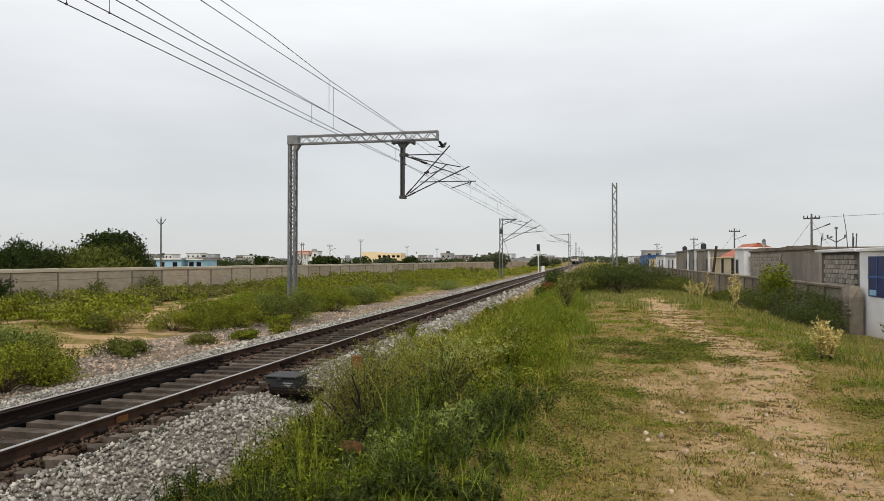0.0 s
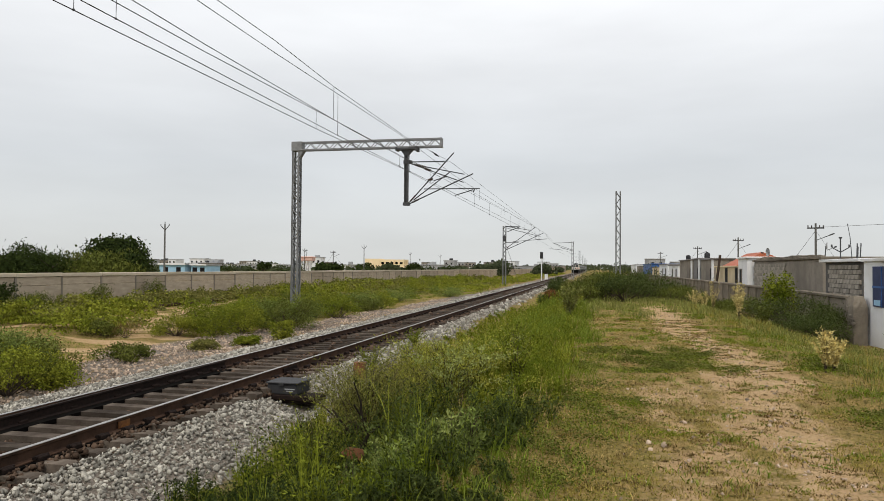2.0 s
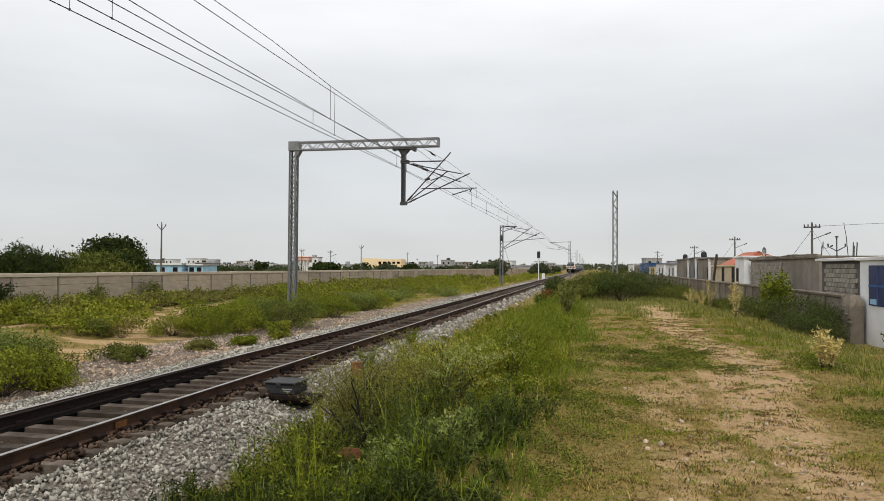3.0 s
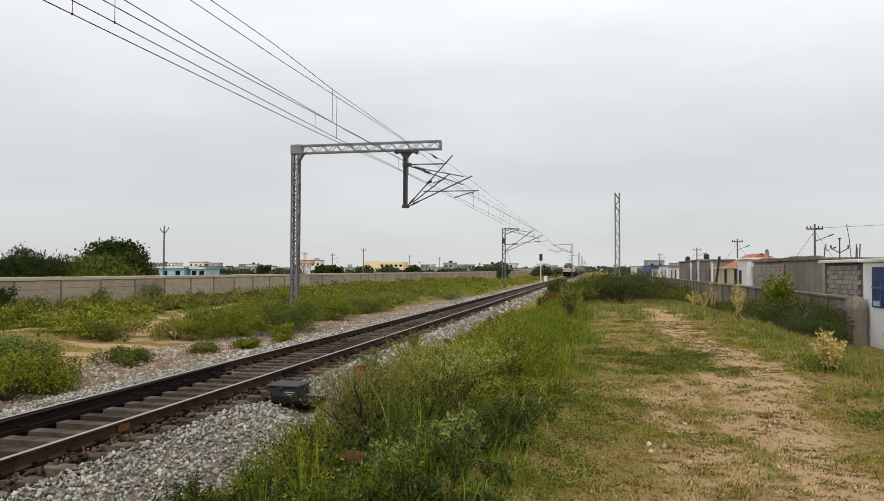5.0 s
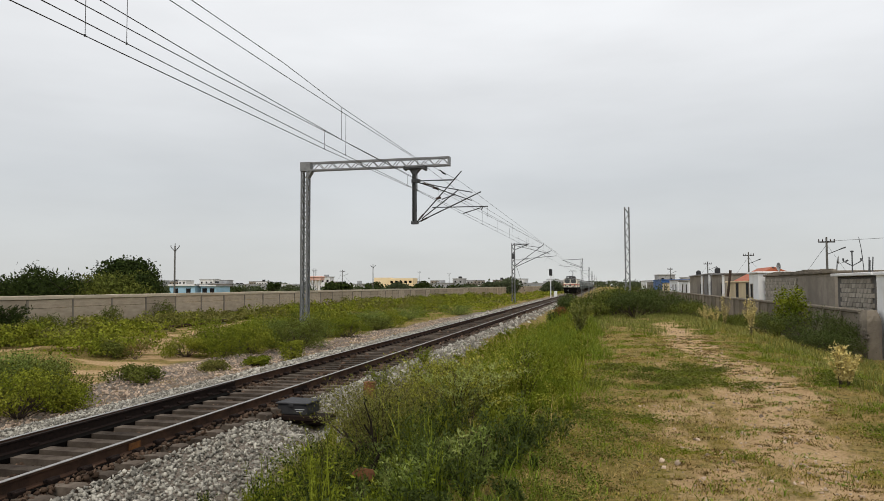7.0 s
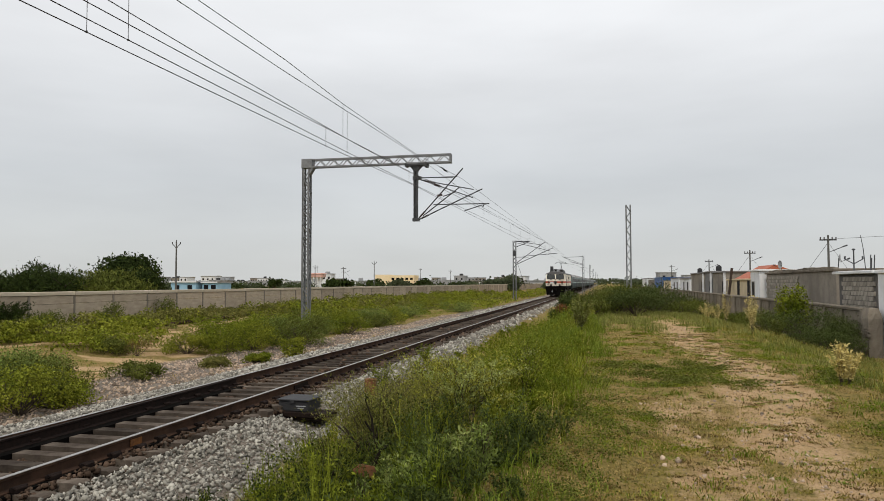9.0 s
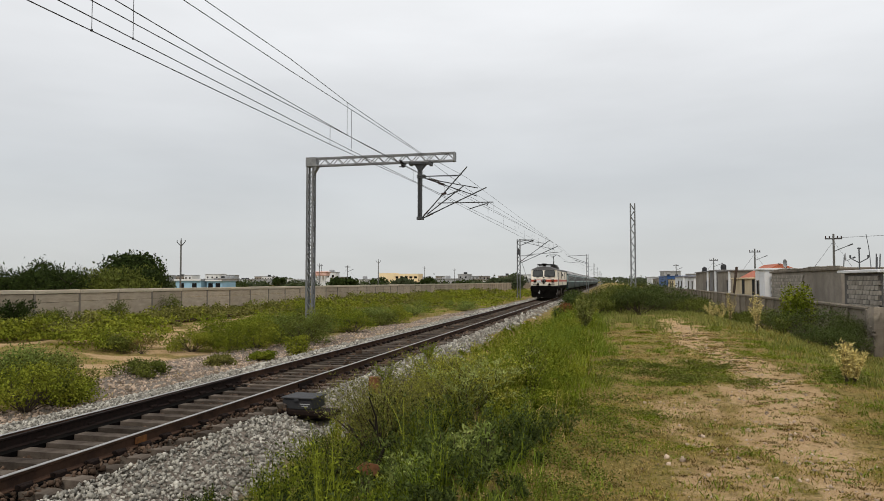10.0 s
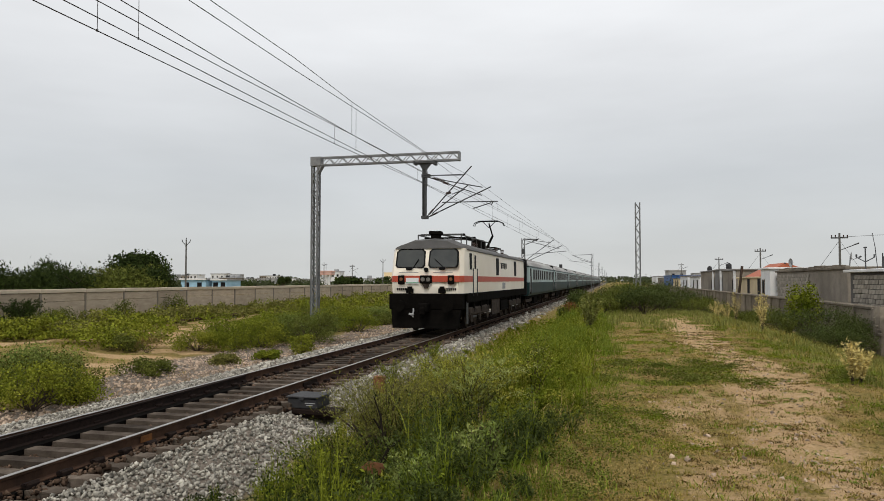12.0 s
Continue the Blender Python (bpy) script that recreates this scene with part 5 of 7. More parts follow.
def build_poles():
    for x, y, h, k in ((-62.5, 95, 8.8, "v"), (-66, 200, 8.8, "v"), (-75.6, 200, 7.4, "t"), (-85.7, 330, 9.4, "v"), (-71, 330, 8.4, "v"), (-91, 215, 8.2, "v")):
        utility_pole(x, y, h, k, "weathered concrete pole with a V-shaped crossarm" if k == "v" else "weathered concrete pole with a straight crossarm")
    for x, y, h in ((24.0, 85, 7.85), (23.5, 125, 8.0), (22.6, 165, 7.75), (21, 235, 8.1)):
        utility_pole(x, y, h, "t", "dark concrete pole with a crossarm, street-lamp bracket and guys")
    w = thing("service_wire", 0, 0, 0, "thin wire running between the poles behind the houses", "wire")
    part("span", rods(((24.0, 85, 6.8), (44, 66, 6.9), 0.016), n=4), M_WIRE, w)
    a = thing("rooftop_antenna", 11.5, 36.9, 2.46, "three-pronged metal antenna pole on the shed roof", "antenna")
    part("mast", rods(((0, 0, 0), (0, 0, 1.22), 0.03), ((-0.07, 0, 1.18), (0.07, 0, 1.18), 0.035)), M_GALV_DARK, a)
    part("prongs", rods(((0, 0, 0.5), (-0.38, 0, 0.72), 0.022), ((0, 0, 0.5), (0.38, 0, 0.72), 0.022), ((-0.38, 0, 0.72), (-0.38, 0, 0.86), 0.04), ((0.38, 0, 0.72), (0.38, 0, 0.86), 0.04)), M_GALV_DARK, a)
    s = thing("bent_rod", 11.72, 36.0, 2.46, "thin bent reinforcing rod standing on the shed roof", "rod")
    part("rod", rods(((0, 0, 0), (-0.1, 0, 1.2), 0.018), ((-0.1, 0, 1.2), (-0.2, 0, 1.8), 0.015)), M_GALV_DARK, s)
    s = thing("reinforcing_bars", 11.5, 34.8, 2.46, "stub of reinforcing bars on the roof", "rod")
    part("bars", rods(((0, 0, 0), (0.03, 0, 0.85), 0.025), ((0.14, 0, 0), (0.2, 0.05, 0.85), 0.025), ((0.08, 0.1, 0), (0.1, 0.1, 0.7), 0.02)), M_GALV_DARK, s)


def town_house(name, x, y, w, h, m, label, storeys=1, rz=0.0, dep=9.0, base=-0.6):
    """A plain flat-roofed house far off, whose windowed front looks towards smaller y."""
    t = thing(name, x, y, base, label, "house", rz=rz)
    part("wall", boxes((-w / 2, w / 2, 0, dep, 0, h)), m, t)
    part("roof", boxes((-w / 2 - 0.3, w / 2 + 0.3, -0.3, dep + 0.3, h, h + 0.3)), M_HAZE_GREY, t)
    n = max(2, int(w / 2.6))
    for s in range(storeys):
        z = h / storeys * s + 1.0
        for k in range(n):
            xx = -w / 2 + w * (k + 0.5) / n
            part("window", boxes((xx - 0.55, xx + 0.55, -0.05, 0.1, z, z + 1.25)), M_DARK, t)
    return t


def build_town():
    rs = np.random.RandomState(21)
    # yellow two-storey school with open verandas
    s = thing("yellow_school", -116.5, 390, -0.6, "pale yellow two-storey building with open window bays", "school building")
    part("wall", boxes((-11.6, -2.9, 0, 10, 0, 7.3)), M_YELLOW, s)
    part("back_wall", boxes((-2.9, 11.4, 2.2, 10, 0, 6.4)), M_YELLOW, s)
    part("floor_slab", boxes((-2.9, 11.6, -0.2, 2.2, 2.5, 4.2), (-2.9, 11.6, -0.2, 2.2, 0, 1.1), (-2.9, 11.6, -0.2, 10, 5.5, 6.9)), M_YELLOW, s)
    for k in range(6):
        part("pier", boxes((-2.9 + k * 2.75, -2.0 + k * 2.75, -0.1, 0.6, 0.8, 6.0)), M_YELLOW, s)
    # black sheet before the back wall paints in the verandas' shade
    part("shade", boxes((-2.9, 11.4, 2.1, 2.19, 0.8, 6.0)), M_DARK, s)
    # blue houses beyond the wall
    b = town_house("blue_house", -90.2, 140, 6.2, 2.8, M_BLUE, "light blue single-storey house", dep=6)
    part("parapet", boxes((-3.3, 3.3, -0.4, -0.25, 2.8, 3.15)), M_HAZE_WHITE, b)
    b = town_house("blue_house", -84.4, 141, 3.6, 2.7, M_BLUE, "light blue single-storey house", dep=6)
    part("parapet", boxes((-2.0, 2.0, -0.4, -0.25, 2.7, 3.0)), M_HAZE_WHITE, b)
    # water tower on legs
    t = thing("water_tower", -92.4, 220, -0.6, "terracotta and cream water tank raised on columns", "water tower")
    for xx in (-1.9, -0.65, 0.65, 1.9):
        part("column", loft([[(xx * q - 0.28, -0.3, z), (xx * q + 0.28, -0.3, z), (xx * q + 0.28, 0.3, z), (xx * q - 0.28, 0.3, z)] for q, z in ((0.62, 0), (0.62, 2.8), (1.0, 4.5))]), M_HAZE_WHITE, t)
    part("brace", boxes((-1.4, 1.4, -0.2, 0.2, 2.5, 2.75)), M_HAZE_WHITE, t)
    part("tank", boxes((-2.5, 2.5, -1.4, 1.4, 4.5, 5.9), (-2.8, 2.8, -1.6, 1.6, 5.5, 5.8), bev=0.1), M_TOWER, t)
    part("mast", rods(((0, 0, 5.9), (0, 0, 8.1), 0.08), ((-0.5, 0, 7.9), (0.5, 0, 7.9), 0.06)), M_GALV_DARK, t)
    mats = [M_HAZE_WHITE, M_HAZE_WHITE, M_HAZE_GREY, M_HAZE_GREY, M_HAZE_WHITE, M_PLASTER]
    for k in range(150):
        y = rs.uniform(330, 700)
        ang = radians(rs.uniform(-42, -2.5) if k < 134 else rs.uniform(2.2, 10.0))
        if -18.5 < math.degrees(ang) < -13.0 and y < 440:
            y = rs.uniform(450, 700)
        x = y * math.tan(ang)
        st = rs.choice([1, 1, 1, 1, 2])
        town_house("town_house", x, y, rs.uniform(5, 12), 3.2 * st + rs.uniform(-0.2, 0.9), mats[rs.randint(len(mats))],
                   "far flat-roofed %s town house" % ("two-storey" if st == 2 else "single-storey"), st, rs.uniform(-12, 12))
        if k % 3 == 0:
            tank = thing("rooftop_tank", x + 1.0, y + 3.0, 3.2 * st + 0.3, "dark water tank on a far flat roof", "water tank", "rooftop tanks")
            part("tank", boxes((-1.1, 1.1, -1.0, 1.0, -1.2, 1.3), bev=0.2), M_HAZE_GREY if k % 2 else M_BOX, tank)


build_poles()
build_town()

# ---- trees, bushes and grass ----


def limb_mesh(base, tips, r, rs):
    bm = bmesh.new()
    for tip in tips:
        a, b = Vector(base), Vector(tip)
        mid_ = a.lerp(b, 0.5) + Vector(rs.uniform(-0.12, 0.12, 3)) * (b - a).length
        rod(bm, a, mid_, r, 5, r * 0.7)
        rod(bm, mid_, b, r * 0.7, 5, r * 0.25)
        for _ in range(2):
            c = mid_.lerp(b, rs.uniform(0.2, 0.8)); e = c + Vector(rs.normal(size=3)) * (b - a).length * 0.22 + Vector((0, 0, 0.1)) * (b - a).length
            rod(bm, c, e, r * 0.4, 4, r * 0.15)
    return bm


def plant(name, x, y, h, rad, n, leaf, material, seed, label, category="bush", lobes=7, base_z=None, trunk=0.03, flat=1.0, aspect=0.28, droop=0.0, group="", low=0.15, up=0.5, lobe=(0.26, 0.50)):
    """Stems from one foot to several uneven clumps of small leaves."""
    rs = np.random.RandomState(seed)
    z0 = float(ground_z(x, y)) if base_z is None else base_z
    p = thing(name, x, y, z0, label, category, group)
    c = []
    for k in range(lobes):
        a, q = rs.uniform(0, 6.28), rs.uniform(0.15, 0.75) ** 0.7
        c.append((math.cos(a) * q * rad, math.sin(a) * q * rad, h * rs.uniform(low + 0.15, 0.85) * (1 - 0.35 * q)))
    c = np.array(c)
    sz = rs.uniform(*lobe, lobes)
    pick = rs.choice(lobes, n, p=sz ** 2 / (sz ** 2).sum())
    d = rs.normal(size=(n, 3)); d[:, 2] += 0.25; d /= np.linalg.norm(d, axis=1)[:, None]
    rr = (1 - 0.5 * rs.rand(n) ** 1.6) * (1 + 0.13 * rs.normal(size=n))
    pts = c[pick] + d * (rr * sz[pick])[:, None] * np.array([rad, rad, h * 0.55 * flat])
    # small twigs stand out of the outline in tufts
    tuft = rs.normal(size=(60, 3)); tuft /= np.linalg.norm(tuft, axis=1)[:, None]
    near = (d @ tuft.T).max(1)
    pts = pts + d * (0.22 * rad * np.clip((near - 0.95) / 0.05, 0, 1) * rs.rand(n))[:, None]
    pts[:, 2] = np.abs(pts[:, 2] - 0.02) + 0.02
    look_out = d + np.array([0, 0, 0.35])
    dirs = np.cross(d, rs.normal(size=(n, 3))) + 0.35 * d + np.array([0, 0, up - 0.3 - droop])
    L = leaf * rs.uniform(0.6, 1.3, n)
    np_mesh("crown" if category == "tree" else "foliage", *leaves(pts, dirs, L, L * aspect, rs, look_out), material, p)
    part("trunk" if category == "tree" else "stem", limb_mesh((0, 0, -0.05), [tuple(q) for q in c], trunk, rs), M_BARK, p)
    return p


def sprays(x, y, h, reach, stems, per, leaf, rs, aspect=0.2, z=None, bend=0.5, bare_foot=0.18):
    """Arching thin stems from one foot with small leaves along them: (leaf mesh, stem mesh) arrays."""
    z0 = ground_z(x, y) if z is None else z
    a = rs.uniform(0, 6.28, stems)
    hh, rr = h * rs.uniform(0.55, 1.05, stems), reach * rs.uniform(0.15, 1.0, stems)
    foot = np.stack([x + rs.normal(0, 0.06 * reach, stems), y + rs.normal(0, 0.06 * reach, stems), np.full(stems, float(z0))], 1)
    out_ = np.stack([np.cos(a), np.sin(a), np.zeros(stems)], 1)

    def along(s):
        return foot[:, None] + out_[:, None] * (rr[:, None] * s ** 1.5)[..., None] + np.array([0, 0, 1.0]) * (hh[:, None] * (s * (1 + bend * 0.5) - bend * 0.5 * s ** 3))[..., None]
    s = rs.uniform(bare_foot, 1.0, (stems, per)) ** 0.8
    pts = along(s).reshape(-1, 3)
    pts += rs.normal(0, 0.02 * h, pts.shape)
    n = len(pts)
    d = np.repeat(out_, per, 0) * 0.5 + rs.normal(size=(n, 3)) * 0.7 + np.array([0, 0, 0.45])
    L = leaf * rs.uniform(0.55, 1.35, n)
    lf = leaves(pts, d, L, L * aspect, rs, np.repeat(out_, per, 0) * 0.35 + np.array([0, 0, 0.8]))
    q = along(np.broadcast_to(np.linspace(0, 1, 4), (stems, 4)))
    side = np.stack([-np.sin(a), np.cos(a), np.zeros(stems)], 1)[:, None] * (0.004 * np.linspace(1.4, 0.4, 4))[None, :, None] * max(1.0, h)
    v = np.stack([q - side, q + side], 2).reshape(-1, 3)
    base = (np.arange(stems)[:, None] * 8 + np.arange(3)[None] * 2).ravel()
    f = np.stack([np.stack([base, base + 1, base + 3], 1), np.stack([base, base + 3, base + 2], 1)], 1).reshape(-1, 3)
    return lf, (v, f)


def spray_bush(name, x, y, h, reach, stems, per, leaf, material, seed, label, category="bush", aspect=0.2, group="", bend=0.5, woody=0.014, bare_foot=0.18):
    rs = np.random.RandomState(seed)
    z0 = float(ground_z(x, y))
    p = thing(name, x, y, z0, label, category, group)
    lf, st = sprays(0, 0, h, reach, stems, per, leaf, rs, aspect, 0.0, bend, bare_foot)
    tagged(np_mesh("foliage", *lf, material, p), kind="stuff")
    tagged(np_mesh("spray", *st, M_BARK, p), kind="stuff")
    if woody:
        tips = [(reach * 0.45 * math.cos(k * 1.3 + seed), reach * 0.45 * math.sin(k * 1.3 + seed), h * 0.55) for k in range(5)]
        part("stem", limb_mesh((0, 0, -0.05), tips, woody, rs), M_BARK, p)
    return p


def grass_clump(x, y, h, r, n, material, seed):
    """A rounded clump of long soft blades, tallest in the middle."""
    rs = np.random.RandomState(seed)
    p = thing("grass_clump", x, y, float(ground_z(x, y)), "dense soft clump of long green grass on the slope", "grass clump", "grass clumps on the slope")
    a, q = rs.uniform(0, 6.28, n), r * rs.rand(n) ** 0.6
    tall = h * (1.05 - 0.5 * (q / r) ** 2) * rs.uniform(0.6, 1.1, n)
    pts = np.stack([q * np.cos(a), q * np.sin(a), np.full(n, -0.03)], 1)
    pts[:, 2] += ground_z(x + pts[:, 0], y + pts[:, 1]) - float(ground_z(x, y))
    wid = 0.0036 * rs.uniform(0.7, 1.3, n) * np.interp(y, [8, 30], [1.0, 2.2])
    tagged(np_mesh("blade", *blades(pts, tall, wid, rs.uniform(0.3, 1.0, n), rs), material, p), kind="stuff")
    return p


def build_trees():
    # dark round tree beyond the west wall, and a feathery thicket beside it
    plant("tree", -56.0, 75, 6.3, 3.5, 17000, 0.34, L_DARK, 34, "dense dark green round-crowned tree behind the wall", "tree", 26, -0.6, 0.22, 1.0, 0.4, low=0.2)
    for k, (x, y, h, r) in enumerate(((-47.0, 52, 4.6, 3.0), (-43.2, 54, 4.3, 2.6), (-50.5, 56, 4.7, 3.2), (-40, 55, 3.9, 2.4), (-45, 60, 4.5, 3), (-54, 60, 4.5, 3.2), (-50, 64, 4.0, 3.0), (-35.5, 47, 3.5, 1.9), (-52.5, 50, 5.2, 3.4), (-56.5, 52, 5.6, 3.6), (-61, 52, 5.6, 4.0), (-48, 47, 4.4, 2.6), (-42.5, 47, 4.2, 2.6))):
        plant("thorn_tree", x, y, h * 1.1, r, 3600, 0.34, L_SHRUB if k % 3 == 1 else L_DARK, 40 + k, "feathery green thorn tree leaning over the wall", "tree", 11, -0.6, 0.09, 0.7, 0.16, group="thorn trees behind the wall")
    rs = np.random.RandomState(77)
    for k in range(64):
        y = rs.uniform(240, 520)
        ang = radians(rs.uniform(-44, -1.8) if k < 48 else rs.uniform(1.6, 13))
        plant("far_tree", y * math.tan(ang), y, rs.uniform(2.8, 4.6), rs.uniform(2.5, 5), 360, 0.9, L_FAR if k % 3 else L_DARK, 100 + k, "dark green tree on the far skyline", "tree", 8, -0.6, 0.15, 0.9, 0.5, group="far trees")
    for x, y, h, r in ((-26, 205, 4.6, 4.5), (-31, 215, 4.2, 4), (-17, 260, 4.4, 4.2), (14, 430, 5.5, 10), (30, 460, 5, 12), (52, 430, 5, 10), (-58, 150, 3.6, 3), (-75, 260, 4, 5)):
        plant("far_tree", x, y, h, r, 1500, 0.7, L_DARK if y < 200 else L_FAR, int(y + h), "dark green tree on the far skyline", "tree", 10, -0.6, 0.2, 0.9, 0.5, group="far trees")


def build_tree_belt():
    """The low wooded skyline all round the plain."""
    rs = np.random.RandomState(55)
    n = 26000
    ang = rs.uniform(-1.25, 1.1, n)
    dist = rs.uniform(760, 900, n)
    top = 4.2 + 2.2 * smooth_noise(ang * 400, ang * 170, 60, 66) + 1.2 * smooth_noise(ang * 400, ang * 90, 17, 67)
    pts = np.stack([dist * np.sin(ang), dist * np.cos(ang), -0.6 + np.clip(top, 1.5, 9) * rs.rand(n) ** 0.7], 1)
    L = rs.uniform(1.6, 3.2, n)
    tagged(np_mesh("far_woods", *leaves(pts, rs.normal(size=(n, 3)) + np.array([0, 0, 0.4]), L, L * 0.45, rs), L_FAR), "low belt of far haze-greyed green trees on the horizon", "trees", kind="stuff")


def build_middle_scrub():
    """Low trees and scrub scattered over the plain between the boundary walls and the town."""
    rs = np.random.RandomState(58)
    chunks, dark = [], []
    for k in range(330):
        west_ = k < 290
        ang = radians(rs.uniform(-47, -5.5) if west_ else rs.uniform(1.4, 12))
        dist = rs.uniform(150, 380)
        x, y = dist * math.tan(ang), dist
        if (west_ and x > -31) or (not west_ and x < 24) or (-30 < math.degrees(ang) < -25.5 and dist < 260) or (-17.5 < math.degrees(ang) < -14.5):
            continue
        n, r, h = 90, rs.uniform(2.0, 6.0), rs.uniform(1.2, 3.6)
        d = rs.normal(size=(n, 3)); d /= np.linalg.norm(d, axis=1)[:, None]; d[:, 2] = np.abs(d[:, 2])
        pts = np.array([x, y, -0.6]) + d * (1 - 0.5 * rs.rand(n, 1)) * np.array([r, r, h]) * (1 + 0.15 * rs.normal(size=(n, 1)))
        L = rs.uniform(0.6, 1.3, n) * dist / 300
        (dark if k % 3 == 0 else chunks).append(leaves(pts, np.cross(d, rs.normal(size=(n, 3))), L, L * 0.45, rs, d))
    verge = []
    for k in range(300):
        y = 75 + 300 * rs.rand() ** 1.3
        x = rs.uniform(-26, -12.2 - 0.004 * y) if k % 4 else rs.uniform(1.5, 9)
        n, r, h = 70, rs.uniform(0.5, 1.8), rs.uniform(0.3, 0.95)
        d = rs.normal(size=(n, 3)); d /= np.linalg.norm(d, axis=1)[:, None]; d[:, 2] = np.abs(d[:, 2])
        pts = np.array([x, y, -0.62]) + d * (1 - 0.5 * rs.rand(n, 1)) * np.array([r, r, h]) * (1 + 0.15 * rs.normal(size=(n, 1)))
        L = rs.uniform(0.6, 1.3, n) * (0.12 + y * 0.0011)
        verge.append(leaves(pts, np.cross(d, rs.normal(size=(n, 3))), L, L * 0.4, rs, d))
    tagged(np_mesh("verge_scrub", *joined(verge), L_SCRUB), "low green scrub on the verges far along the line", "scrub", kind="stuff")
    tagged(np_mesh("far_scrub", *joined(chunks), L_FAR), "haze-greyed green scrub and low trees on the plain", "scrub", kind="stuff")
    tagged(np_mesh("far_scrub", *joined(dark), L_DARK), "dark green scrub and low trees on the plain", "scrub", kind="stuff")


def patch_noise(x, y):
    return float(smooth_noise(np.array(x), np.array(y), 14.0, 120))


def build_bushes():
    # feathery bushes on the slope towards the ballast
    lab = "feathery yellow-green bush with thin dark stems on the slope"
    for k, (x, y, h, r, n) in enumerate(((-2.48, 7.7, 1.05, 0.95, 190), (-3.0, 10.2, 1.0, 0.85, 150), (-2.2, 9.7, 1.0, 1.1, 150), (-3.5, 12.2, 0.95, 0.9, 110), (-3.1, 9.2, 0.9, 0.8, 90), (-1.75, 8.6, 0.85, 0.9, 110), (-2.9, 7.2, 0.8, 0.7, 90))):
        spray_bush("feathery_bush", x, y, h, r, n, 62, 0.030, L_DUSTY if k == 0 else L_SHRUB if k == 6 else L_FEATHERY, 5 + k, lab, aspect=0.17, group="feathery bushes", bend=0.7, woody=(0.036, 0.017, 0.017)[k] if k < 3 else 0.009, bare_foot=0.36 if k == 0 else 0.18)
    # the crooked dark main stem of the nearest bush
    st = thing("dead_branch", -2.2, 6.58, float(ground_z(-2.2, 6.58)) - 0.05, "crooked bare black branch standing in the bush", "branch")
    pts_ = [Vector(p) for p in ((0.02, 0, 0), (0.0, -0.02, 0.22), (0.10, -0.03, 0.44), (0.03, -0.02, 0.60), (0.01, 0.0, 0.74), (-0.07, 0.02, 0.93))]
    bm = bmesh.new()
    for i, (p, q) in enumerate(zip(pts_, pts_[1:])):
        rod(bm, p, q, 0.026 - 0.004 * i, 6, 0.022 - 0.004 * i)
    part("stem", bm, M_TWIG, st)
    part("twig", rods((pts_[2], (0.20, -0.02, 0.52), 0.012), ((0.20, -0.02, 0.52), (0.27, 0.0, 0.50), 0.008)), M_TWIG, st)
    part("twig", rods((pts_[3], (-0.05, -0.03, 0.72), 0.009)), M_TWIG, st)
    part("twig", rods((pts_[1], (-0.10, -0.05, 0.33), 0.010)), M_TWIG, st)
    # long pale sprays arching out over the slope
    for k, (x, y, h, r) in enumerate(((-1.62, 8.3, 0.75, 0.95), (-1.5, 9.0, 0.7, 0.9), (-2.0, 10.6, 0.8, 0.9))):
        spray_bush("arching_spray", x, y, h, r, 22, 80, 0.040, L_PALE, 900 + k, "pale feathery sprays arching out of the bush", "weed", 0.17, "arching sprays", 1.25, 0)
    for k in range(46):
        rs_ = np.random.RandomState(640 + k)
        x, y = rs_.uniform(-1.9, -0.8), rs_.uniform(5.2, 6.1)
        # every third weed stands farther west, its dark leaves standing in for shade
        if k % 3 == 0:
            x, y = rs_.uniform(-3.7, -2.7), rs_.uniform(6.3, 7.3)
        spray_bush("broad_leaved_weed", x, y, rs_.uniform(0.24, 0.42), 0.16, 13, 22, 0.048, (L_DARK, L_PALE, L_WEED)[k % 3] if k % 2 else L_MID if k % 3 == 0 else L_WEED, 60 + k, "pointed-leaved weed, pale green with shade-dark ones among them", "weed", 0.19, "weeds at the foot of the slope", 0.2, 0, 0.1)
    for k, (x, y, h) in enumerate(((-4.9, 15.5, 0.75), (-4.6, 17.5, 0.8), (-5.3, 21.0, 0.6), (-1.0, 9.4, 0.6), (-1.3, 11.8, 0.7), (-3.4, 13.4, 0.7), (-3.9, 14.6, 0.6), (-4.7, 19.6, 0.6))):
        spray_bush("weed_clump", x, y, h, h * 0.7, 50, 30, 0.045, L_FEATHERY if k > 4 else L_LUSH, 80 + k, "twiggy weed clump beside the ballast", "weed", 0.2, "weed clumps", 0.4, 0)
    # a thin dry plant that leans over the ballast
    spray_bush("dry_weed", -4.05, 10.9, 1.0, 0.55, 16, 26, 0.034, L_PALE, 96, "thin half-dry weed leaning over the ballast", "weed", 0.2, "", 0.4, 0)
    spray_bush("twiggy_weed", -4.75, 16.6, 0.55, 0.5, 40, 14, 0.03, L_DARK, 97, "dark leafless twiggy weed on the ballast", "weed", 0.14, "", 0.3, 0.006)
    # leafy undergrowth over the whole slope
    rs = np.random.RandomState(15)
    lush, pale, shade_toned, deep_shade_toned, stalk = [], [], [], [], []
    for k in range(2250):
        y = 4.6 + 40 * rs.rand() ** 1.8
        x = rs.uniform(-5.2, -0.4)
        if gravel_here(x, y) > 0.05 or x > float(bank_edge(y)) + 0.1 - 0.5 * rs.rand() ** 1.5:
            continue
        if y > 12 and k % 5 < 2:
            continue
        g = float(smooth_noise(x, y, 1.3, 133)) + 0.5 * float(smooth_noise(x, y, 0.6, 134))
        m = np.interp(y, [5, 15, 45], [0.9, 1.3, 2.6])
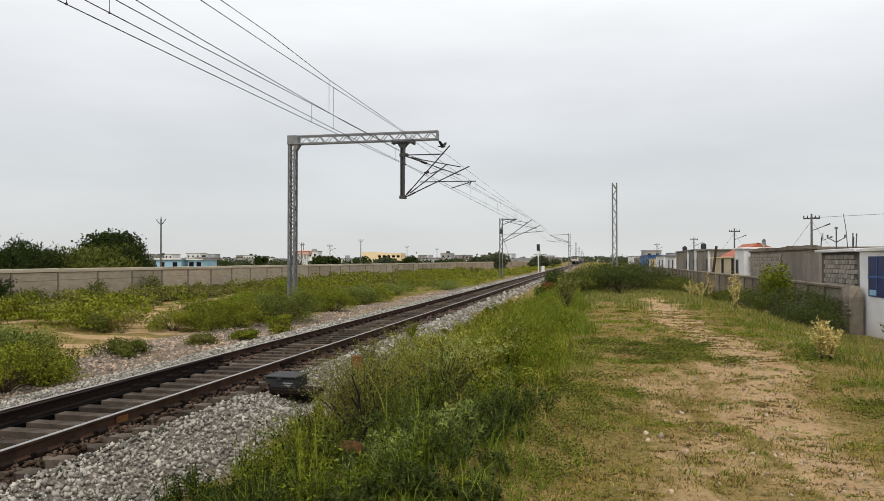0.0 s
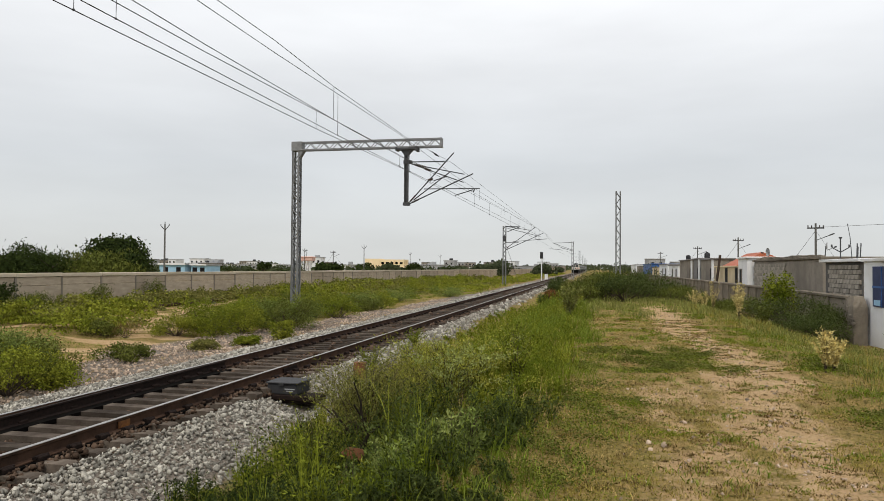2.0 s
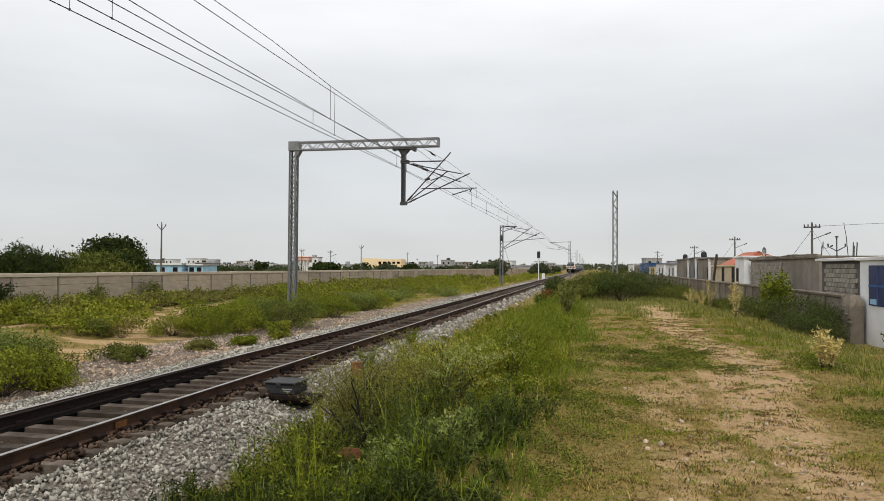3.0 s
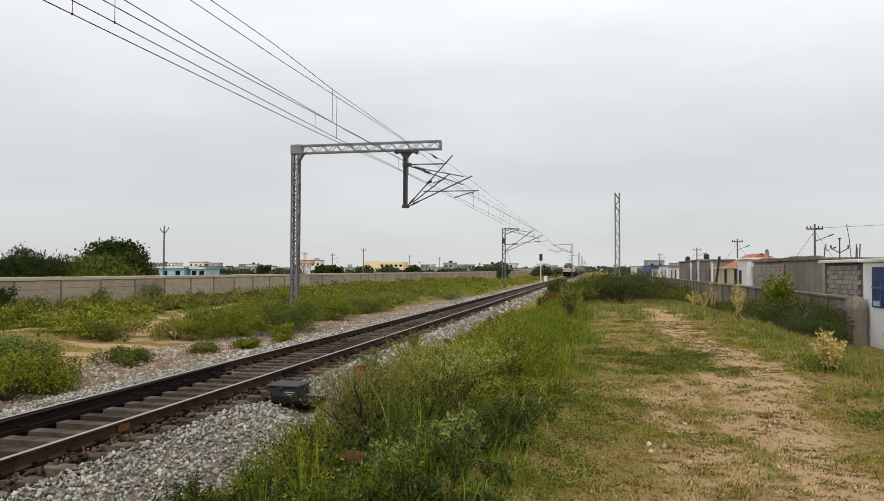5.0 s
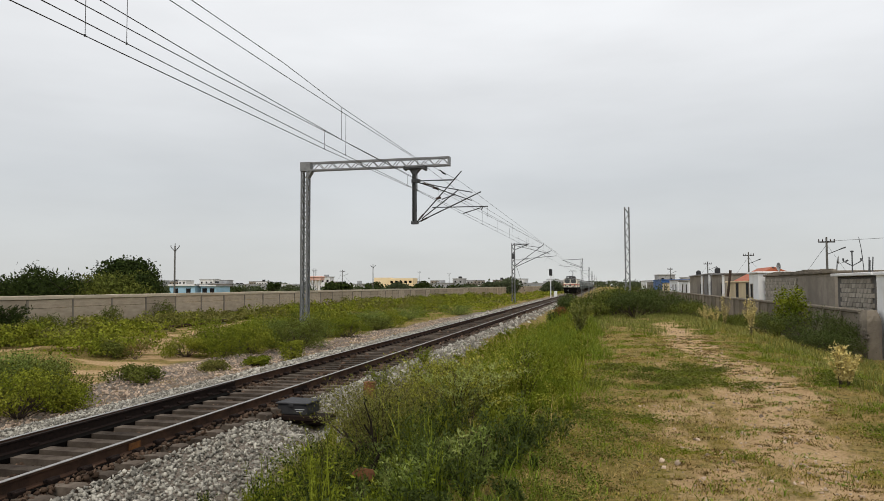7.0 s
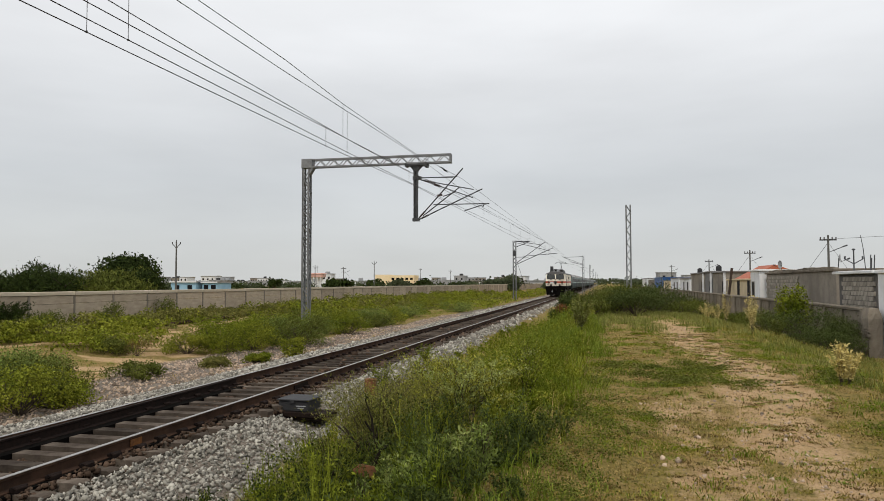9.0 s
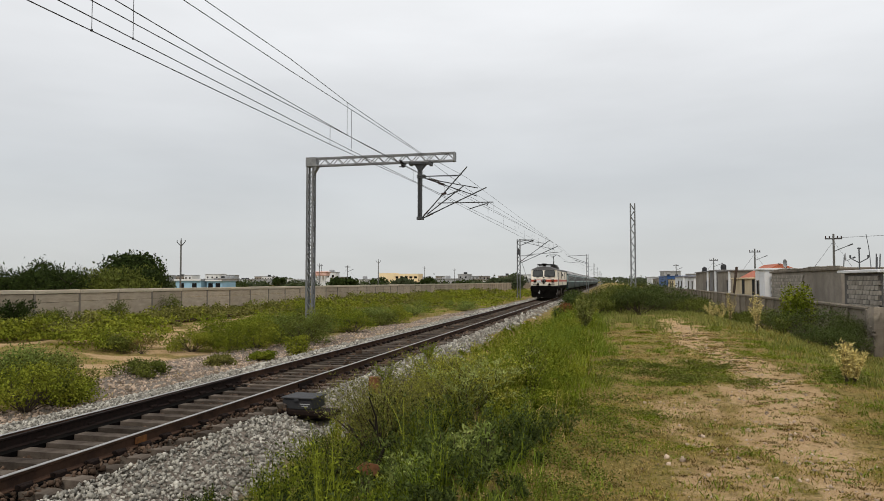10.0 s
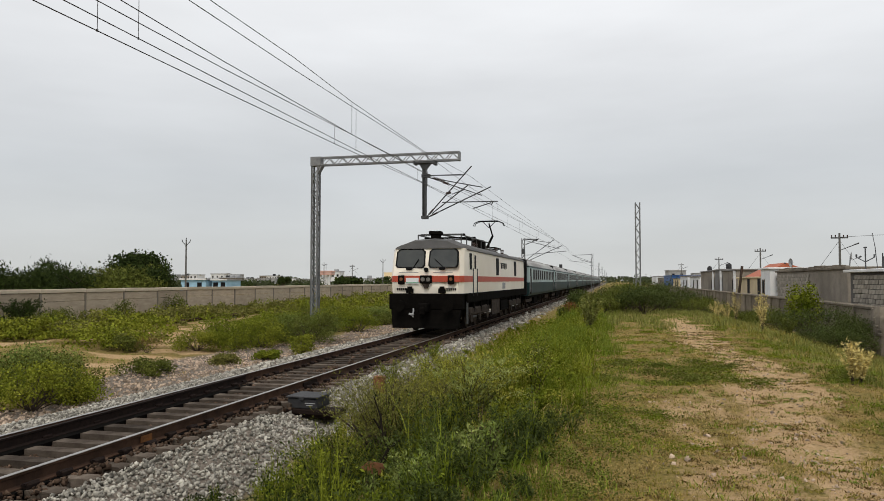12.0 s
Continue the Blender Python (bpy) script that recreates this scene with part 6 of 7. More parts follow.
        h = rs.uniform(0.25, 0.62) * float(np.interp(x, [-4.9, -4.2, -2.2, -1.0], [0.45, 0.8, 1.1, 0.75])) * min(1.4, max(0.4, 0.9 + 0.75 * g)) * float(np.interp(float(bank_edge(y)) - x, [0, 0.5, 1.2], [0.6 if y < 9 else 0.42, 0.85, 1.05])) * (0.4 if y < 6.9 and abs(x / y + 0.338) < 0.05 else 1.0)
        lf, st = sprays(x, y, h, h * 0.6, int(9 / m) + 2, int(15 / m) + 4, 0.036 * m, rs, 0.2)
        # nearest weeds take darker leaves, which puts the shade there into colour
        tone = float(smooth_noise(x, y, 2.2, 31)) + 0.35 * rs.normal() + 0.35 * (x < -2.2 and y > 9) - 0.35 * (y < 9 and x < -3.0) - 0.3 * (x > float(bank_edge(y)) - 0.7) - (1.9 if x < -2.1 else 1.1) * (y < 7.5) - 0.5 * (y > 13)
        (pale if tone > 0.05 else lush if tone > -0.55 or y > 7.5 else shade_toned if tone > -1.2 or x > -1.6 else deep_shade_toned).append(lf); stalk.append(st)
    tagged(np_mesh("undergrowth", *joined(lush), L_LUSH), "leafy bright green weeds covering the slope", "weeds", kind="stuff")
    tagged(np_mesh("undergrowth", *joined(pale), L_FEATHERY), "fine yellow-green weeds covering the slope", "weeds", kind="stuff")
    tagged(np_mesh("undergrowth", *joined(shade_toned), L_MID), "deep green weeds on the near slope, toned for the shade there", "weeds", kind="stuff")
    tagged(np_mesh("undergrowth", *joined(deep_shade_toned), L_DARK), "dark green weeds on the near slope, toned for its deepest shade", "weeds", kind="stuff")
    tagged(np_mesh("weed_stalks", *joined(stalk), L_LUSH), "thin green weed stalks on the slope", "weeds", kind="stuff")
    rs = np.random.RandomState(500)
    for k in range(64):
        y = rs.uniform(11.0, 31)
        x = float(bank_edge(y)) - rs.uniform(0.35, 2.7)
        grass_clump(x, y, rs.uniform(0.4, 0.78) * float(np.interp(float(bank_edge(y)) - x, [0.35, 1.3], [0.45, 1.0])), rs.uniform(0.35, 0.6), int(np.interp(y, [11, 31], [420, 260])), L_GRASS if k % 3 else L_LUSH, 500 + k)
    spray_bush("sapling", -0.72, 23.2, 1.15, 0.5, 30, 60, 0.075, L_BANK, 520, "pale green feathery sapling at the edge of the bank", "sapling", 0.2, "", 0.5, 0.012)
    # west side of the line
    west = [(-15.7, 24.7, 0.75, 1.0), (-14.7, 25.8, 1.0, 1.2), (-13.9, 26.5, 1.15, 1.0), (-12.5, 27.8, 1.4, 1.3), (-13.2, 29.4, 1.3, 1.4), (-11.4, 24.8, 0.75, 0.5), (-12.9, 35.0, 1.1, 1.1), (-11.7, 12.4, 0.9, 0.9), (-12.6, 13.6, 1.0, 1.0),
            (-13.6, 14.4, 1.0, 1.1), (-12.9, 17.8, 0.42, 0.7), (-17.9, 23.4, 0.55, 0.55), (-12.9, 15.1, 0.75, 0.65), (-14.6, 15.8, 0.8, 0.8), (-15.0, 53.8, 1.1, 1.6), (-17.7, 72, 1.4, 2.2),
            (-15.5, 31, 1.1, 1.5), (-17.8, 36, 1.0, 1.4), (-13.4, 41, 0.9, 1.0), (-13.0, 64, 1.0, 1.6), (-12.0, 20.4, 0.35, 0.45), (-11.9, 23.0, 0.35, 0.45), (-11.9, 13.6, 0.6, 0.8)]
    rs = np.random.RandomState(44)
    for k in range(16):
        y = rs.uniform(24, 46)
        west.append((rs.uniform(max(float(sandy_lane(y)) + 1.8, -17.5), -12.2 - 0.02 * y), y, rs.uniform(0.7, 1.25), rs.uniform(0.9, 1.6)))
    for k, (x, y, h, r) in enumerate(west):
        plant("scrub_bush", x, y, h * 1.25, r * 1.12, int((4600 if y < 36 else 2400) * max(0.6, r)), 0.056 if y < 36 else 0.075, L_SHRUB if k in (10, 11) else L_DUSTY if k in (12, 20) else (L_SCRUB, L_LUSH, L_SCRUB, L_SHRUB, L_WEED)[k % 5], 200 + k, "low leafy green scrub bush beside the ballast", "bush", 26, None, 0.014, 0.9, 0.36, group="scrub bushes west of the line", low=0.0, lobe=(0.14, 0.34))
    for k, (x, y, h, r) in enumerate(((-25.6, 28.5, 1.4, 0.9), (-25.2, 31, 1.2, 1.0), (-25.7, 33.2, 1.4, 0.8), (-24.6, 26, 1.2, 1.0), (-26.0, 38.6, 1.7, 0.7))):
        plant("wall_bush", x, y, h, r, 2200, 0.08, L_SHRUB, 240 + k, "dusty olive bush growing against the wall", "bush", 9, None, 0.015, 1.0, 0.25, group="bushes at the wall")
    spray_bush("wall_bush", -25.4, 26.2, 1.6, 1.2, 120, 45, 0.09, L_DARK, 255, "tall dark green bush in front of the wall", aspect=0.3, group="bushes at the wall", woody=0.025)
    plant("withered_plant", -1.75, 33.0, 0.9, 0.45, 500, 0.09, L_RUST, 256, "rust-brown withered shrub beside the ballast", "plant", 6, None, 0.012, group="withered plants")
    plant("withered_plant", -16.9, 23.3, 0.75, 0.6, 500, 0.05, L_DEAD, 257, "rust-brown withered shrub on the sandy lane", "plant", 7, None, 0.012, group="withered plants")
    pipe = thing("rusty_pipe", -24.2, 39.0, float(ground_z(-24.2, 39.0)) + 0.1, "long dark rusty pipe lying in the scrub", "pipe")
    part("pipe", rods(((0.2, -4.6, 0.0), (-0.1, 4.6, 0.1), 0.09), n=9), M_RAIL, pipe)
    part("support", boxes((-0.15, 0.3, -3.2, -3.0, -0.25, -0.05)), M_MORTAR, pipe)
    part("support", boxes((-0.2, 0.2, 3.0, 3.2, -0.25, 0.0)), M_MORTAR, pipe)
    rs = np.random.RandomState(3)
    chunks = []
    for k in range(800):
        x, y = rs.uniform(-26, -12.5), 24 + 120 * rs.rand() ** 1.7
        hug = k >= 640
        if hug:
            x, y = rs.uniform(-26.2, -24.7), rs.uniform(27, 120)
        if not hug and bare(x, y) > 0.3 or not hug and (y < 50 and x > float(sandy_lane(y)) - 1.6) or (y >= 50 and x > -15):
            continue
        n = int(np.interp(y, [20, 60, 140], [460, 200, 90])); r = rs.uniform(0.6, 1.6); h = rs.uniform(0.35, 1.0) * (1.2 if x < -20 else 1.0) * float(np.interp(y, [36, 55], [1.0, 1.15 if x < -20.5 else 0.5]))
        if y > 55 and x > -20.5 and patch_noise(x, y) < -0.35:
            continue
        d = rs.normal(size=(n, 3)); d /= np.linalg.norm(d, axis=1)[:, None]; d[:, 2] = np.abs(d[:, 2])
        lob = rs.normal(0, 0.45, (7, 3)) * np.array([r, r, 0]) + np.array([0, 0, 1]) * rs.uniform(0.1, 0.6, (7, 1)) * h
        sz = rs.uniform(0.25, 0.5, 7)
        pick = rs.randint(0, 7, n)
        pts = np.array([x, y, 0]) + lob[pick] + d * (sz[pick] * (1 - 0.4 * rs.rand(n) ** 1.5) * (1 + 0.1 * rs.normal(size=n)))[:, None] * np.array([r, r, h])
        pts[:, 2] = ground_z(pts[:, 0], pts[:, 1]) + np.abs(pts[:, 2])
        L = np.interp(y, [20, 60, 140], [0.105, 0.185, 0.34]) * rs.uniform(0.6, 1.3, n)
        chunks.append(leaves(pts, np.cross(d, rs.normal(size=(n, 3))) + 0.3 * d, L, L * 0.36, rs, d + np.array([0, 0, 0.35])))
    a = len(chunks) // 2
    tagged(np_mesh("scrub", *joined(chunks[:a]), L_SCRUB), "dense low green scrub in front of the boundary wall", "scrub", kind="stuff")
    tagged(np_mesh("scrub", *joined(chunks[a:]), L_DUSTY), "dense olive scrub in front of the boundary wall", "scrub", kind="stuff")
    # bushes at the end of the bank and along the east wall
    east = [(0.7, 38, 1.6, 1.4), (1.5, 36, 1.5, 1.4), (1.1, 42, 1.9, 1.7), (2.6, 40, 1.8, 1.7), (4.2, 43, 1.6, 1.7), (1.9, 47, 2.0, 1.9), (5.2, 48, 1.7, 1.9), (6.6, 52, 1.7, 1.8), (0.4, 45, 1.5, 1.2), (-0.9, 36, 0.9, 0.9),
            (1.9, 58, 2.0, 2.2), (4.4, 60, 1.9, 2.2), (7.6, 58, 1.5, 1.5), (1.5, 70, 2.0, 2.2), (3.8, 75, 2.1, 2.6), (7.6, 70, 1.6, 1.8), (2.0, 90, 2.2, 2.8), (-1.7, 33.5, 0.7, 0.8), (7.8, 46, 1.6, 1.2), (8.0, 84, 1.6, 2.0), (4.5, 110, 2.3, 3.5), (0.2, 62, 1.5, 1.3),
            (-0.3, 36.5, 1.3, 1.0), (-0.2, 40, 1.5, 1.1), (-1.4, 39, 0.6, 0.8), (-2.4, 46, 0.5, 0.8), (-0.6, 41, 1.0, 0.9), (-1.4, 36, 1.45, 1.0), (-0.7, 33.4, 1.15, 0.9)]
    for k, (x, y, h, r) in enumerate(east):
        plant("thorn_bush", x, y, h * (0.62 if x > 3 and y < 62 else 1.08), r, 3600 if y < 50 else 2000, (0.075 if y < 50 else 0.095) + y * 0.0006, (L_SHRUB, L_MID, L_SHRUB, L_MID)[k % 4], 300 + k, "tangled dark green thorn bush at the end of the bank", "bush", 24, None, 0.02, 0.9, 0.24, group="thorn bushes", lobe=(0.15, 0.36))
    plant("castor_bush", 8.3, 34.5, 3.35, 0.75, 2600, 0.11, L_LUSH, 401, "tall leafy bush standing against the compound wall", "bush", 12, None, 0.03, 1.0, 0.35, low=0.25)
    plant("spreading_bush", 8.3, 31.6, 2.0, 2.0, 11000, 0.075, L_MID, 402, "spreading dark feathery bush beside the wall end", "bush", 30, None, 0.025, 0.9, 0.2, lobe=(0.12, 0.30))
    plant("spreading_bush", 8.2, 28.9, 1.35, 1.3, 6000, 0.07, L_MID, 403, "spreading dark feathery bush beside the wall end", "bush", 12, None, 0.022, 0.9, 0.2)
    plant("spreading_bush", 7.8, 37.5, 1.4, 1.6, 5000, 0.08, L_SHRUB, 404, "spreading green bush along the wall", "bush", 12, None, 0.022, 0.9, 0.2)
    for k, (x, y, h, r) in enumerate(((4.65, 24.6, 1.25, 0.3), (3.38, 11.5, 0.62, 0.18), (6.9, 44, 2.0, 0.4), (5.5, 25, 0.7, 0.3), (6.0, 41, 1.0, 0.5), (5.2, 39, 0.9, 0.5), (9.5, 24.5, 0.7, 0.6), (10.0, 26.5, 0.7, 0.5), (3.58, 11.8, 0.52, 0.18))):
        spray_bush("withered_plant", x, y, h, r, 18, 44, 0.062, L_DRY if k not in (3, 6, 7) else L_SHRUB, 420 + k, "tall withered straw-yellow plant on the bank", "plant", 0.22, "withered plants", 0.25, 0)


def build_grass():
    rs = np.random.RandomState(9)

    def sow(tufts, per, x0, x1, y0, y1, hmin, hmax, width, lean, spread, material, name, label, keep, power=1.5):
        """Tufts of blades; keep(x, y) is the chance that a tuft grows there."""
        x = rs.uniform(x0, x1, tufts); y = y0 + (y1 - y0) * rs.rand(tufts) ** power
        on = keep(x, y) > rs.rand(tufts)
        x, y = x[on], y[on]
        size = rs.uniform(0.6, 1.3, len(x))
        tall = rs.uniform(hmin, hmax, len(x)) * np.interp(x, [-5.0, -4.3, -2.0, -0.9, -0.4], [0.5, 0.8, 1.05, 0.9, 1.0])
        far = np.interp(y, [4, 12, 30, 60], [1.0, 1.25, 2.2, 4.0])
        x, y, size, tall, far = (np.repeat(q, per) for q in (x, y, size, tall, far))
        k = len(x)
        x = x + rs.normal(0, spread, k) * size * np.sqrt(far); y = y + rs.normal(0, spread, k) * size * np.sqrt(far)
        h = tall * rs.uniform(0.5, 1.15, k)
        wid = width * rs.uniform(0.6, 1.3, k) * far
        pts = np.stack([x, y, ground_z(x, y) - 0.012], 1)
        tagged(np_mesh(name, *blades(pts, h, wid, rs.uniform(0.2, 1.0, k) * lean, rs), material), label, "grass", kind="stuff")

    def slope(x, y):
        return np.clip(1 - 1.5 * gravel_here(x, y), 0, 1) * smooth(0.25, -0.55, x - bank_edge(y) + 0.4 * smooth_noise(x, y, 2.5, 14)) * np.where((y < 6.9) & (np.abs(x / y + 0.338) < 0.05), 0, 1) * (1 - 0.7 * smooth(7.8, 7.0, y) * smooth(-0.9, -1.4, x))

    def patchy(x, y, s, seed, bias=0.0):
        return np.clip(0.5 + 1.3 * (smooth_noise(x, y, s, seed) + bias) + 0.6 * smooth_noise(x, y, s * 0.33, seed + 1), 0.02, 1)

    def cover(x, y):
        return np.clip(1.15 - 1.15 * bare(x, y), 0.05, 1)
    sow(4800, 10, -5.0, 0.5, 4.2, 42, 0.14, 0.38, 0.0034, 1.1, 0.07, L_GRASS, "tall_grass", "tall lush green grass on the slope to the ballast", slope)
    sow(2200, 12, -2.6, -0.3, 9.0, 40, 0.22, 0.46, 0.0036, 0.9, 0.09, L_LUSH, "reedy_grass", "thick reedy green grass on the upper slope", lambda x, y: patchy(x, y, 4.0, 51, 0.1) * smooth(0.1, -0.5, x - bank_edge(y)))
    sow(200, 9, -4.2, -0.3, 6.6, 40, 0.22, 0.45, 0.0028, 1.0, 0.05, L_STRAW, "seeding_grass", "pale seeding grass stems on the slope", slope)
    sow(7600, 9, -1.6, 4.6, 2.4, 30, 0.025, 0.075, 0.0042, 1.3, 0.045, L_TURF, "turf", "short half-dry turf on the bank top", lambda x, y: cover(x, y) * patchy(x, y, 1.6, 61, 0.15), 1.9)
    sow(9500, 12, -1.8, 5.2, 2.4, 34, 0.045, 0.12, 0.0050, 1.3, 0.06, L_GRASS, "green_tufts", "darker green grass tufts scattered over the turf", lambda x, y: cover(x, y) * np.maximum(patchy(x, y, 2.4, 71, -0.42) * np.where((x > -0.2) & (x < 3) & (y < 10.4), 0.45, 1.0), mats(x, y)))
    sow(5000, 12, -1.0, 4.8, 2.4, 30, 0.02, 0.075, 0.0042, 1.5, 0.055, L_STRAW, "dry_grass", "short straw-coloured dry grass on the bank top", lambda x, y: np.clip(1.35 - 1.25 * bare(x, y), 0.10, 1) * patchy(x, y, 0.9, 81, 0.1))
    sow(3700, 9, 2.9, 9.8, 6, 46, 0.10, 0.30, 0.0048, 1.0, 0.07, L_BANK, "bank_grass", "green grass falling away towards the houses",
        lambda x, y: smooth(2.9, 4.3, x + 0.5 * smooth_noise(x, y, 2.0, 17) - 0.01 * y) * (1 - 0.9 * bare(x, y)))
    sow(2200, 10, 2.9, 9.0, 9, 40, 0.10, 0.32, 0.0040, 1.0, 0.09, L_TURF, "yellowing_grass", "yellowing grass among the green on the bank side", lambda x, y: smooth(3.2, 4.5, x) * patchy(x, y, 2.6, 91, 0.0))
    sow(2600, 9, -3.5, 5.0, 24, 62, 0.12, 0.40, 0.0042, 0.8, 0.08, L_BANK, "bank_grass", "green grass at the end of the bank", lambda x, y: 1 - bare(x, y), 1.0)
    sow(3600, 8, -26, -10.5, 12, 75, 0.04, 0.16, 0.0050, 1.1, 0.10, L_TURF, "field_grass", "patchy yellowish grass west of the line",
        lambda x, y: (1 - gravel_here(x, y)) * np.clip(1 - 1.4 * bare(x, y), 0.0, 1) * patchy(x, y, 3.5, 95, 0.1), 1.2)
    sow(7500, 10, -26, -10.8, 12, 90, 0.06, 0.24, 0.0064, 0.9, 0.10, L_GRASS, "field_grass", "patchy green grass west of the line",
        lambda x, y: (1 - gravel_here(x, y)) * np.clip(1 - 1.4 * bare(x, y), 0.0, 1) * patchy(x, y, 3.5, 97, 0.05), 1.2)
    sow(700, 9, -12.5, -10.2, 8, 40, 0.08, 0.26, 0.004, 0.8, 0.06, L_STRAW, "dry_tufts", "sparse dry tufts on the gravel", lambda x, y: np.clip(0.2 + smooth_noise(x, y, 2.2, 18), 0, 1), 1.2)
    sow(6000, 9, -1.3, 3.9, 3.6, 10, 0.012, 0.045, 0.0034, 1.6, 0.06, L_STRAW, "dry_grass", "short straw-coloured dry grass on the bank top", lambda x, y: np.clip(1.35 - 1.25 * bare(x, y), 0.10, 1) * patchy(x, y, 0.5, 83, 0.0), 1.2)
    sow(5500, 9, -1.3, 3.9, 3.6, 10, 0.015, 0.055, 0.0034, 1.5, 0.06, L_TURF, "turf", "short half-dry turf on the bank top", lambda x, y: cover(x, y), 1.2)
    # flattened half-dead tufts left standing in the trodden earth
    for mat_, lab, seed in ((L_DEAD, "flattened brown tufts in the trodden earth", 1), (L_TURF, "flattened yellow-green tufts in the trodden earth", 2), (L_GRASS, "small green tufts in the trodden earth", 3)):
        q = np.random.RandomState(700 + seed)
        n = 3000 if seed == 1 else 1300
        x, y = q.uniform(-0.9, 4.2, n), 3.6 + 20 * q.rand(n) ** 1.4
        on = (0.35 + 0.6 * bare(x, y) > q.rand(n)) & (smooth_noise(x, y, 0.9, 730 + seed) > -0.25)
        x, y = x[on], y[on]
        r = 0.03 + 0.11 * q.rand(len(x)) ** 1.5
        per = 28
        x, y, r = (np.repeat(v_, per) for v_ in (x, y, r))
        k = len(x)
        px, py = x + q.normal(0, 0.75, k) * r, y + q.normal(0, 0.4, k) * r
        pts = np.stack([px, py, ground_z(px, py) - 0.004], 1)
        far = np.interp(y, [4, 12, 24], [1.0, 1.3, 2.0])
        tagged(np_mesh("trodden_tufts", *blades(pts, q.uniform(0.012, 0.04, k) * (0.6 + 5 * r), 0.0044 * far * q.uniform(0.7, 1.3, k), q.uniform(0.6, 1.8, k), q), mat_), lab, "grass", kind="stuff")
    # clods and small stones on the trodden earth
    n = 9000
    x, y = rs.uniform(-1.0, 4.5, n), 3.4 + 24 * rs.rand(n) ** 1.6
    on = bare(x, y) > rs.uniform(0.1, 1.0, n)
    x, y = x[on], y[on]
    size = 0.007 + 0.028 * rs.rand(len(x)) ** 3
    tagged(np_mesh("path_gravel", *stones(np.stack([x, y, ground_z(x, y) + 0.003], 1), size, rs), M_GRAVEL), "small clods and pebbles on the trodden path", "gravel", kind="stuff")
    # flat leafy mats among the turf
    chunks = []
    for k in range(1100):
        x, y = rs.uniform(-1.3, 5.0), 3 + 26 * rs.rand() ** 1.4
        if max(float(patchy(np.array(x), np.array(y), 2.4, 71, -0.3) * cover(np.array(x), np.array(y))), float(mats(x, y))) < 0.5:
            continue
        n, r = 130, rs.uniform(0.12, 0.34)
        q = rs.normal(0, 0.45, (n, 2)) * r
        px, py = x + q[:, 0] * 1.3, y + q[:, 1]
        pts = np.stack([px, py, ground_z(px, py) + rs.uniform(0.005, 0.06, n)], 1)
        L = 0.024 * rs.uniform(0.6, 1.3, n) * np.interp(y, [4, 8, 30], [0.65, 0.8, 2.0])
        chunks.append(leaves(pts, np.concatenate([rs.normal(size=(n, 2)), rs.uniform(0, 0.5, (n, 1))], 1), L, L * 0.32, rs))
    belt = []
    while len(belt) < 170:
        x, y = rs.uniform(-0.9, 4.2), rs.uniform(5, 14.6)
        if float(mats(x, y)) < 0.55:
            continue
        n = 120
        q = rs.normal(0, 0.09, (n, 2))
        px, py = x + q[:, 0] * 1.5, y + q[:, 1]
        pts = np.stack([px, py, ground_z(px, py) + rs.uniform(0.01, 0.075, n)], 1)
        L = 0.026 * rs.uniform(0.6, 1.3, n) * np.interp(y, [4, 8, 30], [0.8, 1.0, 2.0])
        belt.append(leaves(pts, np.concatenate([rs.normal(size=(n, 2)), rs.uniform(0, 0.5, (n, 1))], 1), L, L * 0.3, rs))
    tagged(np_mesh("creeping_weed", *joined(belt), L_SHRUB), "dark olive creeping weed in belts across the bank", "weeds", kind="stuff")
    tagged(np_mesh("creeping_weed", *joined(chunks), L_LUSH), "flat mats of dark creeping weed on the turf", "weeds", kind="stuff")


build_trees()
build_tree_belt()
build_middle_scrub()
build_bushes()
build_grass()

# ---- crow ----


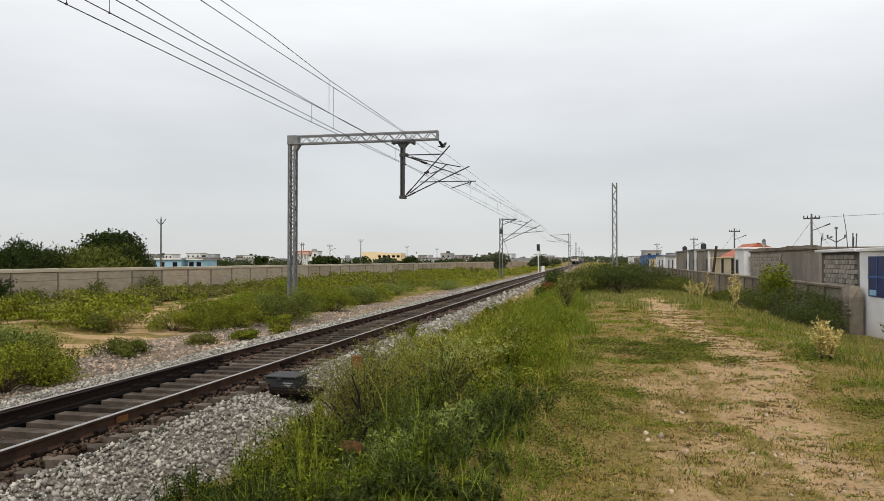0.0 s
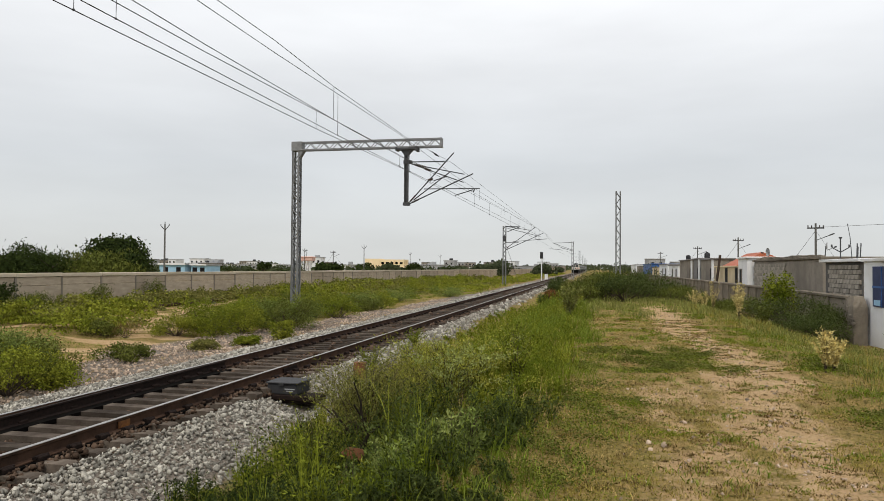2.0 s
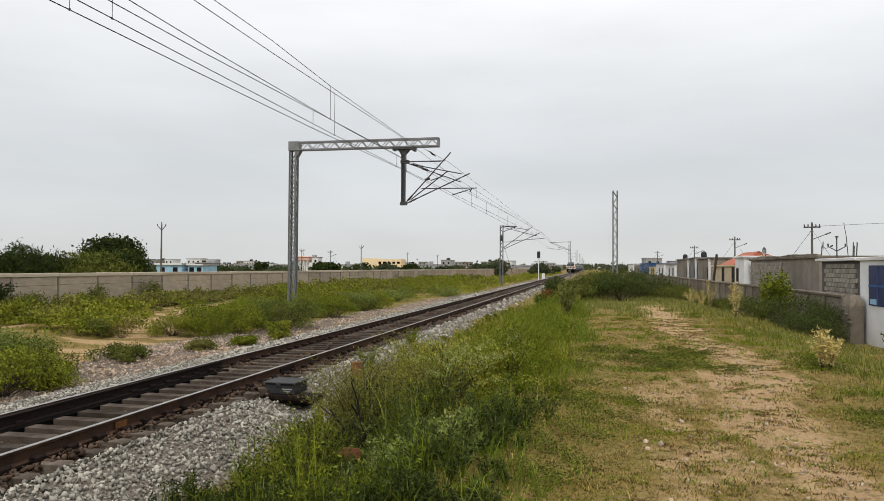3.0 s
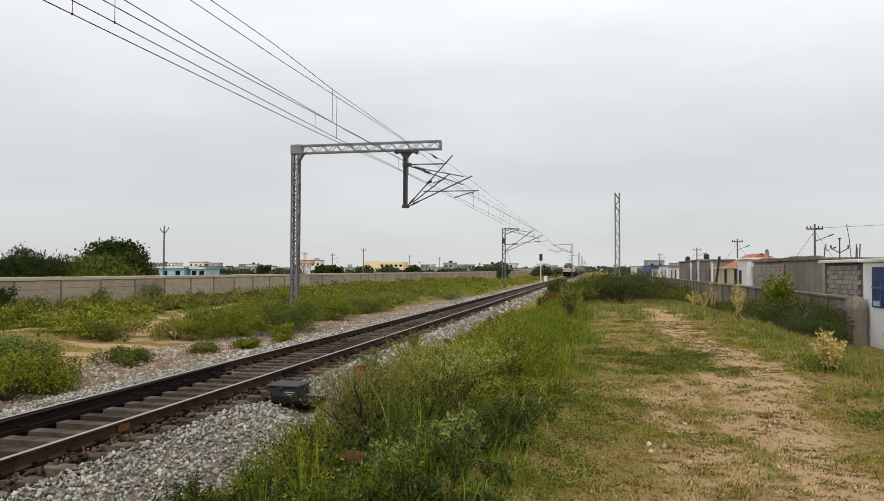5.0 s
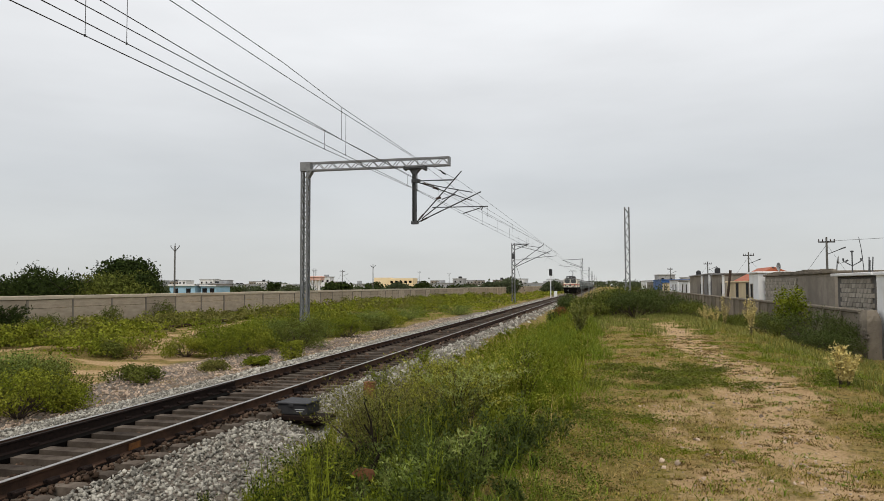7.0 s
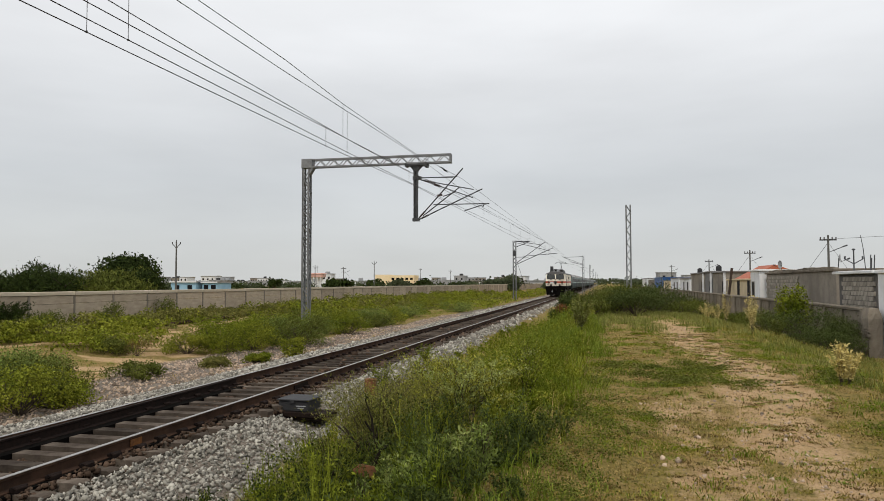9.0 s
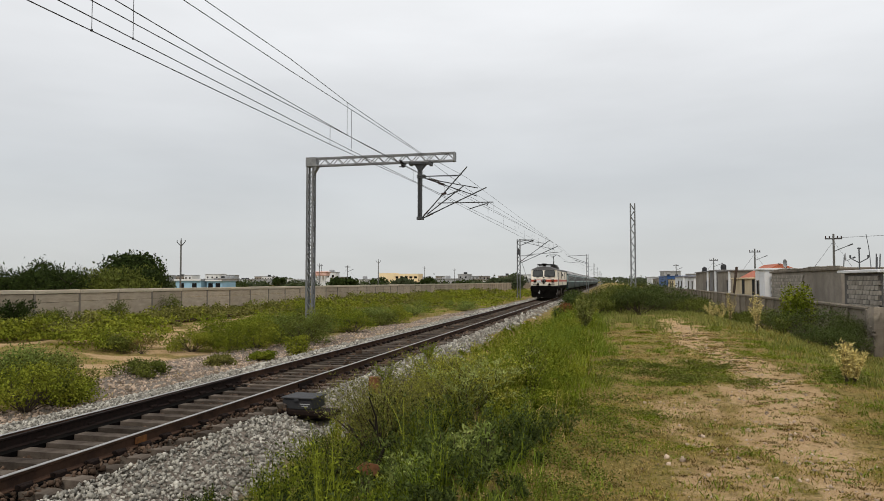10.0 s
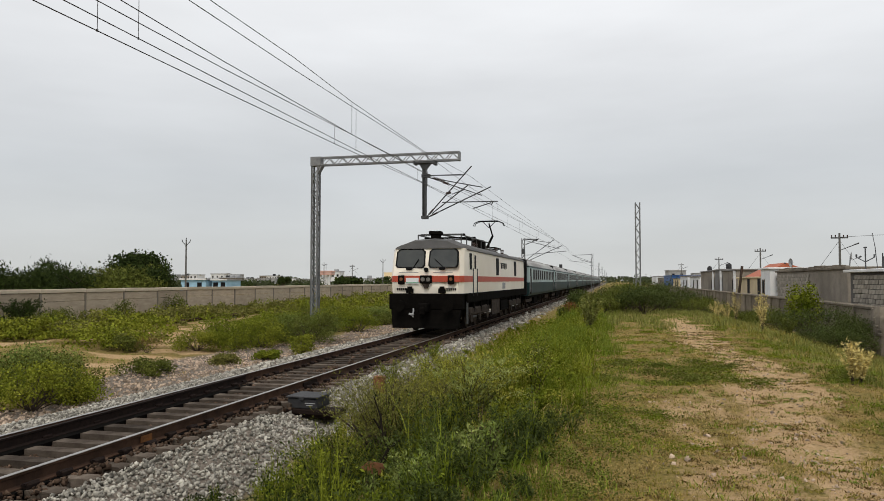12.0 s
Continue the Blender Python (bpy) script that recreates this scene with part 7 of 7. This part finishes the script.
def build_crow():
    c = thing("crow", -8.17, 36.2, 8.1, "black crow flying off from the overhead line", "bird")
    body = loft([[(r * math.cos(a), y, r * 0.9 * math.sin(a) + z) for a in [k * math.pi / 4 for k in range(8)]]
                 for y, r, z in ((-0.20, 0.010, 0.02), (-0.16, 0.030, 0.02), (-0.12, 0.038, 0.018), (-0.04, 0.058, 0.0), (0.05, 0.050, 0.0), (0.12, 0.026, 0.008), (0.22, 0.042, 0.008))])
    part("body", body, M_FEATHER, c)
    part("beak", rod(bmesh.new(), (0, -0.195, 0.02), (0, -0.255, 0.01), 0.014, 6, 0.003), M_RUBBER, c)
    wings = []
    for s in (-1, 1):
        w = part("wing", loft([[(0, -0.085, 0), (0, 0.085, 0), (0, 0.085, 0.01), (0, -0.085, 0.01)],
                               [(s * 0.18, -0.11, 0.0), (s * 0.18, 0.10, 0.0), (s * 0.18, 0.10, 0.008), (s * 0.18, -0.11, 0.008)],
                               [(s * 0.36, -0.03, 0.0), (s * 0.36, 0.09, 0.0), (s * 0.36, 0.09, 0.004), (s * 0.36, -0.03, 0.004)]]), M_FEATHER, c)
        w.location = (s * 0.05, 0, 0.03)
        wings.append((s, w))
    return c, wings


crow, crow_wings = build_crow()


# ---- what moves ----
def motions():
    # the train runs at a steady 27.6 m/s
    front = 27.2
    times = (0.0, 2.0, 4.0, 6.0, 8.0, 10.0, 12.0)
    walk(locomotive, [(t, pose(TRACK_X, front + 27.6 * (12 - t), 0)) for t in times])
    for k, coach in enumerate(coaches):
        walk(coach, [(t, pose(TRACK_X, front + 21.5 + 22.3 * k + 27.6 * (12 - t), 0)) for t in times])
    # the crow lands on the catenary, sits, and flies off to the west
    walk(crow, [(0.0, pose(-7.18, 34.6, 7.75, 10, 0, 70)), (0.2, pose(-7.86, 35.6, 7.96, 25, 0, 75)), (0.5, pose(-8.05, 36.3, 8.02, 38, 0, 85)), (1.0, pose(-8.12, 36.4, 8.04, 40, 0, 85)),
                (9.2, pose(-8.14, 36.4, 8.05, 40, 0, 85)), (9.6, pose(-9.0, 36.2, 8.15, 5, 0, 80)), (10.0, pose(-10.4, 35.6, 8.10, 0, 0, 80)), (10.2, pose(-10.81, 34.20, 7.93, 0, 0, 80)), (10.6, pose(-11.99, 29.50, 7.44, 0, 0, 75)), (11.0, pose(-12.77, 25.00, 7.11, 0, 0, 65)), (11.2, pose(-13.34, 22.50, 7.22, 0, 0, 60)), (11.4, pose(-14.03, 20.00, 7.11, 0, 0, 55)), (11.6, pose(-14.80, 17.60, 7.04, 0, 0, 55)), (11.8, pose(-15.45, 15.20, 7.11, 0, 0, 55)), (12.0, pose(-16.08, 13.00, 7.06, 0, 0, 55))])
    for s, w in crow_wings:
        rows = [(0.0, 40, 0), (0.15, -25, 0), (0.3, 35, 0), (0.45, -10, 0), (0.55, -10, 40), (0.65, -15, 78), (9.2, -15, 78), (9.3, 0, 30)]
        t, up_ = 9.4, True
        while t < 12.01:
            rows.append((t, 48 if up_ else -45, 0)); up_ = not up_; t += 0.1
        walk(w, [(t, pose(s * 0.04, 0, 0.03, 0, -s * lift, s * fold)) for t, lift, fold in rows])


motions()
